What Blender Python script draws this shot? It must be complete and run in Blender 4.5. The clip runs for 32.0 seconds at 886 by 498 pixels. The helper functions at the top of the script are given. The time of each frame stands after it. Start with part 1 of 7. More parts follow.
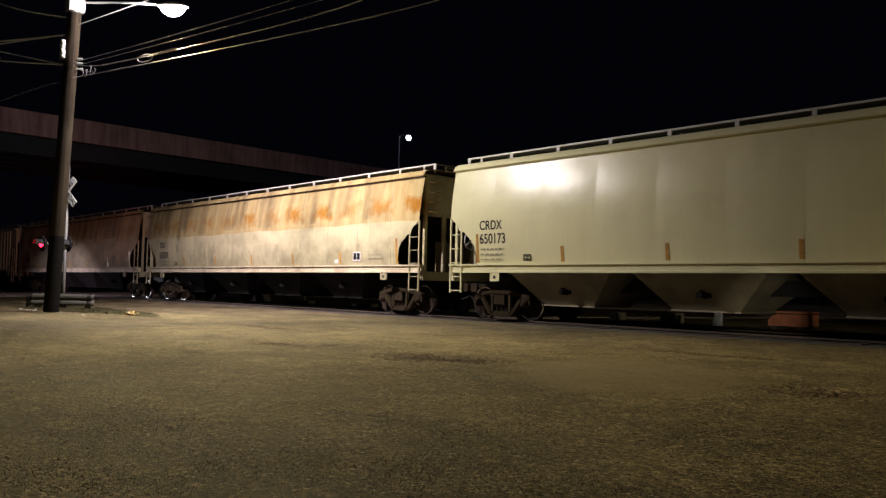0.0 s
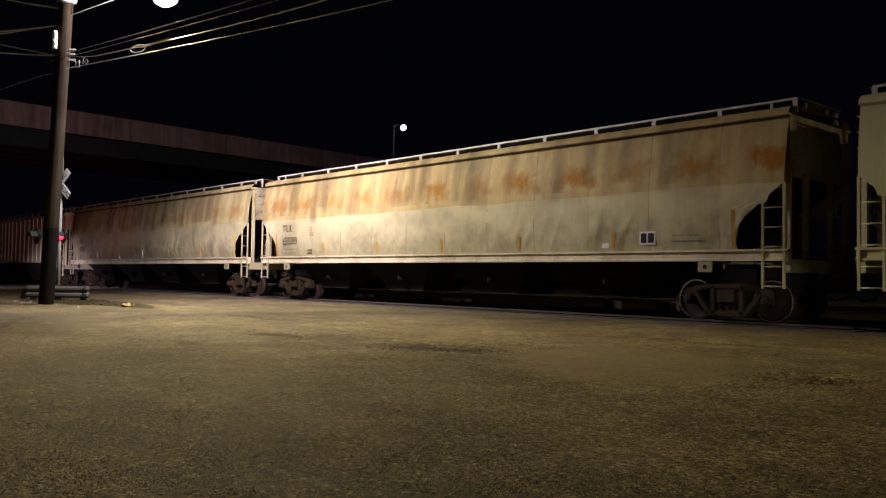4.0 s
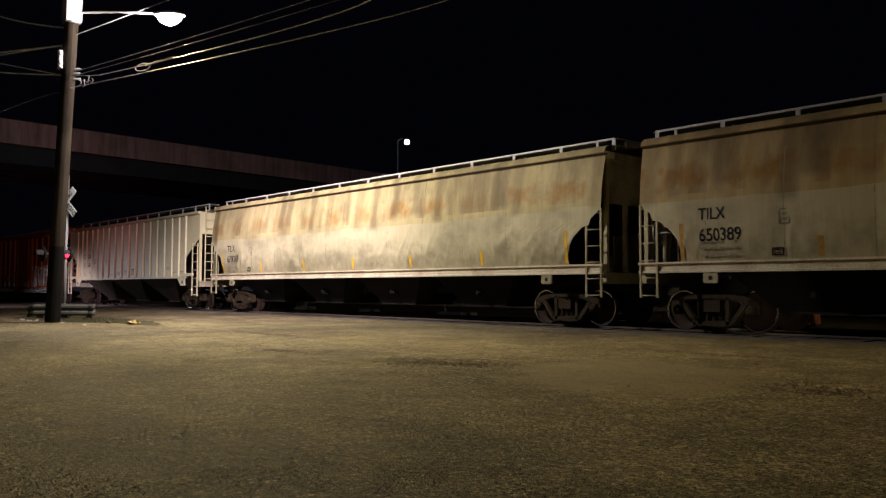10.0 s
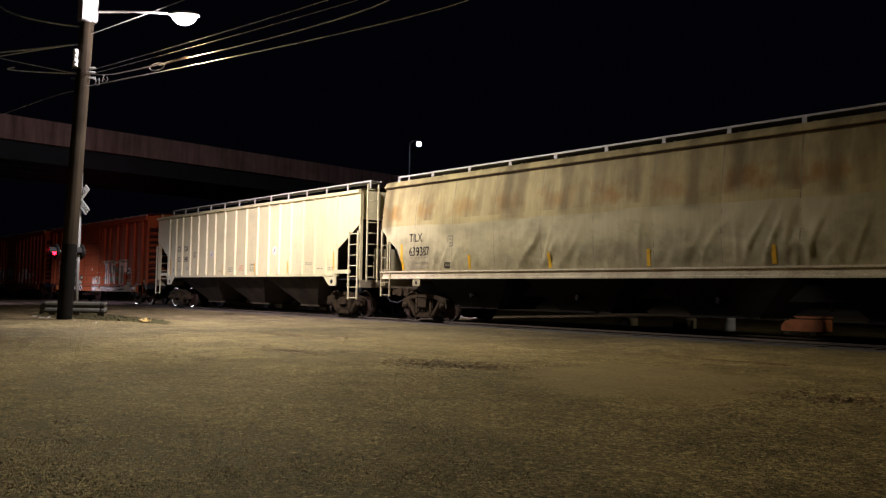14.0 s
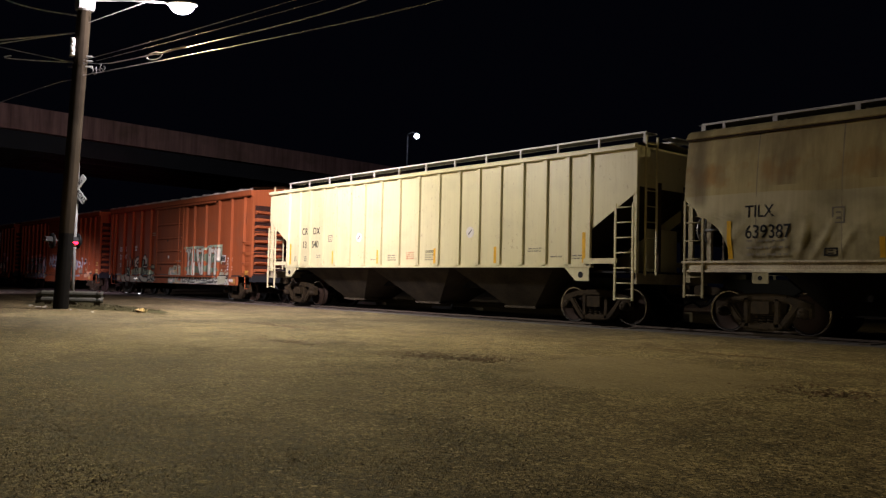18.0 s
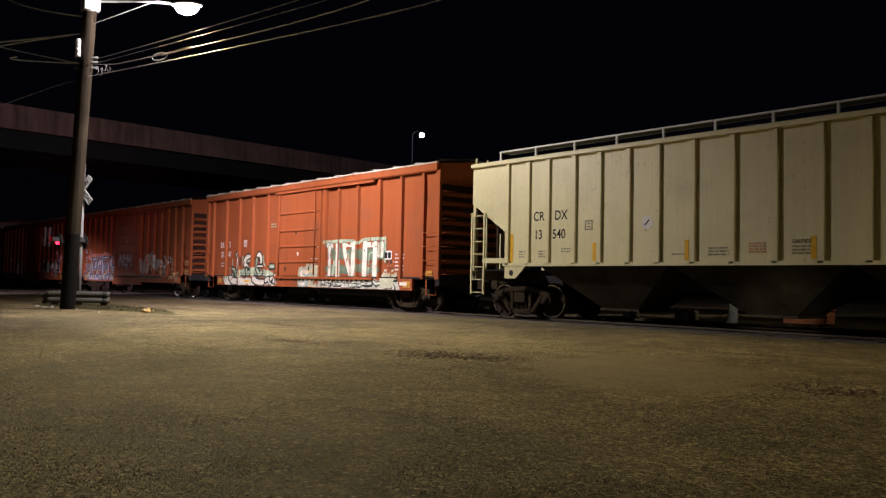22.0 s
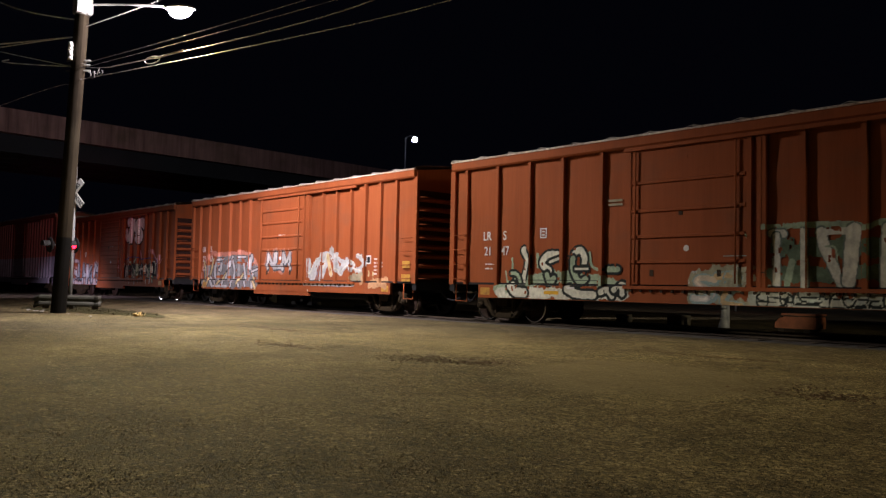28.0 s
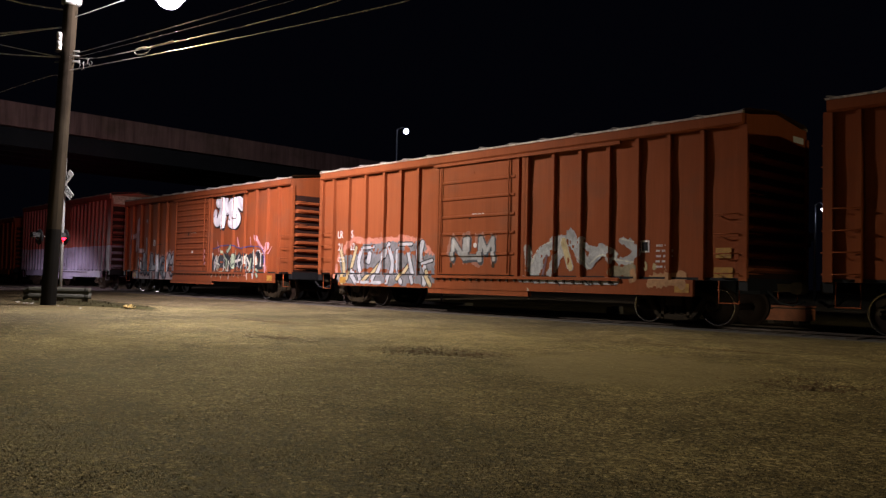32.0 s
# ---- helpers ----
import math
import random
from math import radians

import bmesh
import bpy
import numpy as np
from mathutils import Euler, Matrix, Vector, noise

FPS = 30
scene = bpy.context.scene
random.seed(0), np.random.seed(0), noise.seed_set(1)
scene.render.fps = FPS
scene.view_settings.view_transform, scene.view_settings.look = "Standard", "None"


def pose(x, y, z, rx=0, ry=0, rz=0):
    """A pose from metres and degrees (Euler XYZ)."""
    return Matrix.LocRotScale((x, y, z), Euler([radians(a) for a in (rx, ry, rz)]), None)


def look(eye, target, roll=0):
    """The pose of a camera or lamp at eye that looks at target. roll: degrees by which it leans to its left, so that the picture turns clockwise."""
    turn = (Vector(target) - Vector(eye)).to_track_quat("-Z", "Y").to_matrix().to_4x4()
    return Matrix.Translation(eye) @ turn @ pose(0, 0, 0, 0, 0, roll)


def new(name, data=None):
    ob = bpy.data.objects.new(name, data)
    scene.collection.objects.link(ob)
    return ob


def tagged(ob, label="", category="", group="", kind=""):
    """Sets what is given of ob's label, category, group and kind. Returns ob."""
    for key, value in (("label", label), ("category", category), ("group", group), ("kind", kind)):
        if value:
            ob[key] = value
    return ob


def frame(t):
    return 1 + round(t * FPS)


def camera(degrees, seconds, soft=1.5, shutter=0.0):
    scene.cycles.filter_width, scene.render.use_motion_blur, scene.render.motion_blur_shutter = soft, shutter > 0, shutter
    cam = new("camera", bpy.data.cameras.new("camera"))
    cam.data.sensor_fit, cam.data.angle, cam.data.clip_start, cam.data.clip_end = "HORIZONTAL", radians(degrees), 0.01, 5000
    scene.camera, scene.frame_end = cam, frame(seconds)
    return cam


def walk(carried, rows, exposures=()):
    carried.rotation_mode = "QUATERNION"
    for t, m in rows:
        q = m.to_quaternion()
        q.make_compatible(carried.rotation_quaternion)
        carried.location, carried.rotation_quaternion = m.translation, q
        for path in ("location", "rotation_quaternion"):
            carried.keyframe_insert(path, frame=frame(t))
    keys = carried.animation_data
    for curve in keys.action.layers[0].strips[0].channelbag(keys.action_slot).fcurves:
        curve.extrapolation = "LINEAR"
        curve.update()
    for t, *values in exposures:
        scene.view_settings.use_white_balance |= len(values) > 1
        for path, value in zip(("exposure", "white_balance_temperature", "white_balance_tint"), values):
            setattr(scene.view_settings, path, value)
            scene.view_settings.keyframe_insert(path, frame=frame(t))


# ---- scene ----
# x runs along the track (the train moves towards +x), y away from the eye, z up; rail top is z = 0.
EYE = (0.0, 0.0, 0.872)
TRACK_Y = 17.6


def held(yaw, pitch, roll):
    """The hand-held camera: it stands in one place and sways."""
    return pose(*EYE) @ pose(0, 0, 0, 0, 0, yaw) @ pose(0, 0, 0, 90 + pitch) @ pose(0, 0, 0, 0, 0, roll)


SWAY = [
    (0.0, 48.14, 2.611, 1.162), (0.5, 47.939, 2.634, 1.196), (1.0, 47.865, 2.616, 1.2), (1.5, 47.843, 2.506, 1.159), (2.0, 47.816, 2.374, 1.093),
    (2.5, 47.779, 2.223, 1.017), (3.0, 47.793, 2.187, 0.964), (3.5, 47.766, 2.072, 0.92), (5.5, 48.226, 1.643, 0.351), (6.0, 48.307, 2.001, 0.334),
    (6.5, 48.299, 2.622, 0.34), (7.0, 48.396, 2.826, 0.441), (7.5, 48.501, 2.84, 0.472), (8.0, 48.462, 2.918, 0.443), (8.5, 48.445, 2.947, 0.411),
    (9.0, 48.352, 2.755, 0.283), (9.5, 48.192, 2.845, 0.051), (10.0, 48.166, 2.867, 0.194), (10.5, 47.996, 2.848, 0.189), (11.0, 47.873, 2.937, 0.214),
    (11.5, 47.991, 2.955, 0.378), (12.0, 48.25, 2.976, 0.466), (12.5, 48.719, 2.884, 0.435), (13.0, 49.03, 2.742, 0.576), (13.5, 49.005, 2.791, 0.763),
    (14.0, 48.899, 3.018, 0.945), (14.5, 48.898, 3.033, 1.126), (16.5, 48.825, 2.789, 1.07), (17.0, 48.796, 2.716, 1.07), (17.5, 48.778, 2.653, 1.176),
    (18.0, 48.684, 2.475, 1.359), (18.5, 48.553, 2.255, 1.488), (19.0, 48.497, 2.113, 1.418), (19.5, 48.56, 2.03, 1.297), (20.0, 48.864, 2.157, 1.305),
    (20.5, 48.941, 2.233, 1.311), (21.0, 49.086, 2.302, 1.324), (21.5, 49.084, 2.336, 1.273), (22.0, 49.056, 2.399, 1.142), (22.5, 48.989, 2.36, 1.14),
    (23.0, 48.853, 2.128, 1.11), (23.5, 48.812, 2.061, 1.196), (24.0, 48.86, 2.23, 1.311), (24.5, 48.846, 2.339, 1.249), (25.0, 48.833, 2.416, 1.14),
    (25.5, 48.712, 2.369, 1.064), (27.5, 48.628, 2.616, 1.295), (28.0, 48.56, 2.716, 1.251), (28.5, 48.493, 2.705, 1.295), (29.0, 48.488, 2.652, 1.423),
    (29.5, 48.404, 2.511, 1.521), (30.0, 48.397, 2.363, 1.517), (30.5, 48.29, 2.211, 1.379), (31.0, 48.086, 2.172, 1.332), (31.5, 47.865, 2.13, 1.266),
    (32.0, 47.96, 2.181, 1.246)]
cam = camera(56.31, 32.0, soft=1.3, shutter=0.2)
walk(cam, [(t, held(a, b, c)) for t, a, b, c in SWAY])


def travel(t):
    """How far the train has rolled at t seconds."""
    return ((-4.947e-06 * t + 3.2158e-04) * t - 7.149e-03) * t * t + 2.8569 * t + 0.026


# ---- night sky and lamps ----
world = bpy.data.worlds.new("night")
scene.world = world
world.use_nodes = True
bg = world.node_tree.nodes["Background"]
bg.inputs[0].default_value = (0.25, 0.28, 0.6, 1)
bg.inputs[1].default_value = 0.003


def lamp(name, kind, place, power, colour, radius=0.1, aim=None, cone=None, blend=0.5):
    data = bpy.data.lights.new(name, kind)
    data.energy, data.color, data.shadow_soft_size = power, colour, radius
    if cone:
        data.spot_size, data.spot_blend = radians(cone), blend
    ob = new(name, data)
    ob.matrix_world = look(place, aim) if aim else pose(*place)
    return ob


LAMP = (-21.00, 9.02, 8.14)
# the street lamp: a weak glow all round, the pool under its head, and the beam that its optics throw over the lot
HEAD = (LAMP[0], LAMP[1], LAMP[2] - 0.30)
lamp("street_lamp_glow", "POINT", HEAD, 1350, (1.0, 0.88, 0.92), 0.2)
lamp("street_lamp_pool", "SPOT", HEAD, 2600, (1.0, 0.93, 0.90), 0.2, (LAMP[0], LAMP[1] + 3.4, 0.0), 138, 0.5)
lamp("street_lamp_downlight", "SPOT", HEAD, 5700, (0.95, 0.89, 0.76), 0.2, (LAMP[0] + 3.6, LAMP[1] - 0.2, 0.0), 88, 0.8)
lamp("street_lamp_side_lobe", "SPOT", HEAD, 5700, (0.94, 0.81, 1.0), 0.2, (LAMP[0] - 4.8, LAMP[1] + 6.6, 0.0), 100, 1.0)
lamp("street_lamp_left_lobe", "SPOT", HEAD, 7500, (0.97, 0.81, 1.0), 0.2, (LAMP[0] - 9.4, 16.0, 2.4), 38, 0.9)
lamp("street_lamp_beam", "SPOT", HEAD, 16300, (1.0, 0.82, 0.42), 0.2, (-2.4, 4.6, 0.0), 78, 1.0)
lamp("crossing_flasher_light", "SPOT", (-27.5, 8.6, 1.98), 1000, (1.0, 0.0, 0.10), 0.1, (-49.0, 16.5, 4.4), 30, 1.0)
lamp("waiting_car_headlight", "SPOT", (-37.0, 1.5, 0.75), 23000, (0.82, 0.68, 1.0), 0.08, (-50.5, 16.0, -2.6), 36, 1.0)
# the next car in the queue at the crossing: its low beam grazes the wheels and what stands beyond the track
lamp("queued_car_low_beam", "SPOT", (-76.0, 2.0, 0.95), 3600, (0.98, 0.93, 1.0), 0.08, (-38.0, 17.5, -0.8), 18, 1.0)
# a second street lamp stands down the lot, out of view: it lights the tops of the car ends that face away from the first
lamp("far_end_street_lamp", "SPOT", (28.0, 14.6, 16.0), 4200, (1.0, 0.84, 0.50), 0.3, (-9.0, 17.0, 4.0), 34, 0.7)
# added low fill spot: reaches under the cars to what stands beyond the track
lamp("under_train_fill", "SPOT", (4.0, -5.0, 0.62), 3800, (1.0, 0.92, 0.74), 0.08, (-10.6, 20.6, 0.42), 5.0, 0.8)


# ---- materials ----


class Nodes:
    """A short way to write a node material."""

    def __init__(self, name):
        self.m = bpy.data.materials.new(name)
        self.m.use_nodes = True
        self.t = self.m.node_tree
        self.b = self.t.nodes["Principled BSDF"]

    def add(self, kind, **kw):
        n = self.t.nodes.new(kind)
        for k, v in kw.items():
            n.inputs[k].default_value = v
        return n

    def link(self, a, b):
        self.t.links.new(a, b)

    def coords(self):
        n = self.t.nodes.get("co") or self.t.nodes.new("ShaderNodeTexCoord")
        n.name = "co"
        return n.outputs["Object"]

    def mapped(self, sx, sy, sz, x=0, y=0, z=0):
        n = self.add("ShaderNodeMapping")
        n.inputs["Scale"].default_value = (sx, sy, sz)
        n.inputs["Location"].default_value = (x, y, z)
        self.link(self.coords(), n.inputs["Vector"])
        return n.outputs[0]

    def noise(self, vec, scale, detail=4, rough=0.55):
        n = self.add("ShaderNodeTexNoise", Scale=scale, Detail=detail, Roughness=rough)
        self.link(vec, n.inputs["Vector"])
        return n.outputs["Fac"]

    def ramp(self, fac, *stops):
        n = self.add("ShaderNodeValToRGB")
        els = n.color_ramp.elements
        while len(els) < len(stops):
            els.new(0.5)
        for e, (p, c) in zip(els, stops):
            e.position = p
            e.color = (*c, 1) if isinstance(c, tuple) else (c, c, c, 1)
        self.link(fac, n.inputs[0])
        return n.outputs[0]

    def mix(self, fac, a, b, kind="MIX"):
        n = self.t.nodes.new("ShaderNodeMix")
        n.data_type, n.blend_type = "RGBA", kind
        for sock, v in ((n.inputs[0], fac), (n.inputs[6], a), (n.inputs[7], b)):
            if isinstance(v, (int, float)):
                sock.default_value = v
            elif isinstance(v, tuple):
                sock.default_value = (*v, 1)
            else:
                self.link(v, sock)
        return n.outputs[2]

    def math(self, op, a, b=0.0):
        n = self.t.nodes.new("ShaderNodeMath")
        n.operation = op
        for sock, v in zip(n.inputs, (a, b)):
            if isinstance(v, (int, float)):
                sock.default_value = v
            else:
                self.link(v, sock)
        return n.outputs[0]

    def axis(self, k):
        n = self.t.nodes.new("ShaderNodeSeparateXYZ")
        self.link(self.coords(), n.inputs[0])
        return n.outputs[k]

    def bump(self, height, strength, distance=0.02):
        n = self.add("ShaderNodeBump", Strength=strength, Distance=distance)
        self.link(height, n.inputs["Height"])
        self.link(n.outputs[0], self.b.inputs["Normal"])

    def done(self, colour=None, rough=0.6, metal=0.0, spec=None):
        if colour is not None:
            if isinstance(colour, tuple):
                self.b.inputs["Base Color"].default_value = (*colour, 1)
            else:
                self.link(colour, self.b.inputs["Base Color"])
        if isinstance(rough, (int, float)):
            self.b.inputs["Roughness"].default_value = rough
        else:
            self.link(rough, self.b.inputs["Roughness"])
        self.b.inputs["Metallic"].default_value = metal
        if spec is not None:
            self.b.inputs["Specular IOR Level"].default_value = spec
        return self.m


def worn(name, colour, rough=0.6, metal=0.0, grime=0.35, scale=1.5, dirt=None, fine=0.15):
    n = Nodes(name)
    if dirt is None:
        dirt = (0.05, 0.04, 0.03) if max(colour) > 0.15 else tuple(v * 0.35 for v in colour)
    big = n.ramp(n.noise(n.coords(), scale, 5), (0.42, 0.0), (0.75, 1.0))
    small = n.noise(n.coords(), scale * 18, 4, 0.65)
    c = n.mix(n.math("MULTIPLY", big, grime), colour, dirt)
    c = n.mix(fine, c, n.ramp(small, (0.3, 0.0), (0.7, 1.0)), "OVERLAY")
    n.bump(small, 0.15, 0.006)
    return n.done(c, rough, metal, 0.15 if max(colour) < 0.06 else 0.5)


def glow(name, colour, strength):
    n = Nodes(name)
    n.b.inputs["Emission Color"].default_value = (*colour, 1)
    n.b.inputs["Emission Strength"].default_value = strength
    return n.done(colour, 0.4)


def streaked(name, base, stain, amount, rough=0.45, low=None, low_top=None, rust=0.0, dirt=0.3, seed=0.0, smear=0.0, grime=0.0, specks=0.0):
    """Weathered car paint: streaks that run down, an older stained upper half, rust blooms, grime."""
    n = Nodes(name)
    streak = n.noise(n.mapped(1.6, 1.6, 0.12, seed, 0, 0), 2.2, 6, 0.6)
    fine = n.noise(n.mapped(9, 9, 0.5, seed, 0, 0), 2.0, 4)
    patch = n.noise(n.mapped(0.5, 0.5, 0.8, seed * 1.7, 0, 2), 1.3, 5)
    c = n.mix(n.math("MULTIPLY", n.ramp(streak, (0.38, 0.0), (0.72, 1.0)), amount), base, stain)
    if low is not None:
        lowc = n.mix(n.math("MULTIPLY", n.ramp(patch, (0.4, 0.0), (0.7, 1.0)), 0.35), low, tuple(v * 0.55 for v in low))
        edge = n.math("ADD", n.axis(2), n.math("MULTIPLY", n.noise(n.mapped(0.35, 1, 0.0, seed), 1.0, 2), 0.25))
        c = n.mix(n.math("GREATER_THAN", edge, low_top), lowc, c)
    if rust:
        # a rust bloom on each panel, at the height of the inside braces, and soot between
        x = n.math("ADD", n.axis(0), 0.55 + seed * 0.13)
        u = n.math("ABSOLUTE", n.math("SUBTRACT", n.math("FRACT", n.math("DIVIDE", x, 1.72)), 0.5))
        wob = n.noise(n.mapped(1.3, 1, 1.1, seed), 2.4, 4, 0.6)
        cell = n.t.nodes.new("ShaderNodeTexWhiteNoise")
        cell.noise_dimensions = "1D"
        n.link(n.math("FLOOR", n.math("DIVIDE", x, 1.72)), cell.inputs["W"])
        zz = n.math("ABSOLUTE", n.math("SUBTRACT", n.axis(2), 3.36))
        # boxy blooms, wider than they are high, with ragged rims
        r = n.math("MAXIMUM", n.math("MULTIPLY", u, 2.5), n.math("MULTIPLY", zz, 3.4))
        r = n.math("ADD", r, n.math("MULTIPLY", n.math("SUBTRACT", wob, 0.5), 2.6))
        r = n.math("ADD", r, n.math("MULTIPLY", n.math("SUBTRACT", n.noise(n.mapped(5, 1, 1.2, seed + 2), 2.0, 3, 0.6), 0.5), 0.7))
        f = n.math("MULTIPLY", n.ramp(r, (0.1, 1.0), (0.45, 0.7), (0.8, 0.28), (1.25, 0.0)), n.math("ADD", 0.6, n.math("MULTIPLY", cell.outputs["Value"], 0.6)))
        high = n.math("GREATER_THAN", n.axis(2), low_top + 0.02) if low_top else 1.0
        c = n.mix(n.math("MINIMUM", 1.0, n.math("MULTIPLY", n.math("MULTIPLY", f, high), rust)), c, (0.38, 0.165, 0.018))
        soot = n.noise(n.mapped(0.75, 1, 0.05, seed * 2.3), 1.6, 4, 0.6)
        c = n.mix(n.math("MULTIPLY", n.math("MULTIPLY", n.ramp(soot, (0.5, 0.0), (0.66, 1.0)), high), 0.55), c, (0.16, 0.115, 0.06))
        # vertical smears that end in steps
        xs = n.math("ADD", n.axis(0), n.math("MULTIPLY", n.noise(n.mapped(1, 1, 0.5, seed), 2.2, 4), 0.35))
        for width, k in ((0.52, 0.0), (0.93, 19.0)):
            a = n.t.nodes.new("ShaderNodeTexWhiteNoise")
            b = n.t.nodes.new("ShaderNodeTexWhiteNoise")
            a.noise_dimensions = b.noise_dimensions = "1D"
            w = n.math("FLOOR", n.math("DIVIDE", xs, width))
            n.link(n.math("ADD", w, seed + k), a.inputs["W"])
            n.link(n.math("ADD", w, seed + k + 71.3), b.inputs["W"])
            u = n.math("ABSOLUTE", n.math("SUBTRACT", n.math("FRACT", n.math("DIVIDE", xs, width)), 0.5))
            foot = n.math("ADD", n.axis(2), n.math("MULTIPLY", b.outputs["Value"], 0.55))
            m = n.math("MULTIPLY", n.ramp(a.outputs["Value"], (0.4, 0.0), (0.9, 1.0)), n.ramp(n.math("SUBTRACT", foot, 2.6), (0.55, 0.0), (0.72, 1.0)))
            m = n.math("MULTIPLY", m, n.ramp(u, (0.15, 1.0), (0.5, 0.0)))
            c = n.mix(n.math("MULTIPLY", m, smear), c, (0.11, 0.082, 0.042))
    if grime:
        # smoky grime in cloudy shapes on the lower sheets
        cloud = n.noise(n.mapped(0.8, 0.8, 1.1, seed * 3.1, 0, 1), 1.3, 6, 0.68)
        hem = n.math("ADD", n.axis(2), n.math("MULTIPLY", n.math("SUBTRACT", cloud, 0.5), 2.6))
        m = n.math("MULTIPLY", n.ramp(n.math("SUBTRACT", hem, 1.5), (0.2, 1.0), (0.95, 0.0)), n.ramp(n.noise(n.mapped(3, 3, 2, seed), 1.4, 5, 0.7), (0.3, 0.35), (0.7, 1.0)))
        c = n.mix(n.math("MULTIPLY", m, grime), c, (0.12, 0.095, 0.05))
    if specks:
        # chips, scratches and rust freckles
        chip = n.noise(n.mapped(1, 1, 0.6, seed), 11.0, 6, 0.75)
        where = n.ramp(n.noise(n.mapped(0.6, 0.6, 0.6, seed + 9), 1.0, 3), (0.4, 0.1), (0.65, 1.0))
        c = n.mix(n.math("MULTIPLY", n.math("MULTIPLY", n.ramp(chip, (0.60, 0.0), (0.68, 1.0)), where), specks), c, (0.20, 0.085, 0.03))
    c = n.mix(n.math("MULTIPLY", n.ramp(patch, (0.5, 0.0), (0.78, 1.0)), dirt), c, (0.09, 0.075, 0.05))
    c = n.mix(0.06 if dirt > 0.15 else 0.03, c, n.ramp(fine, (0.3, 0.0), (0.7, 1.0)), "OVERLAY")
    dent = n.noise(n.mapped(1, 1, 0.7, seed + 4), 2.6, 3, 0.5)
    n.bump(n.math("ADD", patch, n.math("MULTIPLY", dent, 0.8)), 0.16, 0.05)
    return n.done(c, rough, 0.0, 0.5 if rough < 0.6 else 0.12)


def ground_look():
    n = Nodes("worn_asphalt")
    co = n.coords()
    big = n.noise(n.mapped(1, 1, 1, 31, 4), 0.42, 7, 0.66)
    blot = n.noise(co, 2.2, 7, 0.72)
    mid = n.noise(co, 9.0, 6, 0.75)
    lump = n.noise(co, 24, 5, 0.75)
    grit = n.noise(co, 90, 4, 0.85)
    stone = n.add("ShaderNodeTexVoronoi", Scale=52.0)
    n.link(co, stone.inputs["Vector"])
    c = n.ramp(big, (0.36, (0.062, 0.047, 0.024)), (0.5, (0.118, 0.091, 0.047)), (0.64, (0.196, 0.153, 0.081)))
    c = n.mix(n.math("MULTIPLY", n.ramp(blot, (0.44, 0.0), (0.60, 1.0)), 0.62), c, (0.062, 0.045, 0.022))
    # worn pale smears, and sand that has gathered in the hollows
    smear = n.noise(n.mapped(0.8, 1.0, 1, 11), 1.25, 8, 0.72)
    c = n.mix(n.math("MULTIPLY", n.ramp(smear, (0.50, 0.0), (0.64, 1.0)), 0.5), c, (0.20, 0.156, 0.080))
    c = n.mix(n.math("MULTIPLY", n.ramp(n.noise(n.mapped(1, 0.8, 1, 7), 3.6, 7, 0.75), (0.54, 0.0), (0.64, 1.0)), 0.4), c, (0.20, 0.156, 0.080))
    # the fine mesh of pale threads where the binder has worn off
    web = n.t.nodes.new("ShaderNodeTexVoronoi")
    web.feature = "DISTANCE_TO_EDGE"
    web.inputs["Scale"].default_value = 5.5
    wander = n.t.nodes.new("ShaderNodeVectorMath")
    wander.operation = "ADD"
    curl = n.t.nodes.new("ShaderNodeTexNoise")
    curl.inputs["Scale"].default_value = 6.0
    curl.inputs["Detail"].default_value = 5.0
    n.link(co, curl.inputs["Vector"])
    n.link(co, wander.inputs[0])
    n.link(curl.outputs["Color"], wander.inputs[1])
    n.link(wander.outputs[0], web.inputs["Vector"])
    thread = n.math("MULTIPLY", n.ramp(web.outputs["Distance"], (0.02, 1.0), (0.07, 0.0)), n.ramp(n.noise(n.mapped(1, 1, 1, 71), 1.4, 4, 0.6), (0.48, 0.0), (0.62, 1.0)))
    c = n.mix(n.math("MULTIPLY", thread, 0.6), c, (0.24, 0.185, 0.10))
    # a few rusty brown spots, and mossy ones
    c = n.mix(n.math("MULTIPLY", n.ramp(n.noise(n.mapped(1, 1, 1, 23), 5.0, 6, 0.7), (0.64, 0.0), (0.72, 1.0)), 0.7), c, (0.15, 0.080, 0.032))
    c = n.mix(n.math("MULTIPLY", n.ramp(n.noise(n.mapped(1, 1, 1, 53), 0.9, 6, 0.7), (0.5, 0.0), (0.66, 1.0)), 0.35), c, (0.105, 0.094, 0.040))
    # an oval where newer, smoother asphalt was laid; its rim has blurred
    from_mid = n.t.nodes.new("ShaderNodeMapping")
    from_mid.vector_type = "TEXTURE"
    from_mid.inputs["Location"].default_value = (-5.3, 7.5, 0.0)
    from_mid.inputs["Rotation"].default_value = (0, 0, radians(125))
    from_mid.inputs["Scale"].default_value = (2.25, 1.5, 1000.0)
    n.link(co, from_mid.inputs["Vector"])
    span = n.t.nodes.new("ShaderNodeVectorMath")
    span.operation = "LENGTH"
    n.link(from_mid.outputs[0], span.inputs[0])
    oval = n.ramp(n.math("ADD", span.outputs["Value"], n.math("MULTIPLY", n.math("SUBTRACT", n.noise(n.mapped(1, 1, 1, 91), 1.6, 5, 0.6), 0.5), 0.8)), (0.72, 1.0), (1.08, 0.0))
    c = n.mix(n.math("MULTIPLY", oval, 0.72), c, (0.118, 0.092, 0.050))
    rough_share = n.math("SUBTRACT", 1.0, n.math("MULTIPLY", oval, 0.7))
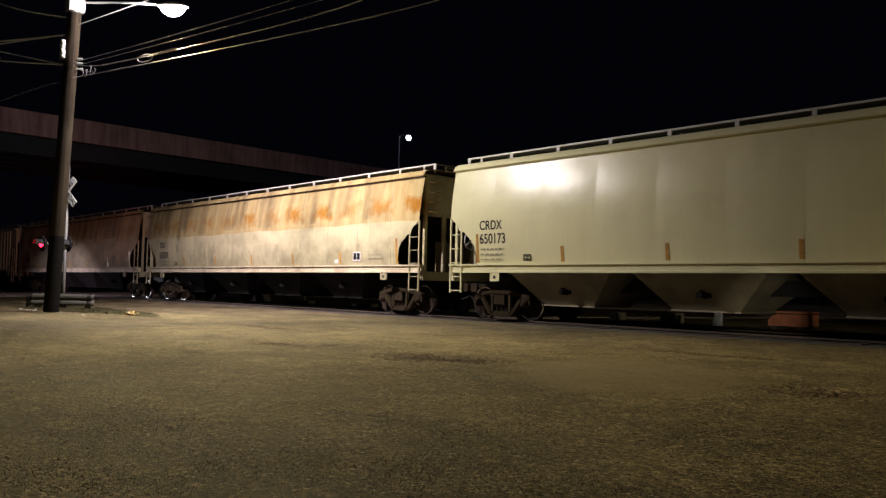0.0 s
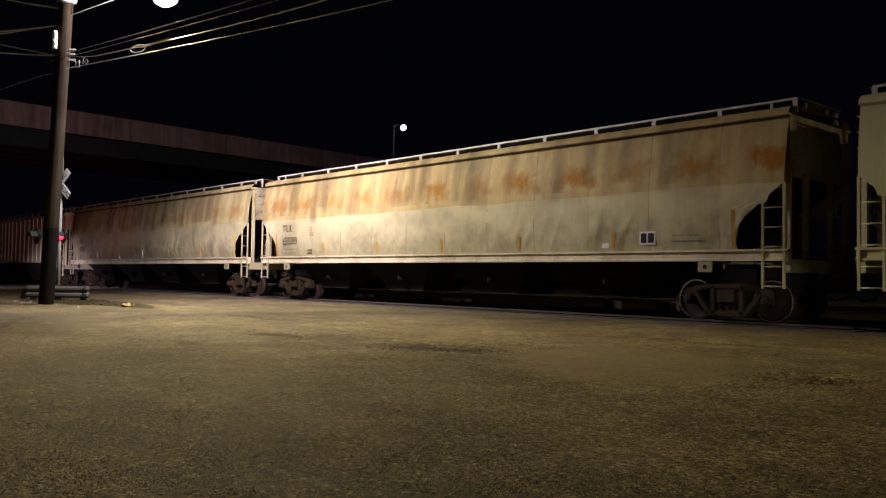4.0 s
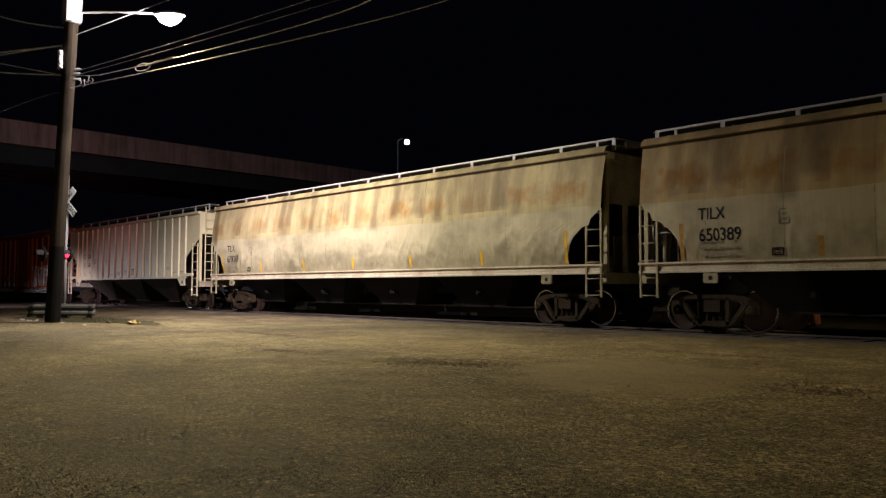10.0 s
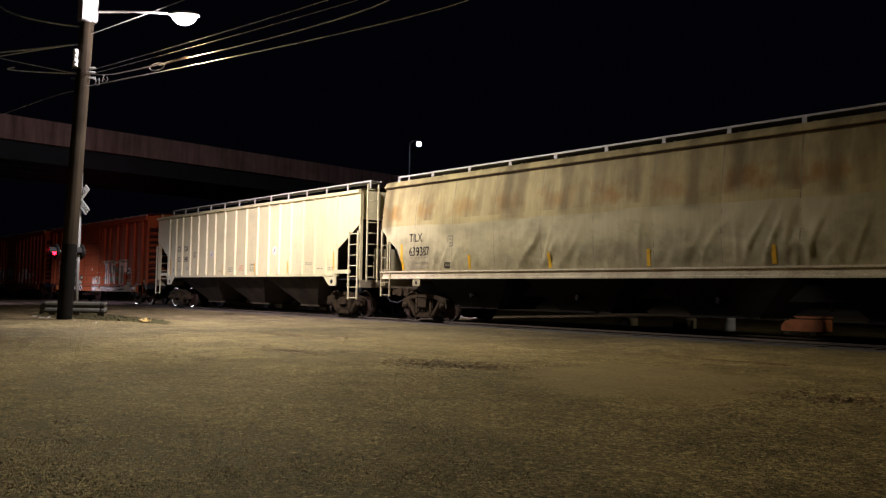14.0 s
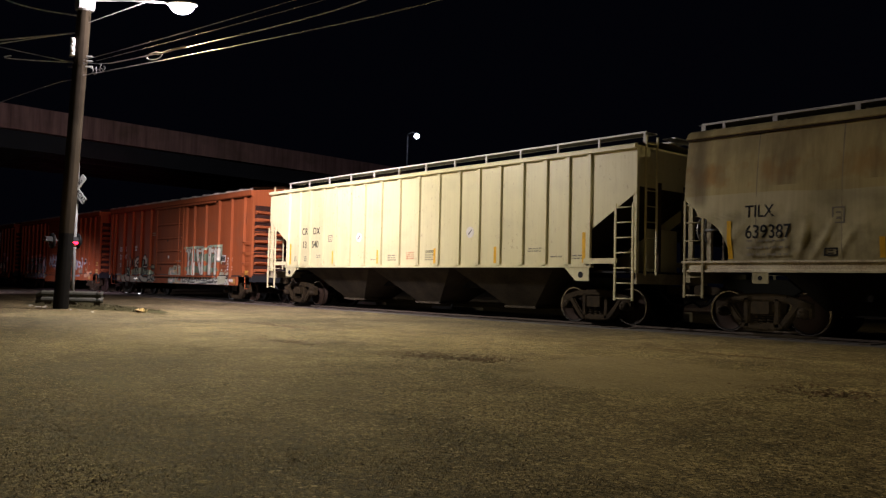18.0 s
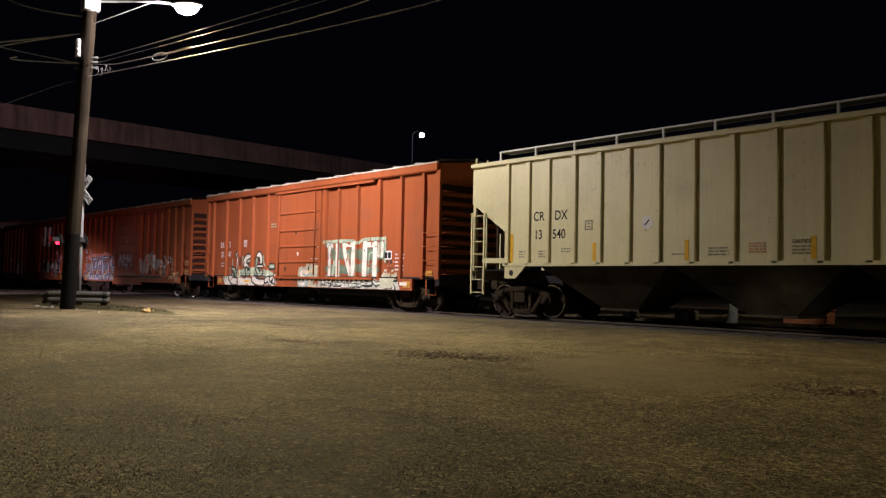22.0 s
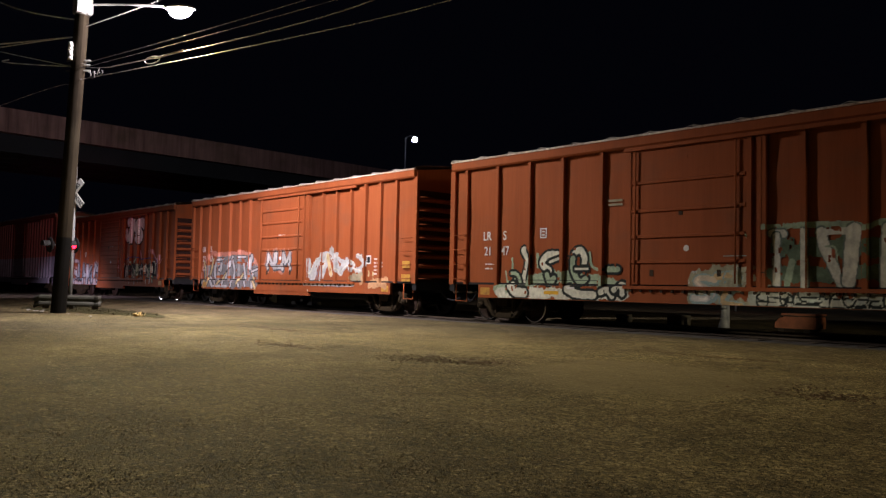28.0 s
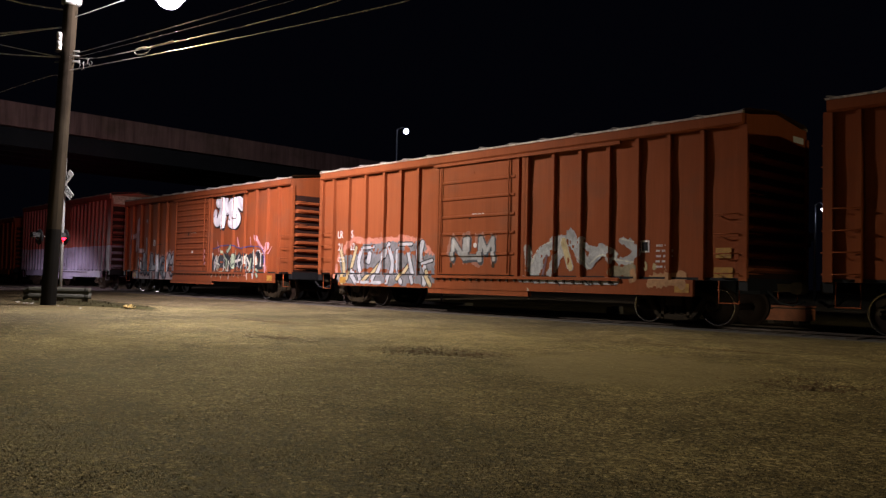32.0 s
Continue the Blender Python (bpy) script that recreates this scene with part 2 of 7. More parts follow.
    c = n.mix(n.math("MULTIPLY", rough_share, 0.28), c, n.ramp(mid, (0.34, 0.08), (0.66, 0.92)), "OVERLAY")
    c = n.mix(n.math("MULTIPLY", rough_share, 0.34), c, n.ramp(lump, (0.42, 0.0), (0.58, 1.0)), "OVERLAY")
    c = n.mix(n.math("MULTIPLY", rough_share, 0.45), c, n.ramp(grit, (0.42, 0.0), (0.58, 1.0)), "OVERLAY")
    # single stones: most dull, some pale, some in dark pits
    tone = n.t.nodes.new("ShaderNodeSeparateColor")
    n.link(stone.outputs["Color"], tone.inputs[0])
    c = n.mix(n.math("MULTIPLY", rough_share, 0.74), c, n.ramp(tone.outputs[0], (0.0, 0.05), (0.25, 0.44), (0.75, 0.56), (1.0, 1.0)), "OVERLAY")
    c = n.mix(n.math("MULTIPLY", n.math("MULTIPLY", rough_share, n.math("GREATER_THAN", tone.outputs[1], 0.965)), 0.6), c, (0.42, 0.34, 0.21))
    c = n.mix(n.math("MULTIPLY", n.math("MULTIPLY", rough_share, n.math("GREATER_THAN", tone.outputs[2], 0.93)), 0.85), c, (0.016, 0.012, 0.008))
    # small black chips, wide apart
    chip = n.add("ShaderNodeTexVoronoi", Scale=9.0)
    n.link(n.coords(), chip.inputs["Vector"])
    near = n.ramp(chip.outputs["Distance"], (0.10, 1.0), (0.14, 0.0))
    pick = n.t.nodes.new("ShaderNodeSeparateColor")
    n.link(chip.outputs["Color"], pick.inputs[0])
    c = n.mix(n.math("MULTIPLY", n.math("MULTIPLY", near, n.math("GREATER_THAN", pick.outputs[0], 0.93)), 0.9), c, (0.012, 0.011, 0.010))
    # cracks
    crack = n.t.nodes.new("ShaderNodeTexVoronoi")
    crack.feature = "DISTANCE_TO_EDGE"
    crack.inputs["Scale"].default_value = 0.42
    warp = n.t.nodes.new("ShaderNodeVectorMath")
    warp.operation = "ADD"
    nz = n.t.nodes.new("ShaderNodeTexNoise")
    nz.inputs["Scale"].default_value = 1.3
    nz.inputs["Detail"].default_value = 6.0
    n.link(co, nz.inputs["Vector"])
    n.link(co, warp.inputs[0])
    n.link(nz.outputs["Color"], warp.inputs[1])
    n.link(warp.outputs[0], crack.inputs["Vector"])
    some = n.ramp(n.noise(co, 0.55, 3), (0.52, 0.0), (0.6, 1.0))
    line = n.math("MULTIPLY", n.ramp(crack.outputs["Distance"], (0.004, 1.0), (0.012, 0.0)), some)
    c = n.mix(n.math("MULTIPLY", line, 0.4), c, (0.014, 0.011, 0.008))
    h = n.math("ADD", n.math("MULTIPLY", grit, 0.6), n.math("ADD", n.math("MULTIPLY", lump, 1.1), n.math("MULTIPLY", blot, 1.0)))
    h = n.math("SUBTRACT", n.math("MULTIPLY", h, rough_share), n.math("MULTIPLY", line, 0.4))
    n.bump(h, 1.0, 0.023)
    return n.done(c, 0.92, 0.0, 0.15)


def grit_look():
    n = Nodes("loose_grit")
    g = n.t.nodes.new("ShaderNodeNewGeometry")
    c = n.ramp(g.outputs["Random Per Island"], (0.0, (0.016, 0.012, 0.007)), (0.3, (0.080, 0.060, 0.029)), (0.7, (0.170, 0.130, 0.066)), (0.93, (0.28, 0.22, 0.12)), (1.0, (0.50, 0.42, 0.27)))
    return n.done(c, 0.85, 0.0, 0.3)


GRIT = grit_look()
ASPHALT = ground_look()
CRUST = worn("brown_asphalt_crust", (0.080, 0.043, 0.018), 0.95, 0, 0.6, 9)
CRUMB = worn("asphalt_crumb", (0.075, 0.054, 0.029), 0.95, 0, 0.3, 8)
BALLAST = worn("ballast_stone", (0.09, 0.08, 0.07), 0.95, 0, 0.5, 6, (0.02, 0.02, 0.02), 0.6)
DIRT_GRASS = worn("dry_verge", (0.050, 0.044, 0.018), 0.95, 0, 0.8, 3, (0.028, 0.022, 0.011), 0.6)
POLE_WOOD = streaked("weathered_pole_wood", (0.044, 0.033, 0.021), (0.014, 0.011, 0.008), 0.9, 0.9, dirt=0.4, seed=3)
WOOD = worn("creosoted_wood", (0.085, 0.062, 0.042), 0.85, 0, 0.4, 2, (0.05, 0.04, 0.03), 0.5)
BUTT = worn("black_creosote", (0.009, 0.008, 0.007), 0.8, 0, 0.4, 3)
DARK_STEEL = worn("dark_mast_steel", (0.05, 0.05, 0.055), 0.5, 0.5, 0.3, 3)
STEEL = worn("galvanised_steel", (0.42, 0.42, 0.40), 0.45, 0.6, 0.4, 4)
ALU = worn("white_mast_paint", (0.36, 0.36, 0.35), 0.5, 0.0, 0.3, 4)
BLACK = worn("black_paint", (0.018, 0.018, 0.018), 0.55, 0, 0.2, 4)
TRUCK = worn("dusty_cast_steel", (0.038, 0.026, 0.012), 0.8, 0.1, 0.8, 7, (0.010, 0.008, 0.006), 0.6)
TREAD = worn("polished_tread", (0.36, 0.35, 0.34), 0.17, 1.0, 0.3, 6)
WHEEL = worn("rusty_wheel", (0.026, 0.015, 0.009), 0.7, 0.2, 0.5, 5, (0.03, 0.02, 0.015), 0.4)
RAIL = worn("rail_steel", (0.075, 0.055, 0.038), 0.8, 0.1, 0.3, 6)
CONCRETE = streaked("stained_concrete", (0.27, 0.175, 0.175), (0.10, 0.06, 0.06), 0.9, 0.85, dirt=0.7, seed=41, specks=0.3)
KERB = worn("pale_concrete", (0.36, 0.325, 0.29), 0.85, 0, 0.4, 2)
# dark fittings; also stands in for shade under eaves and inside car ends
SHADE_TRIM = worn("dark_trim_and_shade", (0.05, 0.032, 0.018), 0.8, 0, 0.5, 2)
GIRDER = worn("dark_girder", (0.020, 0.024, 0.032), 0.7, 0.0, 0.5, 0.6)
YELLOW = worn("yellow_reflective", (0.75, 0.42, 0.02), 0.35, 0, 0.3, 6)
WIRE = worn("pale_wire_sheath", (0.88, 0.87, 0.88), 0.4, 0.2, 0.2, 3)
CABLE = worn("weathered_cable", (0.36, 0.34, 0.33), 0.5, 0.1, 0.5, 9, (0.1, 0.1, 0.1))
SIGN = worn("white_sign_sheet", (0.8, 0.8, 0.78), 0.4, 0, 0.15, 6)
ORANGE = worn("orange_steel", (0.62, 0.22, 0.11), 0.6, 0, 0.4, 4)
END_SHADE = worn("shaded_end_paint", (0.035, 0.014, 0.009), 0.8, 0, 0.4, 2)
FADED_INK = worn("faded_small_print", (0.22, 0.195, 0.14), 0.7, 0, 0.2, 8)
INK = worn("black_lettering", (0.012, 0.012, 0.012), 0.6, 0, 0.1, 8)
CHALK = worn("white_lettering", (0.7, 0.66, 0.6), 0.6, 0, 0.2, 8)
LAMP_GLOW = glow("lamp_glow", (1.0, 0.94, 1.0), 60)
FAR_GLOW = glow("far_lamp_glow", (0.75, 0.82, 1.0), 40)
RED_GLOW = glow("red_lens_glow", (1.0, 0.005, 0.016), 26)
MOUNT = worn("pale_mount_paint", (0.72, 0.70, 0.70), 0.5, 0, 0.25, 4)
HOOD = worn("grey_hood_sheet", (0.045, 0.045, 0.045), 0.7, 0, 0.4, 5)
DARK_LENS = worn("dark_lens_glass", (0.06, 0.004, 0.006), 0.25, 0, 0.2, 6)
CREAM = streaked("cream_hopper_paint", (0.73, 0.69, 0.405), (0.62, 0.575, 0.325), 0.25, 0.33, dirt=0.14, seed=1)
RUSTY_GREY = streaked("rust_stained_grey_paint", (0.52, 0.405, 0.185), (0.36, 0.215, 0.070), 0.6, 0.66, (0.56, 0.495, 0.285), 2.98, 0.9, 0.30, 5, 0.45, 0.5)
GRIMY_GREY = streaked("grimy_grey_paint", (0.53, 0.445, 0.215), (0.32, 0.24, 0.095), 0.55, 0.66, (0.53, 0.47, 0.27), 3.02, 0.6, 0.38, 11, 0.55, 0.65)
PALE = streaked("pale_hopper_paint", (0.66, 0.60, 0.335), (0.56, 0.49, 0.265), 0.28, 0.45, dirt=0.2, seed=17, specks=0.8)
RED = streaked("boxcar_red_paint", (0.288, 0.077, 0.024), (0.208, 0.052, 0.016), 0.5, 0.75, dirt=0.30, seed=23, specks=0.5)
RED_OLD = streaked("faded_boxcar_red_paint", (0.290, 0.072, 0.021), (0.205, 0.050, 0.016), 0.6, 0.68, dirt=0.38, seed=31, specks=0.6)
RED_TALL = streaked("tall_boxcar_red_paint", (0.33, 0.08, 0.045), (0.2, 0.06, 0.035), 0.5, 0.55, (0.31, 0.28, 0.32), 2.45, dirt=0.55, seed=37)
# grime, with the shade under the sills and inside the ends in its colour
GRIME_SHADE = worn("grimy_shaded_bay_paint", (0.009, 0.0075, 0.005), 0.85, 0, 0.8, 1.5, (0.005, 0.004, 0.003), 0.4)
DULL_END = worn("dull_end_panel", (0.13, 0.095, 0.055), 0.8, 0, 0.8, 2.0, (0.03, 0.02, 0.012), 0.4)
END_PAINT = worn("grimy_end_paint", (0.40, 0.345, 0.21), 0.7, 0, 0.9, 1.3, (0.09, 0.06, 0.03), 0.4)
WALK = worn("walk_grating", (0.10, 0.10, 0.095), 0.7, 0.3, 0.4, 3)
SILL = worn("stained_sill_paint", (0.62, 0.55, 0.36), 0.6, 0, 0.6, 2.2, (0.24, 0.13, 0.06), 0.4)
SEAM = worn("dirty_joint", (0.32, 0.27, 0.16), 0.8, 0, 0.7, 3, (0.09, 0.07, 0.04))
RAIL_PAINT = worn("pale_rail_paint", (0.60, 0.58, 0.52), 0.5, 0, 0.4, 3)
OLD_YELLOW = worn("faded_yellow_paint", (0.48, 0.25, 0.03), 0.6, 0, 0.7, 7, (0.16, 0.06, 0.02))
# darker copy of the cream: dust, and the sill's shade over the bays
CREAM_UNDER = worn("dusty_shaded_cream_paint", (0.30, 0.255, 0.16), 0.75, 0, 0.6, 1.2)
# dark copy of the pale paint: dust, plus shade under the sides and ends
PALE_UNDER = worn("dusty_shaded_bay_paint", (0.052, 0.041, 0.024), 0.8, 0, 0.8, 1.6, (0.012, 0.010, 0.007), 0.4)
ROOF_EDGE = worn("chipped_roof_edge", (0.50, 0.44, 0.35), 0.6, 0, 1.0, 0.9, (0.16, 0.045, 0.018), 0.6)
ROOF = worn("galvanised_roof", (0.42, 0.38, 0.33), 0.6, 0.2, 0.5, 1.5)


# ---- mesh helpers ----
class Mesh:
    """Vertices and faces of one part; mats: a material slot per face."""

    def __init__(self):
        self.v, self.f, self.s = [], [], []

    def quad(self, *pts, smooth=False):
        k = len(self.v)
        self.v += [tuple(p) for p in pts]
        self.f.append(tuple(range(k, k + len(pts))))
        self.s.append(smooth)
        return self

    def box(self, x0, x1, y0, y1, z0, z1, c=0.0):
        """A box; c: bevel on its long edges in the x-z outline."""
        if c > 0:
            out = [(x0 + c, z0), (x1 - c, z0), (x1, z0 + c), (x1, z1 - c), (x1 - c, z1), (x0 + c, z1), (x0, z1 - c), (x0, z0 + c)]
        else:
            out = [(x0, z0), (x1, z0), (x1, z1), (x0, z1)]
        return self.prism(out, y0, y1)

    def prism(self, outline, y0, y1):
        """An outline in x and z, counter-clockwise seen from -y, made solid from y0 to y1."""
        n, k = len(outline), len(self.v)
        self.v += [(x, y0, z) for x, z in outline] + [(x, y1, z) for x, z in outline]
        self.f.append(tuple(range(k, k + n)))
        self.f.append(tuple(range(k + 2 * n - 1, k + n - 1, -1)))
        for i in range(n):
            j = (i + 1) % n
            self.f.append((k + j, k + i, k + n + i, k + n + j))
        self.s += [False] * (n + 2)
        return self

    def along(self, outline, x0, x1):
        """An outline in y and z made solid from x0 to x1."""
        n, k = len(outline), len(self.v)
        self.v += [(x0, y, z) for y, z in outline] + [(x1, y, z) for y, z in outline]
        self.f += [tuple(range(k + n - 1, k - 1, -1)), tuple(range(k + n, k + 2 * n))]
        for i in range(n):
            j = (i + 1) % n
            self.f.append((k + i, k + j, k + n + j, k + n + i))
        self.s += [False] * (n + 2)
        return self

    def rod(self, a, b, r, n=8, r2=None):
        a, b = Vector(a), Vector(b)
        z = (b - a).normalized()
        x = z.orthogonal().normalized()
        y = z.cross(x)
        r2 = r if r2 is None else r2
        k = len(self.v)
        for p, q in ((a, r), (b, r2)):
            for i in range(n):
                w = 2 * math.pi * i / n
                self.v.append(tuple(p + (x * math.cos(w) + y * math.sin(w)) * q))
        for i in range(n):
            j = (i + 1) % n
            self.f.append((k + i, k + j, k + n + j, k + n + i))
        self.s += [True] * n
        self.f += [tuple(range(k + n - 1, k - 1, -1)), tuple(range(k + n, k + 2 * n))]
        self.s += [False, False]
        return self

    def tube(self, pts, r, n=6):
        pts = [Vector(p) for p in pts]
        rings = []
        for i, p in enumerate(pts):
            d = (pts[min(i + 1, len(pts) - 1)] - pts[max(i - 1, 0)]).normalized()
            x = d.cross(Vector((0.31, 0.17, 0.93))).normalized()
            y = d.cross(x)
            rings.append([tuple(p + (x * math.cos(2 * math.pi * k / n) + y * math.sin(2 * math.pi * k / n)) * r) for k in range(n + 1)])
        k = len(self.v)
        m = n
        for q in rings:
            self.v += q[:n]
        for i in range(len(rings) - 1):
            for j in range(n):
                a, b = k + i * m + j, k + i * m + (j + 1) % n
                self.f.append((a, b, b + m, a + m))
                self.s.append(True)
        self.f += [tuple(range(k, k + n)), tuple(range(k + (len(rings) - 1) * m, k + len(rings) * m))]
        self.s += [False, False]
        return self

    def lathe(self, profile, y_axis=True, n=32, x=0, y=0, z=0):
        """(y, radius) pairs turned round the y axis."""
        k, m = len(self.v), len(profile)
        for i in range(n):
            w = 2 * math.pi * i / n
            for u, r in profile:
                self.v.append((x + r * math.cos(w), y + u, z + r * math.sin(w)))
        for i in range(n):
            j = (i + 1) % n
            for q in range(m - 1):
                self.f.append((k + i * m + q, k + i * m + q + 1, k + j * m + q + 1, k + j * m + q))
                self.s.append(True)
        return self

    def grid(self, rows, smooth=True, flip=False):
        """Rows of points joined into a sheet."""
        k, m = len(self.v), len(rows[0])
        for r in rows:
            self.v += [tuple(p) for p in r]
        for i in range(len(rows) - 1):
            for j in range(m - 1):
                a = (k + i * m + j, k + i * m + j + 1, k + (i + 1) * m + j + 1, k + (i + 1) * m + j)
                self.f.append(a[::-1] if flip else a)
                self.s.append(smooth)
        return self

    def data(self, name, material):
        me = bpy.data.meshes.new(name)
        me.from_pydata(self.v, [], self.f)
        me.polygons.foreach_set("use_smooth", self.s)
        me.materials.append(material)
        me.update()
        return me


def part(name, mesh, material, parent, label="", at=None):
    """One mesh object under a thing or under a part."""
    data = mesh.data(name, material) if isinstance(mesh, Mesh) else mesh
    ob = new(name, data)
    ob.parent = parent
    if at is not None:
        ob.matrix_basis = at
    if label:
        tagged(ob, label)
    return ob


def thing(name, label, category, at=None, group="", kind=""):
    ob = new(name)
    ob.empty_display_size = 0.2
    if at is not None:
        ob.matrix_basis = at
    return tagged(ob, label, category, group, kind)


def solid(name, mesh, material, label, category="", at=None, group="", kind=""):
    ob = new(name, mesh.data(name, material))
    if at is not None:
        ob.matrix_basis = at
    return tagged(ob, label, category, group, kind)


def letters(text, size, x, z, y, material, parent, name="lettering", label="", surface=None):
    """Stencilled lettering laid 3 mm off a side that faces -y; surface: how far that side bellies out."""
    cu = bpy.data.curves.new(name, "FONT")
    cu.body, cu.size, cu.extrude, cu.offset = text, size * 1.38, 0.002, 0.011 * size
    tmp = bpy.data.objects.new(name, cu)
    scene.collection.objects.link(tmp)
    me = bpy.data.meshes.new_from_object(tmp.evaluated_get(bpy.context.evaluated_depsgraph_get()))
    bpy.data.objects.remove(tmp)
    me.materials.clear()
    me.materials.append(material)
    for v in me.vertices:
        v.co.x *= 0.86
    if surface:
        for v in me.vertices:
            v.co.z += surface(x + v.co.x, z + v.co.y) + 0.007
        y = 0
    return part(name, me, material, parent, label, pose(x, y, z, 90))


# ---- the ground and the track ----
POTHOLES = [(-10.75, 6.49, 0.9, 0.42, 0.03), (-7.95, 6.72, 0.5, 0.4, 0.025), (-7.3, 7.05, 0.4, 0.35, 0.02), (-3.35, 7.7, 0.42, 0.45, 0.045), (-14.5, 8.6, 1.4, 0.3, 0.02), (-6.2, 10.75, 0.75, 0.07, 0.03)]


def lot_height(x, y):
    z = 0.006 * noise.noise((x * 0.35, y * 0.35, 4.0)) + 0.004 * noise.noise((x * 1.1, y * 1.1, 9.0)) + 0.003 * noise.noise((x * 3.1, y * 3.1, 1.0))
    for px, py, a, b, d in POTHOLES:
        q = ((x - px) / a) ** 2 + ((y - py) / b) ** 2
        if q < 1.6:
            z -= d * max(0.0, 1 - q / 1.6) * (0.6 + 0.8 * abs(noise.noise((x * 4, y * 4, 7))))
    return z


def ground():
    m = Mesh()
    # one sheet to the horizon, dipped under the track's ballast bed
    xs = [-600, -120, -60] + [-32 + i * 0.16 for i in range(220)] + [6, 20, 60, 600]
    ys = [-400, -40, -6] + [0.6 + i * 0.13 for i in range(111)] + [15.15, 20.1, 20.3, 40, 400]
    rows = []
    for x in xs:
        row = []
        for y in ys:
            if 15.1 < y < 20.2:
                z = -0.16
            elif y > 20.2:
                z = -0.03
            elif -33 < x < 4 and 0 < y < 15.1:
                z = lot_height(x, y) - 0.012
            else:
                z = -0.012
            row.append((x, y, z))
        rows.append(row)
    m.grid(rows, smooth=True, flip=True)
    solid("ground", m, ASPHALT, "worn sandy asphalt lot with potholes and grit", "ground", kind="structure")
    # loose crumbs of asphalt in and round the potholes, and pebbles all over
    g = Mesh()
    def crumb(x, y, r, rise=1.0):
        z = lot_height(x, y) - 0.012
        k = len(g.v)
        a = random.uniform(0, 6.28)
        for i in range(4):
            w = a + i * 1.571
            g.v.append((x + r * math.cos(w) * random.uniform(0.7, 1.2), y + r * math.sin(w) * random.uniform(0.7, 1.2), z - 0.002))
        g.v.append((x, y, z + r * rise * random.uniform(0.5, 0.9)))
        for i in range(4):
            g.f.append((k + i, k + (i + 1) % 4, k + 4))
            g.s.append(False)
    for px, py, a, b, d in POTHOLES:
        for _ in range(150):
            w, q = random.uniform(0, 6.28), random.gauss(0, 1.1)
            crumb(px + a * q * math.cos(w), py + b * q * math.sin(w), random.uniform(0.006, 0.020) * random.uniform(0.5, 1.2))
    for _ in range(1900):
        u = random.random() ** 1.1
        dist = 3.2 + 14 * u
        w = radians(random.uniform(18, 80))
        crumb(-dist * math.sin(w), min(14.5, dist * math.cos(w)), random.uniform(0.003, 0.010) * (1 + 0.8 * u))
    solid("asphalt_crumbs", g, CRUMB, "dark loose asphalt crumbs and pebbles on the lot", "gravel", kind="stuff")
    # fine grit that stands proud of the worn binder
    g = Mesh()
    for _ in range(105000):
        dist = 3.2 * (14.0 / 3.2) ** (random.random() ** 1.1)
        w = radians(random.uniform(17, 81))
        x, y = -dist * math.sin(w), dist * math.cos(w)
        bare = 1 - 0.9 * max(0.0, min(1.0, 2.2 - 1.7 * math.hypot((x + 5.3) / 1.7, (y - 7.5) / 1.9)))
        thick = 0.55 + 0.9 * noise.noise((x * 1.3, y * 1.3, 3.0)) + 0.5 * noise.noise((x * 4.0, y * 4.0, 5.0))
        if y < 14.6 and random.random() < bare * thick:
            crumb(x, y, random.uniform(0.003, 0.007) * random.uniform(0.7, 1.5), 0.75)
    solid("asphalt_grit", g, GRIT, "pale and dark grit on the worn asphalt", "gravel", kind="stuff")
    # flat brown crusts broken out of the potholes
    k = Mesh()
    for px, py, a, b, d in POTHOLES:
        for _ in range(420):
            w, q = random.uniform(0, 6.28), random.gauss(0, 0.7)
            x, y, r = px + a * q * math.cos(w), py + b * q * math.sin(w), random.uniform(0.007, 0.032)
            z = lot_height(x, y) - 0.013
            n = 6
            rim = [(x + r * random.uniform(0.6, 1.3) * math.cos(6.283 * i / n), y + r * random.uniform(0.6, 1.3) * math.sin(6.283 * i / n), z) for i in range(n)]
            top = (x + random.uniform(-0.3, 0.3) * r, y, z + r * random.uniform(0.25, 0.6))
            for i in range(n):
                k.quad(rim[i], rim[(i + 1) % n], top)
    solid("asphalt_crusts", k, CRUST, "brown broken asphalt crusts in the potholes", "rubble", kind="stuff")
    b = Mesh()
    prof = [(15.05, -0.15), (15.2, -0.1), (15.9, -0.07), (19.4, -0.07), (20.2, -0.12)]
    b.grid([[(x, y, z) for y, z in prof] for x in (-160, -80, 0, 40)], smooth=False, flip=True)
    solid("ballast_bed", b, BALLAST, "dark crushed stone bed under the rails", "ballast", kind="structure")


def track():
    root = thing("track", "railway track with steel rails on wooden ties", "track", kind="structure")
    prof = [(-0.07, -0.17), (0.07, -0.17), (0.02, -0.15), (0.012, -0.05), (0.036, -0.04), (0.036, -0.004), (0.03, 0), (-0.03, 0), (-0.036, -0.004), (-0.036, -0.04), (-0.012, -0.05), (-0.02, -0.15)]
    for s in (-1, 1):
        part("rail", Mesh().along([(TRACK_Y + s * 0.7525 + y, z) for y, z in prof], -160, 40), RAIL, root)
    tie = Mesh().box(-0.11, 0.11, -1.3, 1.3, -0.2, -0.055).data("tie", WOOD)
    for i in range(110):
        part("tie", tie, WOOD, root, at=pose(-62 + i * 0.55, TRACK_Y + random.uniform(-0.04, 0.04), random.uniform(-0.01, 0.004), 0, 0, random.uniform(-1, 1)))


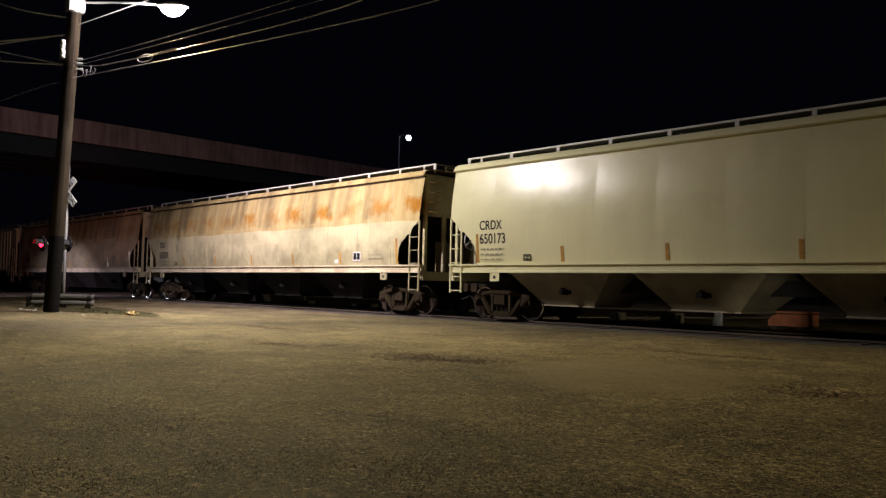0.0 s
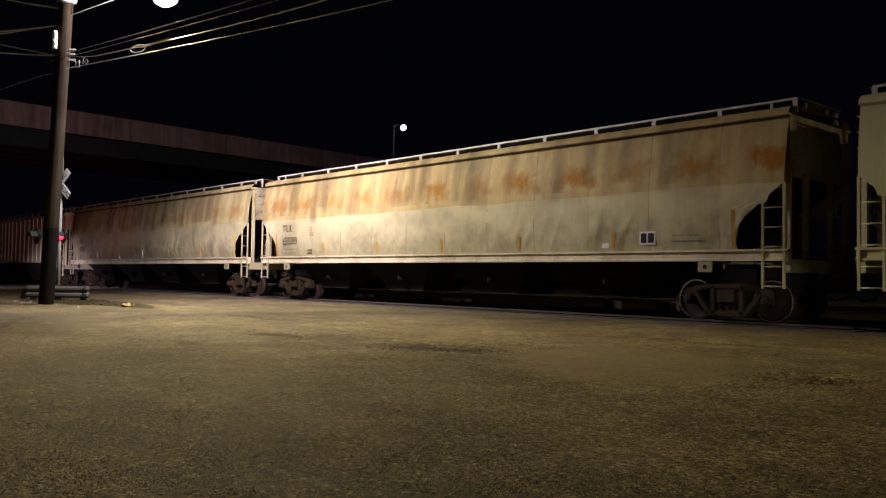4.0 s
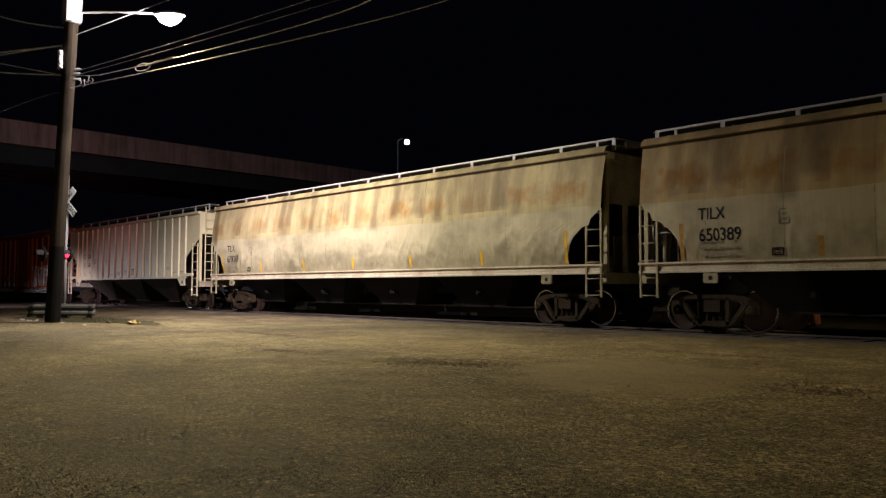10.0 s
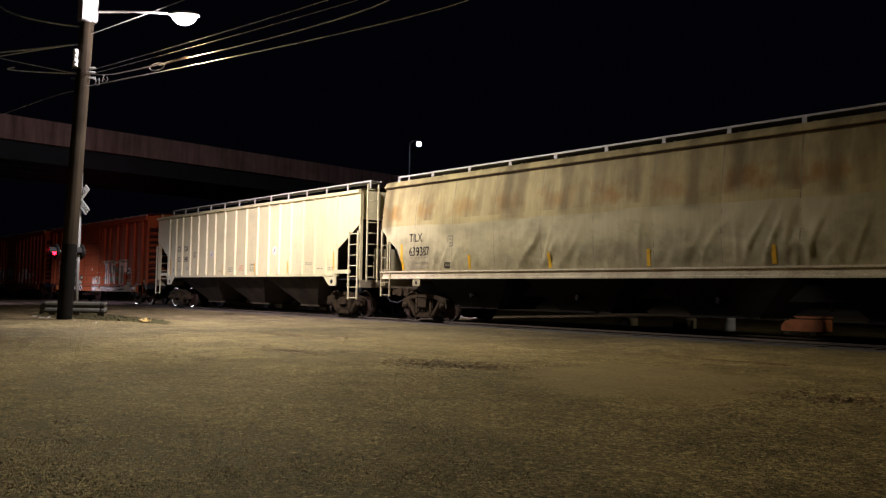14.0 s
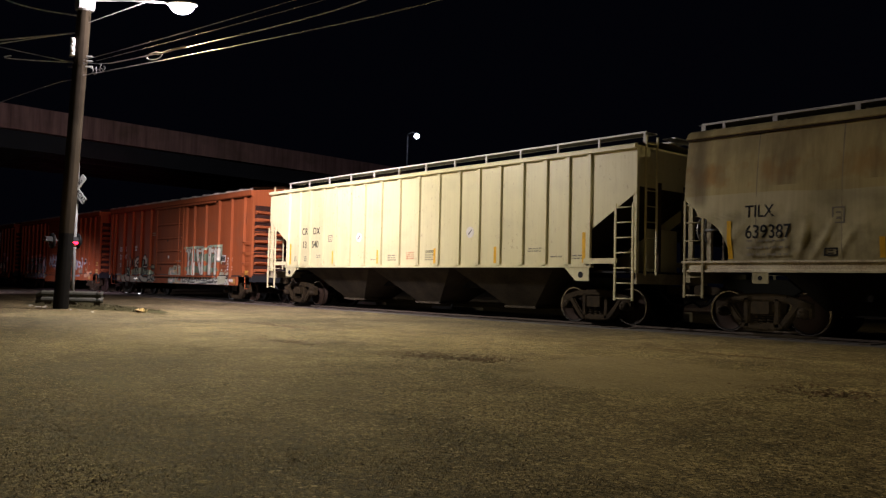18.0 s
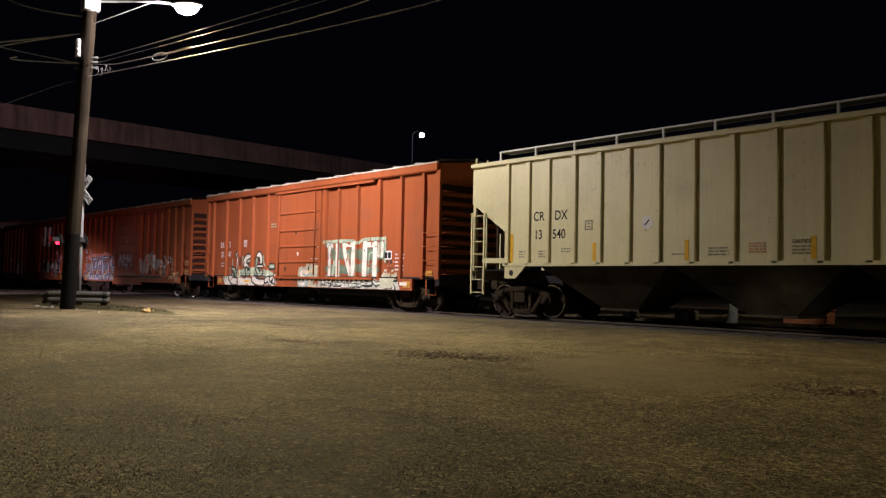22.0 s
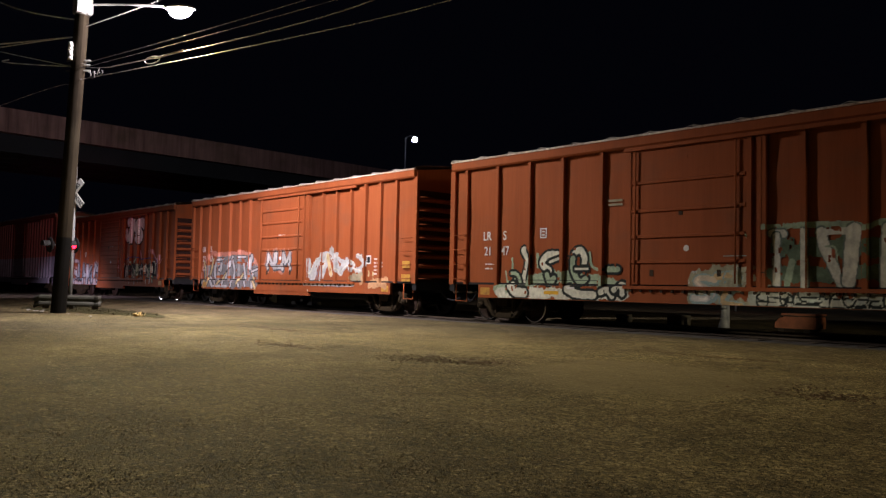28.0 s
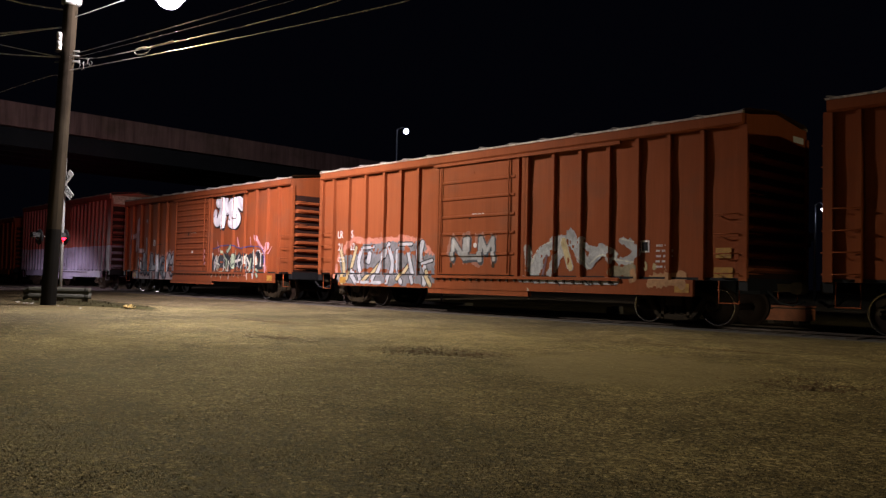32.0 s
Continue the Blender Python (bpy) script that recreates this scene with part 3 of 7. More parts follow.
def bridge():
    root = thing("overpass", "stained concrete road overpass above the track at night", "bridge", kind="structure")
    def xb(y):
        return -42.4 - (y - 10) * 0.095
    def beam(name, x0, x1, z0, z1, mat, label=""):
        m = Mesh()
        rows = []
        for y in (-30, 10, 30, 60, 120):
            x = xb(y)
            rows.append([(x + x0, y, z0), (x + x0, y, z1), (x + x1, y, z1), (x + x1, y, z0), (x + x0, y, z0)])
        m.grid(rows, smooth=False)
        m.quad(*rows[0][:4]).quad(*rows[-1][:4][::-1])
        return part(name, m, mat, root, label)
    beam("parapet", -0.3, 0.0, 7.73, 8.87, CONCRETE, "reddish stained concrete parapet")
    beam("parapet", -9.3, -9.0, 7.73, 8.87, CONCRETE)
    beam("deck", -9.0, -0.3, 7.75, 8.0, CONCRETE)
    for i in range(5):
        beam("girder", -0.9 - i * 1.9, -0.5 - i * 1.9, 6.87, 7.73, GIRDER, "dark steel girder")


def utility_pole():
    base, top = Vector((-23.30, 6.97, 0)), Vector((-22.69, 7.12, 9.6))
    root = thing("utility_pole", "brown wooden utility pole with cables and a street lamp arm", "utility pole", pose(*base))
    d = top - base
    m = Mesh()
    rows = []
    for k in range(25):
        u = k / 24
        r = 0.192 - 0.018 * u
        c = d * u
        rows.append([(c.x + (r + random.uniform(-0.004, 0.004)) * math.cos(2 * math.pi * i / 20), c.y + r * math.sin(2 * math.pi * i / 20), c.z) for i in range(21)])
    for r in rows:
        r[20] = r[0]
    m.grid(rows[5:], flip=False)
    part("post", m, POLE_WOOD, root, "weathered brown wooden shaft")
    part("butt", Mesh().grid(rows[:6], flip=False), BUTT, root, "black creosoted foot of the pole")
    def at(z):
        return d * (z / 9.6)
    # insulators on a side bracket
    for z in (6.915, 7.165):
        p = Vector((-22.72, 6.815, 0.98 * z + 0.013)) - base
        part("insulator", Mesh().rod(p + Vector((0, 0, -0.115)), p + Vector((0, 0, -0.03)), 0.07, 12, 0.05).rod(p + Vector((0, 0, -0.03)), p + Vector((0, 0, 0.105)), 0.07, 12, 0.06), SIGN, root, "white ceramic insulator")
    for z in (6.45, 6.6, 6.72):
        p = at(z)
        part("bolt", Mesh().rod(p + Vector((-0.26, -0.22, 0)), p + Vector((0.26, 0.22, 0)), 0.022, 6), STEEL, root)
    for z in (7.95, 8.5):
        p = at(z)
        part("pole_band", Mesh().rod(p - Vector((0, 0, 0.03)), p + Vector((0, 0, 0.03)), 0.192, 20), STEEL, root, "pale metal band")
    p = at(8.2)
    part("bracket", Mesh().box(-0.05, 0.05, -0.05, 0.05, -0.28, 0.28).data("bracket", STEEL), STEEL, root, at=pose(p.x + 0.14, p.y + 0.13, p.z))
    a, b = at(8.22) + Vector((0.15, 0.14, 0)), Vector(LAMP) - base + Vector((-0.25, -0.28, 0.06))
    part("lamp_arm", Mesh().tube([a, a.lerp(b, 0.5) + Vector((0, 0, 0.03)), b], 0.032, 8), STEEL, root, "pale steel lamp arm")
    p = at(8.4)
    part("mount_plate", Mesh().box(p.x - 0.2, p.x + 0.2, p.y - 0.2, p.y + 0.2, 7.96, 9.3, 0.03), MOUNT, root, "pale painted mount plate round the top of the pole")
    # lamp head: housing over a glowing bowl
    h = Mesh()
    prof = [(0.30, 0.00), (0.29, 0.05), (0.20, 0.10), (0.06, 0.14), (0.0, 0.15)]
    for (r0, z0), (r1, z1) in zip(prof, prof[1:]):
        h.grid([[(r * 1.35 * math.cos(i * math.pi / 10), r * 0.7 * math.sin(i * math.pi / 10), z) for r, z in ((r0, z0), (r1, z1))] for i in range(21)])
    c = Vector(LAMP) - base
    head = part("lamp_head", h, STEEL, root, "street lamp head, lit", pose(c.x, c.y, c.z, 0, 0, 48))
    g = Mesh()
    prof = [(0.27, 0.0), (0.26, -0.08), (0.2, -0.17), (0.1, -0.23), (0.0, -0.245)]
    for (r0, z0), (r1, z1) in zip(prof, prof[1:]):
        g.grid([[(r * 1.2 * math.cos(i * math.pi / 10), r * 0.75 * math.sin(i * math.pi / 10), z) for r, z in ((r0, z0), (r1, z1))] for i in range(21)])
    bowl = part("bowl", g, LAMP_GLOW, head, "bright white glowing bowl")
    bowl.visible_shadow = False


def cables():
    def through_points(a, m, b, r, label, material=CABLE, far=1.7):
        """A cable through three points, carried on past the last."""
        a, m, b = Vector(a), Vector(m), Vector(b)
        pts = []
        for k in range(25):
            t = k / 24 * far
            pts.append(a * ((1 - t) * (1 - 2 * t)) + m * (4 * t * (1 - t)) + b * (t * (2 * t - 1)))
        return solid("cable", Mesh().tube(pts, r, 6), material, label, "cable", group="overhead cables")
    # they run on level past the lot, nearer to the eye than the train
    through_points((-22.72, 7.10, 6.605), (-18.49, 7.84, 6.55), (-14.58, 8.53, 6.55), 0.007, "bare overhead power cable over the lot", far=2.6)
    through_points((-22.72, 7.10, 6.495), (-19.59, 7.76, 6.49), (-16.90, 8.33, 6.50), 0.005, "thin overhead service cable over the lot", far=3.2)
    through_points((-21.47, 7.41, 6.35), (-17.98, 8.31, 6.34), (-15.33, 8.98, 6.38), 0.011, "thick bundled overhead telephone cable", far=2.6)
    through_points((-22.85, 7.06, 6.56), (-22.20, 7.22, 6.44), (-21.47, 7.41, 6.35), 0.009, "slack end of the telephone cable at the pole", far=1.0)
    lashed = through_points((-22.70, 7.10, 6.19), (-18.80, 8.27, 6.21), (-15.70, 9.20, 6.25), 0.009, "overhead telephone cable with lashing loops", far=2.6)
    ties = Mesh()
    a, m, b = Vector((-22.70, 7.10, 6.19)), Vector((-18.80, 8.27, 6.21)), Vector((-15.70, 9.20, 6.25))
    for k in range(1, 60):
        t = k * 0.03
        p = a * ((1 - t) * (1 - 2 * t)) + m * (4 * t * (1 - t)) + b * (t * (2 * t - 1))
        ties.rod(p + Vector((-0.03, -0.01, -0.014)), p + Vector((0.03, 0.01, -0.004)), 0.006, 5)
    tagged(part("lashing_ties", ties, CABLE, lashed), "small lashing ties", kind="stuff")
    through_points((-22.80, 7.06, 7.57), (-22.10, 7.81, 7.95), (-21.20, 8.89, 8.52), 0.014, "steel guy cable beside the lamp arm", far=1.15)
    pale = "pale overhead cable from the wooden pole"
    through_points((-22.84, 6.95, 7.80), (-23.54, 6.11, 7.94), (-24.03, 5.54, 8.14), 0.020, pale, WIRE)
    through_points((-22.90, 6.90, 7.33), (-23.43, 6.24, 7.21), (-24.01, 5.57, 7.10), 0.022, pale, WIRE)
    through_points((-22.90, 6.90, 7.33), (-23.43, 6.24, 7.18), (-24.01, 5.57, 7.02), 0.016, pale, WIRE)
    through_points((-22.87, 6.90, 6.53), (-23.52, 6.14, 6.71), (-24.00, 5.58, 6.85), 0.012, pale, WIRE)
    through_points((-22.87, 6.90, 6.53), (-23.61, 6.03, 6.56), (-24.00, 5.58, 6.60), 0.016, pale, WIRE)
    through_points((-22.90, 6.87, 6.04), (-23.12, 6.61, 5.98), (-23.78, 5.83, 5.60), 0.008, pale, CABLE)
    # slack loop and clamps beside the pole
    k = thing("cable_splice", "coiled splice and clamps on the telephone cables", "cable splice", pose(-19.80, 7.85, 6.20))
    part("coil", Mesh().tube([(0.32 * math.cos(w) * 0.8, 0.32 * math.cos(w) * 0.25, 0.1 + 0.09 * math.sin(w)) for w in [2 * math.pi * i / 20 for i in range(21)]], 0.012, 6), CABLE, k)
    part("sleeve", Mesh().rod((0.1, 0.03, 0.13), (1.2, 0.25, 0.15), 0.022, 8), CABLE, k, "pale splice sleeve")
    c = thing("cable_clamp", "cluster of steel cable clamps near the pole", "cable clamp", pose(-22.35, 7.20, 6.22))
    for i in range(4):
        part("clamp", Mesh().tube([(-0.07, 0, 0.02), (-0.03, 0.02, 0.09), (0.04, 0, 0.05), (0.06, 0.02, -0.06), (0.0, 0, -0.12)], 0.010, 6), CABLE, c, at=pose(0.02 + i * 0.17, 0.04 * i, 0.10 - 0.07 * (i % 2), 0, 35 * i, 0))


FLASHERS = []


def crossing_signal():
    root = thing("crossing_signal", "white crossing signal mast with crossbuck sign and red flashers, lit", "crossing signal", pose(-27.26, 8.50, 0))
    part("mast", Mesh().rod((0, 0, 0), (0, 0, 4.46), 0.052, 12), ALU, root)
    part("mast_base", Mesh().rod((0, 0, 0), (0, 0, 0.35), 0.16, 10, 0.09), STEEL, root)
    f = pose(0.04, -0.03, 3.60, 0, 0, 24)
    for a in (45, -45):
        blade = part("crossbuck_blade", Mesh().box(-0.56, 0.56, -0.012, 0.012, -0.115, 0.115, 0.01), SIGN, root, "white crossbuck board", f @ pose(0, -0.03 if a > 0 else -0.06, 0, 0, a, 0))
        letters("RAIL" if a < 0 else "CROSS", 0.14, -0.50, -0.055, -0.016, INK, blade)
        letters("ROAD" if a > 0 else "ING", 0.15, 0.1, -0.055, -0.016, INK, blade)
    part("crossarm", Mesh().rod((-0.62, -0.68, 1.97), (0.16, 0.16, 1.97), 0.035, 8), ALU, root)
    for p in ((-0.50, -0.53, 1.97), (0.06, 0.06, 1.97)):
        lampm = part("flasher", Mesh().lathe([(-0.02, 0.0), (-0.02, 0.24), (0.0, 0.25), (0.02, 0.24), (0.1, 0.12), (0.12, 0.0)], n=24), BLACK, root, "black flasher disc with a red lens", pose(*p) @ pose(0, 0, 0, 0, 0, 6))
        # the lens drum: one half glows, the other is dark; it turns to flash
        drum = part("lens", Mesh().lathe([(0.0, 0.105), (0.05, 0.10), (0.07, 0.06), (0.075, 0.0)], n=20), DARK_LENS, lampm, "dark red lens glass", pose(0, -0.014, 0))
        part("lit_lens", Mesh().lathe([(-0.075, 0.0), (-0.07, 0.06), (-0.05, 0.10), (0.0, 0.105)], n=20), RED_GLOW, drum, "red glowing lens")
        FLASHERS.append(drum)
        hood = Mesh()
        hood.grid([[(0.14 * math.cos(w), y, 0.14 * math.sin(w)) for y in (-0.24, -0.02)] for w in [math.pi * (-0.05 + 1.1 * i / 14) for i in range(15)]])
        part("hood", hood, HOOD, lampm, "grey sheet hood")


def guard_rail():
    root = thing("guard_rail", "weathered steel guard rail round the signal mast", "guard rail", pose(-27.2, 8.55, 0))
    a, b = Vector((0.30, -1.05, 0)), Vector((1.50, 0.28, 0))
    prof = [(0.0, 0.28), (0.05, 0.33), (0.05, 0.38), (0.0, 0.43), (0.0, 0.47), (0.05, 0.52), (0.05, 0.57), (0.0, 0.62)]
    d = (b - a).normalized()
    nrm = Vector((d.y, -d.x, 0))
    m = Mesh()
    pts = [a - d * 0.25 - nrm * 0.16 - Vector((0, 0, 0.08)), a, b - d * 0.12, b - d * 0.04 + nrm * 0.07, b + d * 0.05 + nrm * 0.10, b + d * 0.10 + nrm * 0.02, b + d * 0.06 - nrm * 0.07]
    m.grid([[tuple(p + nrm * y + Vector((0, 0, z - 0.20))) for y, z in prof] for p in pts], smooth=False, flip=True)
    part("beam", m, worn("dull_galvanised_beam", (0.085, 0.083, 0.064), 0.6, 0.2, 0.7, 3), root, "corrugated galvanised beam")
    for u in (0.08, 0.5, 0.92):
        p = a.lerp(b, u) - nrm * 0.09
        part("post", Mesh().box(p.x - 0.07, p.x + 0.07, p.y - 0.07, p.y + 0.07, 0, 0.40), WOOD, root)


def verge():
    m = Mesh()
    n = 26
    pts = []
    for i in range(n):
        w = 2 * math.pi * i / n
        k = 1 + 0.22 * math.sin(3 * w + 1) + random.uniform(-0.1, 0.1)
        pts.append((-25.2 + 4.3 * k * math.cos(w), 8.4 + 1.1 * k * math.sin(w), 0.0))
    m.quad(*pts)
    chips = Mesh()
    for _ in range(16):
        x, y, r = -24.2 + random.gauss(0, 1.2), 6.85 + random.gauss(0, 0.15), random.uniform(0.02, 0.05)
        chips.prism([(x - r, 0.002), (x + r * 0.8, 0.002), (x + r * 0.5, 0.02), (x - r * 0.6, 0.025)], y - r * 0.6, y + r * 0.6)
    solid("concrete_chips", chips, KERB, "pale broken concrete chips at the pole's foot", "rubble", kind="stuff")
    solid("verge", m, DIRT_GRASS, "patch of dry grass and dirt round the pole", "ground", kind="structure")
    t = Mesh()
    for _ in range(900):
        w, k = random.uniform(0, 6.28), math.sqrt(random.random())
        x, y = -25.0 + 4.3 * k * math.cos(w), 8.4 + 1.0 * k * math.sin(w)
        hgt, lean = random.uniform(0.012, 0.06), random.uniform(-0.05, 0.05)
        a = random.uniform(0, 3.14)
        dx, dy = 0.008 * math.cos(a), 0.008 * math.sin(a)
        t.quad((x - dx, y - dy, 0), (x + dx, y + dy, 0), (x + lean, y + lean, hgt))
    solid("grass", t, DIRT_GRASS, "sparse dry grass tufts at the pole's foot", "grass", kind="stuff")


def litter():
    m = Mesh()
    for i in range(14):
        x, y = random.uniform(-0.14, 0.17), random.uniform(-0.11, 0.11)
        s = random.uniform(0.04, 0.10)
        m.quad((x - s, y, 0.0), (x, y - s, random.uniform(0, 0.1)), (x + s, y, random.uniform(0, 0.05)), (x, y + s, random.uniform(0.04, 0.16)))
    solid("crumpled_bag", m, worn("yellow_plastic", (0.52, 0.36, 0.13), 0.5, 0, 0.2, 8), "crumpled yellow plastic bag on the asphalt", "litter", pose(-20.80, 8.14, -0.01))


def far_things():
    def far_lamp(x, y, z, arm, size, name="far_street_lamp"):
        root = thing(name, "distant lit street lamp on a thin mast", "street lamp", pose(x, y, 0), "far street lamps")
        part("mast", Mesh().rod((0, 0, 0), (0, 0, z + 0.3), 0.12, 8, 0.07), DARK_STEEL, root)
        part("arm", Mesh().tube([(0, 0, z + 0.3), (arm * 0.5, 0.2, z + 0.55), (arm, 0.3, z + 0.3)], 0.05, 6), DARK_STEEL, root)
        g = Mesh()
        for k in range(6):
            w0, w1 = math.pi * k / 6, math.pi * (k + 1) / 6
            g.grid([[(arm + size * math.sin(w) * math.cos(q), 0.3 + size * math.sin(w) * math.sin(q), z + size * math.cos(w)) for w in (w0, w1)] for q in [2 * math.pi * i / 12 for i in range(13)]])
        part("globe", g, FAR_GLOW, root, "bright bluish-white globe")
    far_lamp(-75.0, 60.0, 18.0, 1.35, 0.30)
    far_lamp(-33.2, 60.0, 13.4, 0.7, 0.14)
    far_lamp(-26.4, 60.0, 6.6, 0.5, 0.16)
    root = thing("far_signal", "distant signal post with a lit red lamp", "signal", pose(-22.2, 40.0, 0))
    part("post", Mesh().rod((0, 0, 0), (0, 0, 2.22), 0.06, 8), STEEL, root)
    part("lens", Mesh().lathe([(-0.05, 0.0), (-0.04, 0.07), (0.0, 0.1)], n=16, z=2.36), RED_GLOW, root, "red glowing lens")
    # things on the ground beyond the track
    p = thing("delineator_post", "white delineator post with a flared rubber foot", "post", pose(-11.78, 20.6, -0.15))
    part("tube", Mesh().rod((0, 0, 0.30), (0, 0, 0.83), 0.085, 14), SIGN, p)
    part("foot", Mesh().rod((0, 0, 0), (0, 0, 0.40), 0.19, 10, 0.09), SIGN, p)
    part("back_rail", Mesh().box(0.10, 0.15, -0.03, 0.03, 0.1, 0.83), SIGN, p, "slim pale rail beside the tube")
    part("band", Mesh().rod((0, 0, 0.62), (0, 0, 0.66), 0.089, 14), STEEL, p, "grey band")
    o = thing("orange_trough", "faded orange steel trough lying beyond the track", "trough", pose(-9.73, 20.7, -0.05))
    part("top_plate", Mesh().box(-0.36, 0.54, -0.30, 0.30, 0.43, 0.48, 0.02), ORANGE, o)
    part("block", Mesh().box(-0.32, 0.52, -0.28, 0.28, 0.10, 0.40, 0.02), ORANGE, o)
    part("slot", Mesh().box(-0.30, 0.50, -0.24, 0.24, 0.40, 0.43), RAIL, o, "dark rusty gap under the plate")
    part("shoulder", Mesh().prism([(-0.54, 0.10), (-0.32, 0.10), (-0.32, 0.38), (-0.42, 0.36), (-0.54, 0.24)], -0.26, 0.26), ORANGE, o)
    for x in (-0.36, 0.30):
        part("skid", Mesh().box(x - 0.08, x + 0.08, -0.30, 0.30, 0.0, 0.10, 0.02), RAIL, o, "rusty steel skid")
    t = thing("marker_stake", "thin white marker stake beyond the track", "stake", pose(-22.86, 20.6, -0.14))
    part("stake", Mesh().box(-0.025, 0.025, -0.02, 0.02, 0, 0.78), SIGN, t)
    part("cap", Mesh().box(-0.06, 0.06, -0.03, 0.03, 0.78, 0.83), SIGN, t)
    d = thing("peaked_marker", "small pale peaked concrete marker on a kerb block", "marker", pose(-33.1, 20.80, 0.12))
    part("plate", Mesh().prism([(-0.42, 0.0), (0.42, 0.0), (0.42, 0.24), (0.56, 0.22), (0.0, 0.50), (-0.56, 0.22), (-0.42, 0.24)], -0.06, 0.06), KERB, d)
    for x, w, h in ((-37.2, 2.0, 0.50), (-33.1, 1.76, 0.17), (-28.2, 1.5, 0.14), (-22.8, 2.3, 0.13), (-13.3, 0.45, 0.31), (-15.2, 0.25, 0.26)):
        solid("concrete_block", Mesh().box(-w / 2, w / 2, -0.25, 0.25, 0, h, 0.03), KERB, "pale concrete kerb block beyond the track", "kerb block", pose(x, 20.8, -0.05), "kerb blocks beyond the track")


ground()
track()
bridge()
utility_pole()
cables()
crossing_signal()
guard_rail()
verge()
litter()
far_things()

# ---- the train ----
TRAIN, WHEELSETS = [], []
SHARED = {}


def shared(key, make):
    if key not in SHARED:
        SHARED[key] = make()
    return SHARED[key]


def wheelset_mesh(r):
    def make():
        m = Mesh()
        for s in (-1, 1):
            prof = [(0.0, 0.10), (0.012, 0.13), (0.035, 0.2), (0.04, r - 0.085), (0.03, r - 0.072), (0.003, r - 0.066), (0.0, r - 0.005), (0.095, r), (0.105, r + 0.026), (0.13, r + 0.024), (0.135, r - 0.07), (0.09, r - 0.1), (0.09, 0.13), (0.12, 0.10)]
            m.lathe([(s * (0.80 - y), q) for y, q in prof][::s], n=36)
        k = len(m.f)
        for s in (-1, 1):
            m.lathe([(s * 0.7985, r - 0.050), (s * 0.8025, r - 0.026), (s * 0.802, r - 0.012), (s * 0.800, r - 0.004)][::-s], n=36)
        k1 = len(m.f)
        m.rod((0, -0.98, 0), (0, 0.98, 0), 0.075, 12)
        me = m.data("wheelset", WHEEL)
        me.materials.append(TREAD)
        for q in range(k, k1):
            me.polygons[q].material_index = 1
        return me
    return shared(("wheelset", r), make)


def side_frame_mesh():
    def make():
        m = Mesh()
        def bar(pts, w0, w1):
            """A flat member along pts, w0 to w1 wide, with its outer edge rounded by a second, thinner layer."""
            n = len(pts)
            for (a, b), u0, u1 in zip(zip(pts, pts[1:]), range(n), range(1, n)):
                wa, wb = w0 + (w1 - w0) * u0 / (n - 1), w0 + (w1 - w0) * u1 / (n - 1)
                dx, dz = b[0] - a[0], b[1] - a[1]
                k = math.hypot(dx, dz)
                nx_, nz_ = -dz / k, dx / k
                for y0, y1, f in ((-1.06, -0.92, 1.0), (-1.09, -1.06, 0.6)):
                    m.prism([(a[0] - nx_ * wa * f, a[1] - nz_ * wa * f), (b[0] - nx_ * wb * f, b[1] - nz_ * wb * f), (b[0] + nx_ * wb * f, b[1] + nz_ * wb * f), (a[0] + nx_ * wa * f, a[1] + nz_ * wa * f)], y0, y1)
        for s in (-1, 1):
            bar([(s * 1.0, 0.60), (s * 0.78, 0.66), (s * 0.55, 0.74), (0, 0.77)][::s], 0.075, 0.085)
            bar([(s * 0.76, 0.62), (s * 0.62, 0.42), (s * 0.44, 0.20), (s * 0.3, 0.16), (0, 0.15)][::s], 0.07, 0.08)
            bar([(s * 0.34, 0.74), (s * 0.33, 0.15)][::s], 0.07, 0.07)
            m.box(s * 0.89 - 0.16, s * 0.89 + 0.16, -1.08, -0.92, 0.55, 0.68, 0.03)
            m.box(s * 1.02 - 0.04, s * 1.02 + 0.04, -1.06, -0.92, 0.38, 0.58, 0.015)
            m.box(s * 0.76 - 0.035, s * 0.76 + 0.035, -1.06, -0.92, 0.38, 0.58, 0.015)
        return m.data("side_frame", TRUCK)
    return shared("side_frame", make)


def spring_mesh():
    def make():
        m = Mesh()
        for x in (-0.16, 0.0, 0.16):
            for k in range(6):
                m.rod((x, -1.0, 0.18 + k * 0.05), (x, -1.0, 0.205 + k * 0.05), 0.07, 12)
        m.box(-0.27, 0.27, -1.02, -0.98, 0.48, 0.64)
        return m.data("springs", TRUCK)
    return shared("springs", make)


def bearing_mesh():
    def make():
        m = Mesh()
        m.lathe([(-1.17, 0.0), (-1.17, 0.06), (-1.15, 0.075), (-1.13, 0.11), (-0.94, 0.115), (-0.94, 0.0)], n=18)
        for i in range(3):
            w = i * 2.1
            m.rod((0.05 * math.cos(w), -1.19, 0.05 * math.sin(w)), (0.05 * math.cos(w), -1.16, 0.05 * math.sin(w)), 0.018, 6)
        return m.data("bearing_cap", TRUCK)
    return shared("bearing", make)


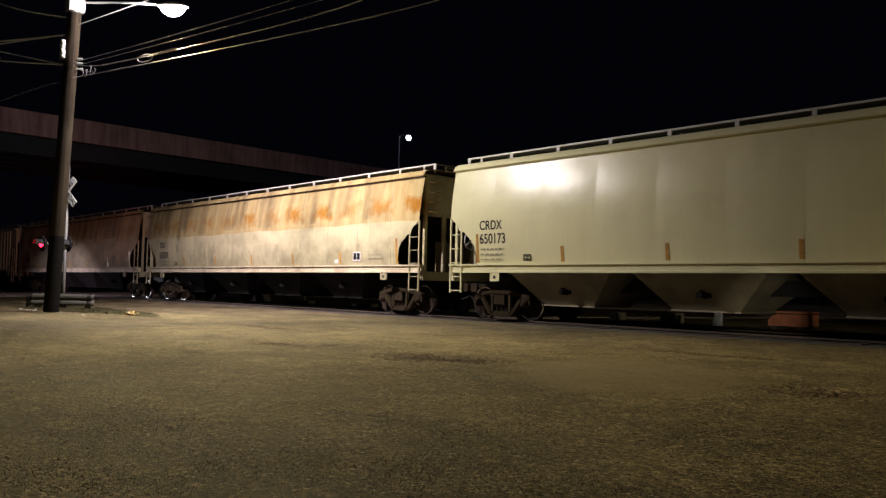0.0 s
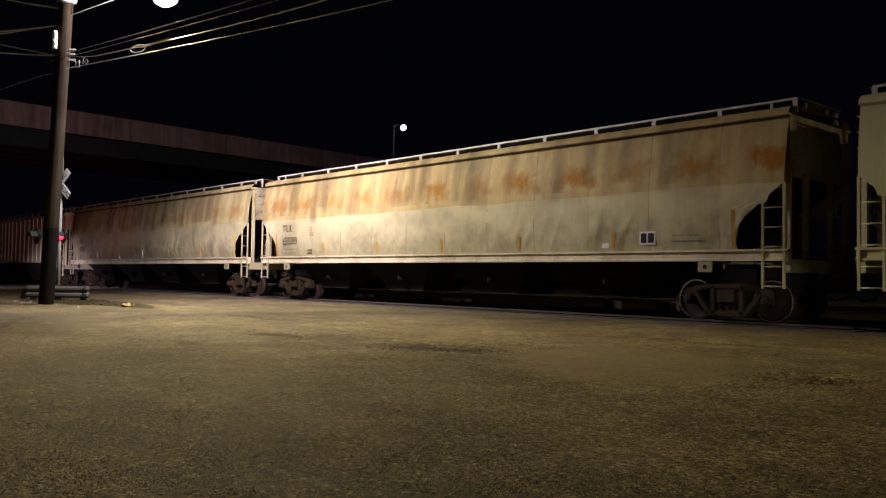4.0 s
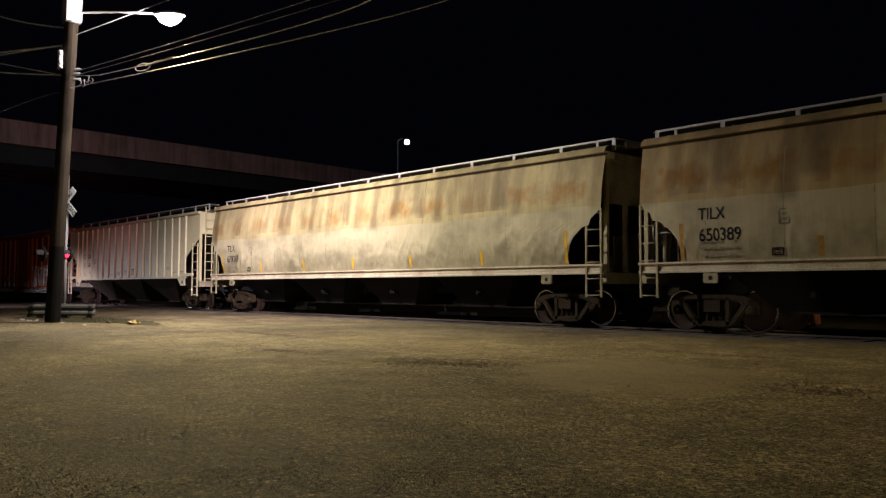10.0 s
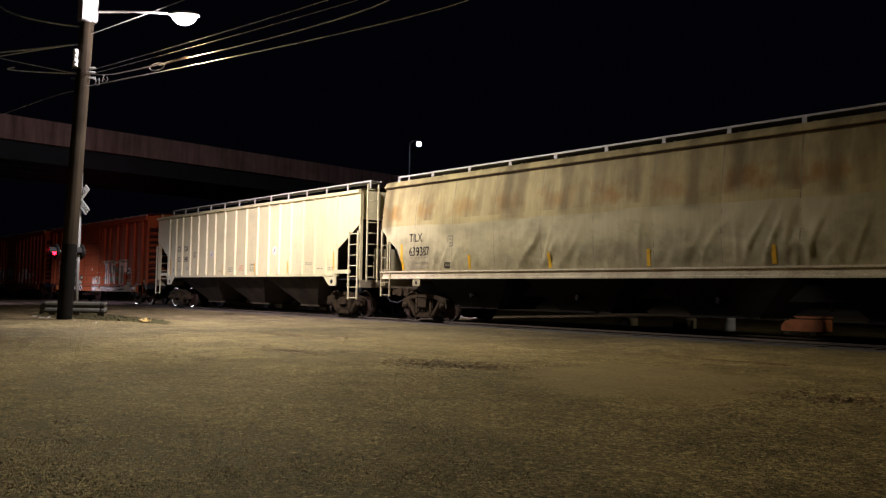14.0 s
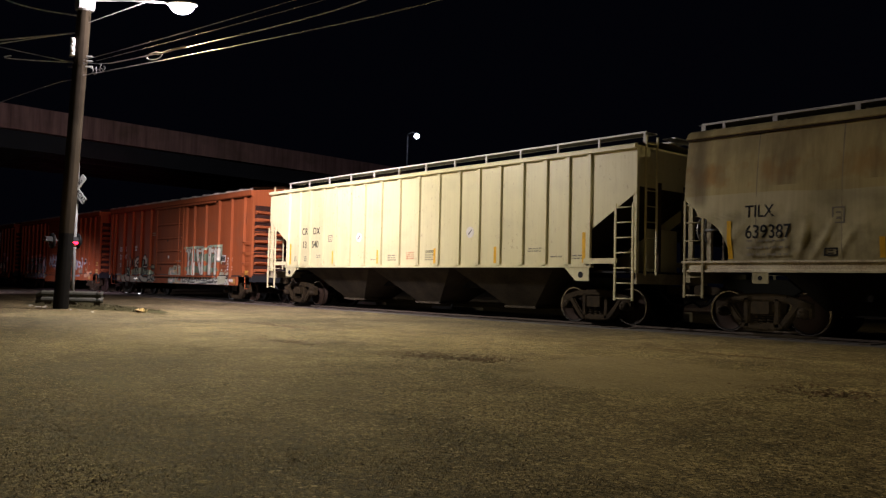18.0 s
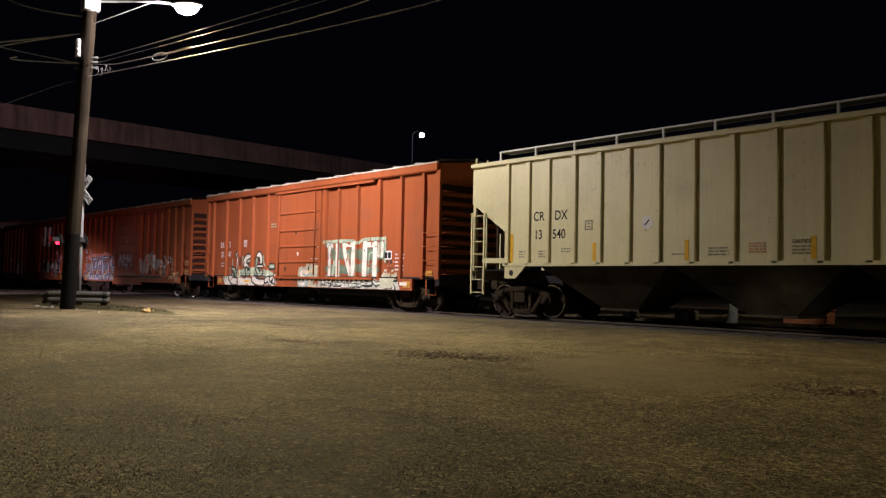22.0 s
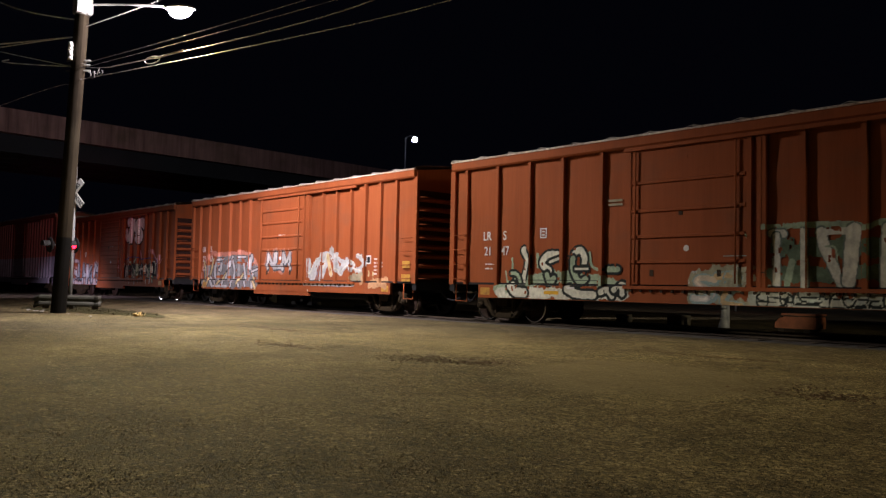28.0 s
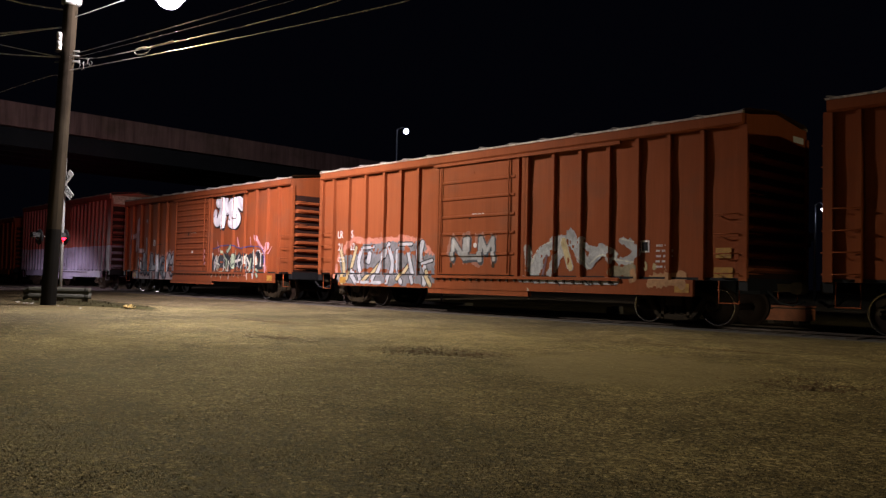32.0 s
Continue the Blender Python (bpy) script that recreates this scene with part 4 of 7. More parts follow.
def truck(car, x, r):
    """A three-piece truck with two wheelsets; only the wheelsets turn."""
    ob = part("truck", shared("bolster", lambda: Mesh().box(-0.2, 0.2, -1.15, 1.15, 0.42, 0.68).box(-0.9, 0.9, -0.08, 0.08, 0.45, 0.52).data("truck", TRUCK)), TRUCK, car, "dusty cast steel freight truck", pose(x, 0, 0))
    for s in (0, 180):
        turn = pose(0, 0, 0, 0, 0, s)
        part("side_frame", side_frame_mesh(), TRUCK, ob, at=turn)
        part("springs", spring_mesh(), TRUCK, ob, at=turn)
        for w in (-0.89, 0.89):
            part("bearing_cap", bearing_mesh(), TRUCK, ob, at=turn @ pose(w, 0, r))
    for w in (-0.89, 0.89):
        ws = part("wheelset", wheelset_mesh(r), WHEEL, ob, at=pose(w, 0, r))
        WHEELSETS.append((ws, w, r))


def ladder(car, x0, x1, z0, z1, y, material, rungs, name="ladder", r=0.016):
    m = Mesh()
    for x in (x0, x1):
        m.box(x - 0.024, x + 0.024, y - 0.02, y + 0.02, z0, z1)
    ob = part(name, m, material, car)
    rung = Mesh().rod((0, 0, 0), (x1 - x0, 0, 0), r, 6).data("rung", material)
    for i in range(rungs):
        z = z0 + 0.05 + (z1 - z0 - 0.15) * i / max(1, rungs - 1)
        part("rung", rung, material, ob, at=pose(x0, y, z))
    return ob


def coupler(car, x, s):
    m = Mesh().box(min(x, x + s * 0.55), max(x, x + s * 0.55), -0.09, 0.09, 0.78, 0.96)
    m.box(min(x + s * 0.42, x + s * 0.68), max(x + s * 0.42, x + s * 0.68), -0.17, 0.13, 0.74, 1.0, 0.05)
    part("coupler", m, TRUCK, car, "rusty cast knuckle coupler")
    h = Mesh().tube([(x, -0.35, 0.8), (x + s * 0.25, -0.3, 0.55), (x + s * 0.5, -0.2, 0.5), (x + s * 0.72, -0.1, 0.6)], 0.03, 6)
    part("air_hose", h, BLACK, car)


def car_root(name, label, category, centre, group):
    ob = thing(name, label, category, pose(centre, TRACK_Y, 0), group)
    TRAIN.append((ob, centre))
    return ob


INSET = [(1.50, 1.05), (1.67, 1.12), (2.0, 1.02), (2.2, 0.87), (2.42, 0.60), (2.47, 0.40), (2.62, 0.34), (2.85, 0.05), (4.25, 0.03)]


def inset(z):
    for (z0, a), (z1, b) in zip(INSET, INSET[1:]):
        if z <= z1:
            return a + (b - a) * (z - z0) / (z1 - z0)
    return INSET[-1][1]


def round_hopper(label, right, left, paint, under, dents, seed):
    """A long covered hopper with smooth, slightly bellied sides."""
    c = (right + left) / 2
    H = (right - left) / 2
    car = car_root("covered_hopper", label, "covered hopper", c, "freight train cars")
    zs = [1.50, 1.56, 1.615, 1.67, 1.725, 1.78, 1.835, 1.89, 1.945, 2.0, 2.05, 2.1, 2.15, 2.2, 2.255, 2.31, 2.365, 2.42, 2.47, 2.54, 2.62, 2.68, 2.73, 2.79, 2.85, 2.92, 3.0, 3.15, 3.35, 3.55, 3.75, 3.95, 4.12, 4.22]

    def belly(x, z):
        u = (z - 1.5) / 2.72
        y = 1.50 + 0.10 * math.sin(math.pi * min(1, u * 0.9 + 0.12)) - 0.07 * max(0, u - 0.55) ** 1.5 / 0.30
        w = ((x + H) % 1.72) / 1.72
        y += (0.034 if dents else 0.024) * math.sin(math.pi * w) ** 0.8 * math.sin(math.pi * min(1, max(0, u)))
        if dents:
            # creases that stand up from the sill, and small crumples along it
            k = max(0.0, 1 - abs(u - 0.17) / 0.36)
            ridge = max(0.0, 1 - 3.4 * abs(noise.noise((x * 2.3 - z * 0.9 + seed, z * 0.7 + x * 0.2, seed))))
            fold = max(0.0, 1 - 3.4 * abs(noise.noise((x * 1.9 + z * 1.1, z * 0.8 - x * 0.3, seed + 3))))
            y += dents * k * (0.5 + 0.9 * noise.noise((x * 0.45, seed, 4))) * (0.75 * ridge + 0.55 * fold + 0.8 * noise.noise((x * 0.9, z * 0.9, seed + 8)))
            y += 0.30 * dents * max(0.0, 1 - u / 0.3) * noise.noise((x * 4.6, z * 3.2, seed + 5)) * min(1.0, u * 12)
        return y
    for s in (-1, 1):
        rows = []
        nx = 400
        for i in range(nx + 1):
            u = i / nx
            col = []
            for z in zs:
                a = H - inset(z)
                # crowd columns towards the cut ends
                x = -a + 2 * a * u
                col.append((x, s * belly(x, z), z))
            rows.append(col)
        part("side_sheet", Mesh().grid(rows, flip=s > 0), paint, car)
        for j in range(1, 12):
            x = -H + j * 1.72
            if abs(x) < H - 1.2:
                m = Mesh().grid([[(x + dx, s * (belly(x, z) + dy), z) for z in zs] for dx, dy in ((-0.014, 0.0005), (-0.006, 0.0022), (0.006, 0.0022), (0.014, 0.0005))], flip=s > 0)
                part("seam_strip", m, SEAM if dents else paint, car)
        # side sill and eave rail
        part("side_sill", Mesh().along([(s * 1.46, 1.28), (s * 1.60, 1.28), (s * 1.60, 1.32), (s * 1.57, 1.34), (s * 1.57, 1.46), (s * 1.63, 1.48), (s * 1.63, 1.52), (s * 1.46, 1.52)][::s], -H, H), SILL if dents else paint, car, "pale channel side sill")
        part("eave_rail", Mesh().along([(s * 1.36, 4.205), (s * 1.51, 4.205), (s * 1.525, 4.22), (s * 1.51, 4.25), (s * 1.36, 4.25)][::s], -H + 0.02, H - 0.02), paint, car, "rolled eave rail")
        # on dented cars the dark strip paints in dirt and the eave's shadow
        part("under_eave_strip", Mesh().along([(s * 1.36, 4.17 if dents else 4.19), (s * 1.49, 4.17 if dents else 4.19), (s * 1.49, 4.205), (s * 1.36, 4.205)][::s], -H + 0.03, H - 0.03), SHADE_TRIM if dents else paint, car, "thin strip under the eave, dirt and shade where dark")
        # yellow strips
        for k in range(7):
            x = -H + 1.14 + k * (2 * H - 2.28) / 6
            z1 = 2.35 if k in (0, 6) else 1.95
            zz = [1.56 + (z1 - 1.56) * q / 4 for q in range(5)]
            part("reflective_strip", Mesh().grid([[(x + dx, s * (belly(x, z) + 0.008), z) for z in zz] for dx in (-0.05, 0.05)], flip=s > 0), YELLOW if dents > 0.07 else OLD_YELLOW, car, "yellow reflective strip")
    # roof
    rows = []
    for i in range(41):
        x = -H + 0.02 + (2 * H - 0.04) * i / 40
        rows.append([(x, y, z) for y, z in [(-1.50, 4.235), (-1.46, 4.33), (-1.35, 4.40), (-1.1, 4.44), (0, 4.46), (1.1, 4.44), (1.35, 4.40), (1.46, 4.33), (1.50, 4.235)]])
    part("roof", Mesh().grid(rows, flip=True), paint, car)
    part("loading_trough", Mesh().along([(-0.32, 4.42), (0.32, 4.42), (0.30, 4.54), (-0.30, 4.54)], -H + 1.0, H - 1.0), paint, car)
    # roof walk and its rail
    for s in (-1, 1):
        part("roof_walk", Mesh().along([(s * 0.50, 4.60), (s * 0.96, 4.60), (s * 0.96, 4.625), (s * 0.50, 4.625)][::s], -H + 0.1, H - 0.1), WALK, car, "dark steel grating walk")
        n = 12
        rail = Mesh().box(-H + 0.08, H - 0.08, s * 0.98 - 0.02, s * 0.98 + 0.02, 4.595, 4.64)
        rail = part("walk_rail", rail, RAIL_PAINT, car, "pale roof walk rail")
        post = Mesh().box(-0.05, 0.05, -0.012, 0.012, 4.33, 4.595).box(-0.015, 0.015, 0.0, 0.05, 4.40, 4.595).data("rail_post", RAIL_PAINT)
        inner = Mesh().box(-0.03, 0.03, -0.012, 0.012, 4.42, 4.60).data("rail_post", RAIL_PAINT)
        for i in range(n + 1):
            x = -H + 0.12 + (2 * H - 0.24) * i / n
            part("rail_post", post, RAIL_PAINT, rail, at=pose(x, s * 0.98, 0, 0, 0, 0 if s < 0 else 180))
            part("rail_post", inner, RAIL_PAINT, rail, at=pose(x, s * 0.52, 0))
            if i < n:
                part("walk_bearer", shared("bearer", lambda: Mesh().box(-0.02, 0.02, -0.23, 0.23, 4.575, 4.60).data("walk_bearer", WALK)), WALK, rail, at=pose(x + (2 * H - 0.24) / n / 2, s * 0.73, 0))
        part("walk_end_post", Mesh().box(s * H - s * 0.62 - 0.03, s * H - s * 0.62 + 0.03, -0.99, -0.96, 4.33, 4.60), RAIL_PAINT, rail)
        part("end_walk", Mesh().box(min(s * H, s * H - s * 0.5), max(s * H, s * H - s * 0.5), -0.97, 0.97, 4.60, 4.625), WALK, car, "dark grating across the end")
    for k in range(9):
        x = -H + 1.6 + k * (2 * H - 3.2) / 8
        part("hatch_latch", Mesh().box(x - 0.14, x + 0.14, -0.44, -0.34, 4.46, 4.54, 0.02), RAIL_PAINT, car, "pale hatch cover latch")
    for s in (-1, 1):
        e = s * H
        # end sheets: plate, slope sheet, posts, platform
        part("end_plate", Mesh().grid([[(e - s * 0.12, y, z) for z in (3.0, 3.6, 4.28)] for y in (-1.38, 0, 1.38)], smooth=False), END_PAINT if dents else paint, car, "grimy painted end plate")
        part("end_panel", Mesh().box(e - s * 0.42 - 0.02, e - s * 0.42 + 0.02, -0.62, 0.62, 1.33, 2.25), DULL_END, car, "dull brown lower end panel")
        for k in range(4):
            z = 3.12 + k * 0.30
            part("end_rung", Mesh().rod((e + s * 0.06, -1.32, z), (e + s * 0.06, -0.88, z), 0.014, 6), paint, car)
        # near-black on every car: the shade inside the open end is painted in
        part("slope_sheet", Mesh().grid([[(e - s * 0.14, y, 3.05), (e - s * 2.9, y, 1.30)] for y in (-1.42, 0, 1.42)], smooth=False), GRIME_SHADE, car)
        for y in (-1.36, 1.36, -0.6, 0.6):
            part("end_post", Mesh().box(e - 0.05 - s * 0.08, e + 0.05 - s * 0.08, y - 0.05, y + 0.05, 1.28, 4.26 if abs(y) > 1 else 3.1), paint if abs(y) > 1 else END_PAINT, car)
        part("end_sill", Mesh().box(e - 0.08 - s * 0.06, e + 0.08 - s * 0.06, -1.5, 1.5, 1.05, 1.32), paint, car)
        part("platform", Mesh().box(min(e, e - s * 1.5), max(e, e - s * 1.5), -1.44, 1.44, 1.29, 1.33), BLACK, car)
        part("shear_plate", Mesh().prism([(e - s * 1.5, 1.34), (e - s * 2.4, 1.34), (e - s * 1.5, 2.1)][::s], -0.03, 0.03), BLACK, car)
        for q in (-1, 1):
            lx = sorted((e - s * 0.06, e - s * 0.5))
            ladder(car, lx[0], lx[1], 0.72, 2.85, q * 1.60, paint, 6)
            part("jacking_pad", Mesh().box(e - s * 1.8 - 0.17, e - s * 1.8 + 0.17, q * 1.56 - 0.02, q * 1.56 + 0.02, 1.05, 1.30, 0.02), paint, car)
            part("jacking_hole", Mesh().rod((e - s * 1.8, q * 1.56 - 0.025, 1.16), (e - s * 1.8, q * 1.56 + 0.025, 1.16), 0.05, 12), BLACK, car)
        coupler(car, e - s * 0.1, s)
        truck(car, s * (H - 1.57), 0.457)
    ring = [(0, 0.28 * math.cos(q), 0.28 * math.sin(q)) for q in [2 * math.pi * k / 20 for k in range(21)]]
    wheel = Mesh().tube(ring, 0.02, 6)
    for k in range(5):
        q = 2 * math.pi * k / 5
        wheel.rod((0, 0, 0), (0, 0.28 * math.cos(q), 0.28 * math.sin(q)), 0.012, 6)
    wheel.rod((0, 0, 0), (0.35, 0, 0), 0.03, 8)
    part("brake_wheel", wheel, STEEL, car, "spoked steel brake wheel", pose(-H + 0.02, -0.75, 2.25))
    part("centre_sill", Mesh().box(-H + 0.2, H - 0.2, -0.22, 0.22, 0.80, 1.15), BLACK, car)
    # four discharge bays
    for k in range(4):
        x0 = -8.10 + 3.95 * k
        x1 = x0 + 3.42
        b0, b1 = x0 + 0.78, x0 + 2.44
        m = Mesh()
        t = [(x0, -1.40, 1.34), (x1, -1.40, 1.34), (x1, 1.40, 1.34), (x0, 1.40, 1.34)]
        b = [(b0, -0.75, 0.46), (b1, -0.75, 0.46), (b1, 0.75, 0.46), (b0, 0.75, 0.46)]
        for i in range(4):
            j = (i + 1) % 4
            m.quad(t[j], t[i], b[i], b[j])
        m.quad(*b)
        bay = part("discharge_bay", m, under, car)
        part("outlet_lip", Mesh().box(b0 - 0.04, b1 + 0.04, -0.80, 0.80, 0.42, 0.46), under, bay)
        c0 = (b0 + b1) / 2
        part("vibrator_pad", Mesh().rod((c0 + 0.1, -1.14, 0.82), (c0 + 0.1, -0.92, 0.80), 0.09, 12).rod((c0 + 0.1, -1.18, 0.82), (c0 + 0.1, -1.10, 0.82), 0.055, 10).box(c0 - 0.08, c0 + 0.28, -1.04, -0.98, 0.74, 0.90, 0.02), GRIME_SHADE, bay, "dark round vibrator bracket")
        part("hood_lip", Mesh().along([(-1.42, 1.26), (-1.36, 1.26), (-1.36, 1.30), (-1.42, 1.30)], x0 + 0.1, x1 - 0.1), under, bay)
    return car, H, belly


def ribbed_hopper(label, right, left, paint, under):
    c, H = (right + left) / 2, (right - left) / 2
    car = car_root("ribbed_hopper", label, "covered hopper", c, "freight train cars")
    first = H - 1.38
    for s in (-1, 1):
        y = s * 1.52
        out = [(-first, 1.45), (first, 1.45), (first, 2.28), (H, 3.15), (H, 4.28), (-H, 4.28), (-H, 3.15), (-first, 2.28)]
        part("side_sheet", Mesh().prism(out, min(y, y - s * 0.02), max(y, y - s * 0.02)), paint, car)
        ribs = [q - H for q in (1.42, 2.18, 2.88, 3.75, 4.55, 5.40, 6.22, 7.13, 8.08, 9.02, 9.96, 10.86, 11.67, 12.50, 13.34, 14.16, 14.91, 15.59)]
        for x in ribs:
            m = Mesh()
            o = [(-0.085, 0), (-0.06, -0.06), (0.06, -0.06), (0.085, 0)]
            lo = [(x + a, y + (b if s < 0 else -b), 1.42) for a, b in o]
            hi = [(x + a, y + (b if s < 0 else -b), 4.16) for a, b in o]
            m.grid([lo, hi], smooth=False, flip=s > 0).quad(*lo[::-1]).quad(*hi)
            part("rib", m, paint, car)
        part("top_chord", Mesh().along([(s * 1.50, 4.16), (s * 1.62, 4.18), (s * 1.62, 4.27), (s * 1.50, 4.31)][::s], -H, H), paint, car)
        part("bottom_chord", Mesh().along([(s * 1.46, 1.38), (s * 1.58, 1.38), (s * 1.58, 1.46), (s * 1.46, 1.46)][::s], -first - 0.1, first + 0.1), paint, car)
        for i, z1 in ((0, 2.25), (4, 1.95), (7, 1.95), (10, 1.95), (13, 1.95), (17, 2.25)):
            x = ribs[i] - (0.16 if i else -0.16)
            part("reflective_strip", Mesh().box(x - 0.05, x + 0.05, y + s * 0.006 - 0.004, y + s * 0.006 + 0.004, 1.5, z1), YELLOW, car, "yellow reflective strip")
    rows = [[(x, yy, z) for yy, z in [(-1.56, 4.29), (-1.0, 4.40), (0, 4.46), (1.0, 4.40), (1.56, 4.29)]] for x in (-H + 0.01, 0, H - 0.01)]
    part("roof", Mesh().grid(rows, flip=True), paint, car)
    for i in range(8):
        x = -H + 2.0 + i * (2 * H - 4.0) / 7
        part("roof_hatch", Mesh().box(x - 0.55, x + 0.55, -0.35, 0.35, 4.42, 4.56, 0.03), paint, car)
    for s in (-1, 1):
        rail = Mesh()
        z = 4.66
        rail.box(-H + 0.55, H - 0.1, s * 1.02 - 0.02, s * 1.02 + 0.02, z - 0.04, z)
        rail.box(-H + 0.55, H - 0.1, s * 0.6 - 0.02, s * 0.6 + 0.02, z - 0.04, z)
        part("walk_grating", Mesh().box(-H + 0.56, H - 0.12, min(s * 0.62, s * 1.0), max(s * 0.62, s * 1.0), z - 0.035, z - 0.015), WALK, car, "dark steel grating walk")
        rail = part("roof_walk", rail, RAIL_PAINT, car, "pale open roof walk")
        post = Mesh().box(-0.025, 0.025, -0.02, 0.02, 4.38, z - 0.04).data("rail_post", RAIL_PAINT)
        bar = Mesh().box(-0.02, 0.02, min(s * 0.6, s * 1.02), max(s * 0.6, s * 1.02), z - 0.035, z - 0.005).data("cross_bar", RAIL_PAINT)
        for i in range(13):
            x = -H + 0.6 + (2 * H - 0.75) * i / 12
            part("rail_post", post, RAIL_PAINT, rail, at=pose(x, s * 1.02, 0))
            part("cross_bar", bar, RAIL_PAINT, rail, at=pose(x, 0, 0))
    for s in (-1, 1):
        e = s * H
        part("end_plate", Mesh().grid([[(e - s * 0.05, y, z) for z in (3.3, 4.28)] for y in (-1.5, 0, 1.5)], smooth=False), paint, car)
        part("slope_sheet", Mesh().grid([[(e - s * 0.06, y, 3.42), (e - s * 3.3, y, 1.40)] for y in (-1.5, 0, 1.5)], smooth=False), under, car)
        for y in (-1.45, 1.45, -0.55, 0.55):
            # inner posts are coloured dark for the shade inside the end
            part("end_post", Mesh().box(e - 0.05 - s * 0.06, e + 0.05 - s * 0.06, y - 0.05, y + 0.05, 1.1, 4.2 if abs(y) > 1 else 3.45), paint if abs(y) > 1 else SHADE_TRIM, car)
        part("end_sill", Mesh().box(e - 0.08 - s * 0.06, e + 0.08 - s * 0.06, -1.5, 1.5, 1.0, 1.25), END_PAINT, car)
        part("end_panel", Mesh().box(e - s * 0.30 - 0.02, e - s * 0.30 + 0.02, -0.70, 0.60, 1.30, 2.35), paint, car, "pale lower end panel")
        el = Mesh()
        for yy in (-1.30, -0.86):
            el.box(e + s * 0.10 - 0.02, e + s * 0.10 + 0.02, yy - 0.02, yy + 0.02, 1.2, 4.5)
        part("end_ladder_frame", el, paint, car)
        for k in range(9):
            z = 1.35 + k * 0.37
            part("end_rung", Mesh().rod((e + s * 0.10, -1.30, z), (e + s * 0.10, -0.86, z), 0.015, 6), paint, car)
        part("brake_platform", Mesh().box(min(e, e + s * 0.35), max(e, e + s * 0.35), -0.5, 0.9, 4.50, 4.53), STEEL, car)
        part("platform", Mesh().box(min(e, e - s * 1.5), max(e, e - s * 1.5), -1.4, 1.4, 1.26, 1.30), BLACK, car)
        for q in (-1, 1):
            lx = sorted((e - s * 0.05, e - s * 0.55))
            ladder(car, lx[0], lx[1], 0.6, 2.9, q * 1.58, paint, 7)
            part("side_bar", Mesh().box(min(e - s * 0.5, e - s * 1.5), max(e - s * 0.5, e - s * 1.5), q * 1.56 - 0.03, q * 1.56 + 0.03, 1.47, 1.60, 0.03), paint, car)
            part("jacking_pad", Mesh().prism([(e - s * 1.35, 1.40), (e - s * 2.15, 1.40), (e - s * 1.75, 1.05), (e - s * 1.35, 1.05)][::s], q * 1.54 - 0.02, q * 1.54 + 0.02), paint, car)
            part("jacking_hole", Mesh().rod((e - s * 1.6, q * 1.54 - 0.025, 1.2), (e - s * 1.6, q * 1.54 + 0.025, 1.2), 0.08, 12), BLACK, car)
        coupler(car, e - s * 0.1, s)
        truck(car, s * (H - 1.52), 0.457)
    part("centre_sill", Mesh().box(-H + 0.2, H - 0.2, -0.22, 0.22, 0.80, 1.15), BLACK, car)
    w = (2 * H - 5.0) / 3
    for k in range(3):
        x0 = -H + 2.5 + k * w
        x1 = x0 + w
        b0, b1 = x0 + 1.45, x1 - 1.45
        m = Mesh()
        t = [(x0, -1.50, 1.42), (x1, -1.50, 1.42), (x1, 1.50, 1.42), (x0, 1.50, 1.42)]
        b = [(b0, -0.60, 0.34), (b1, -0.60, 0.34), (b1, 0.60, 0.34), (b0, 0.60, 0.34)]
        for i in range(4):
            j = (i + 1) % 4
            m.quad(t[j], t[i], b[i], b[j])
        m.quad(*b)
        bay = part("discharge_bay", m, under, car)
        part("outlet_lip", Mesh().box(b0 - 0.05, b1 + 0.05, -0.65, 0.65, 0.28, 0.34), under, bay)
    return car, H


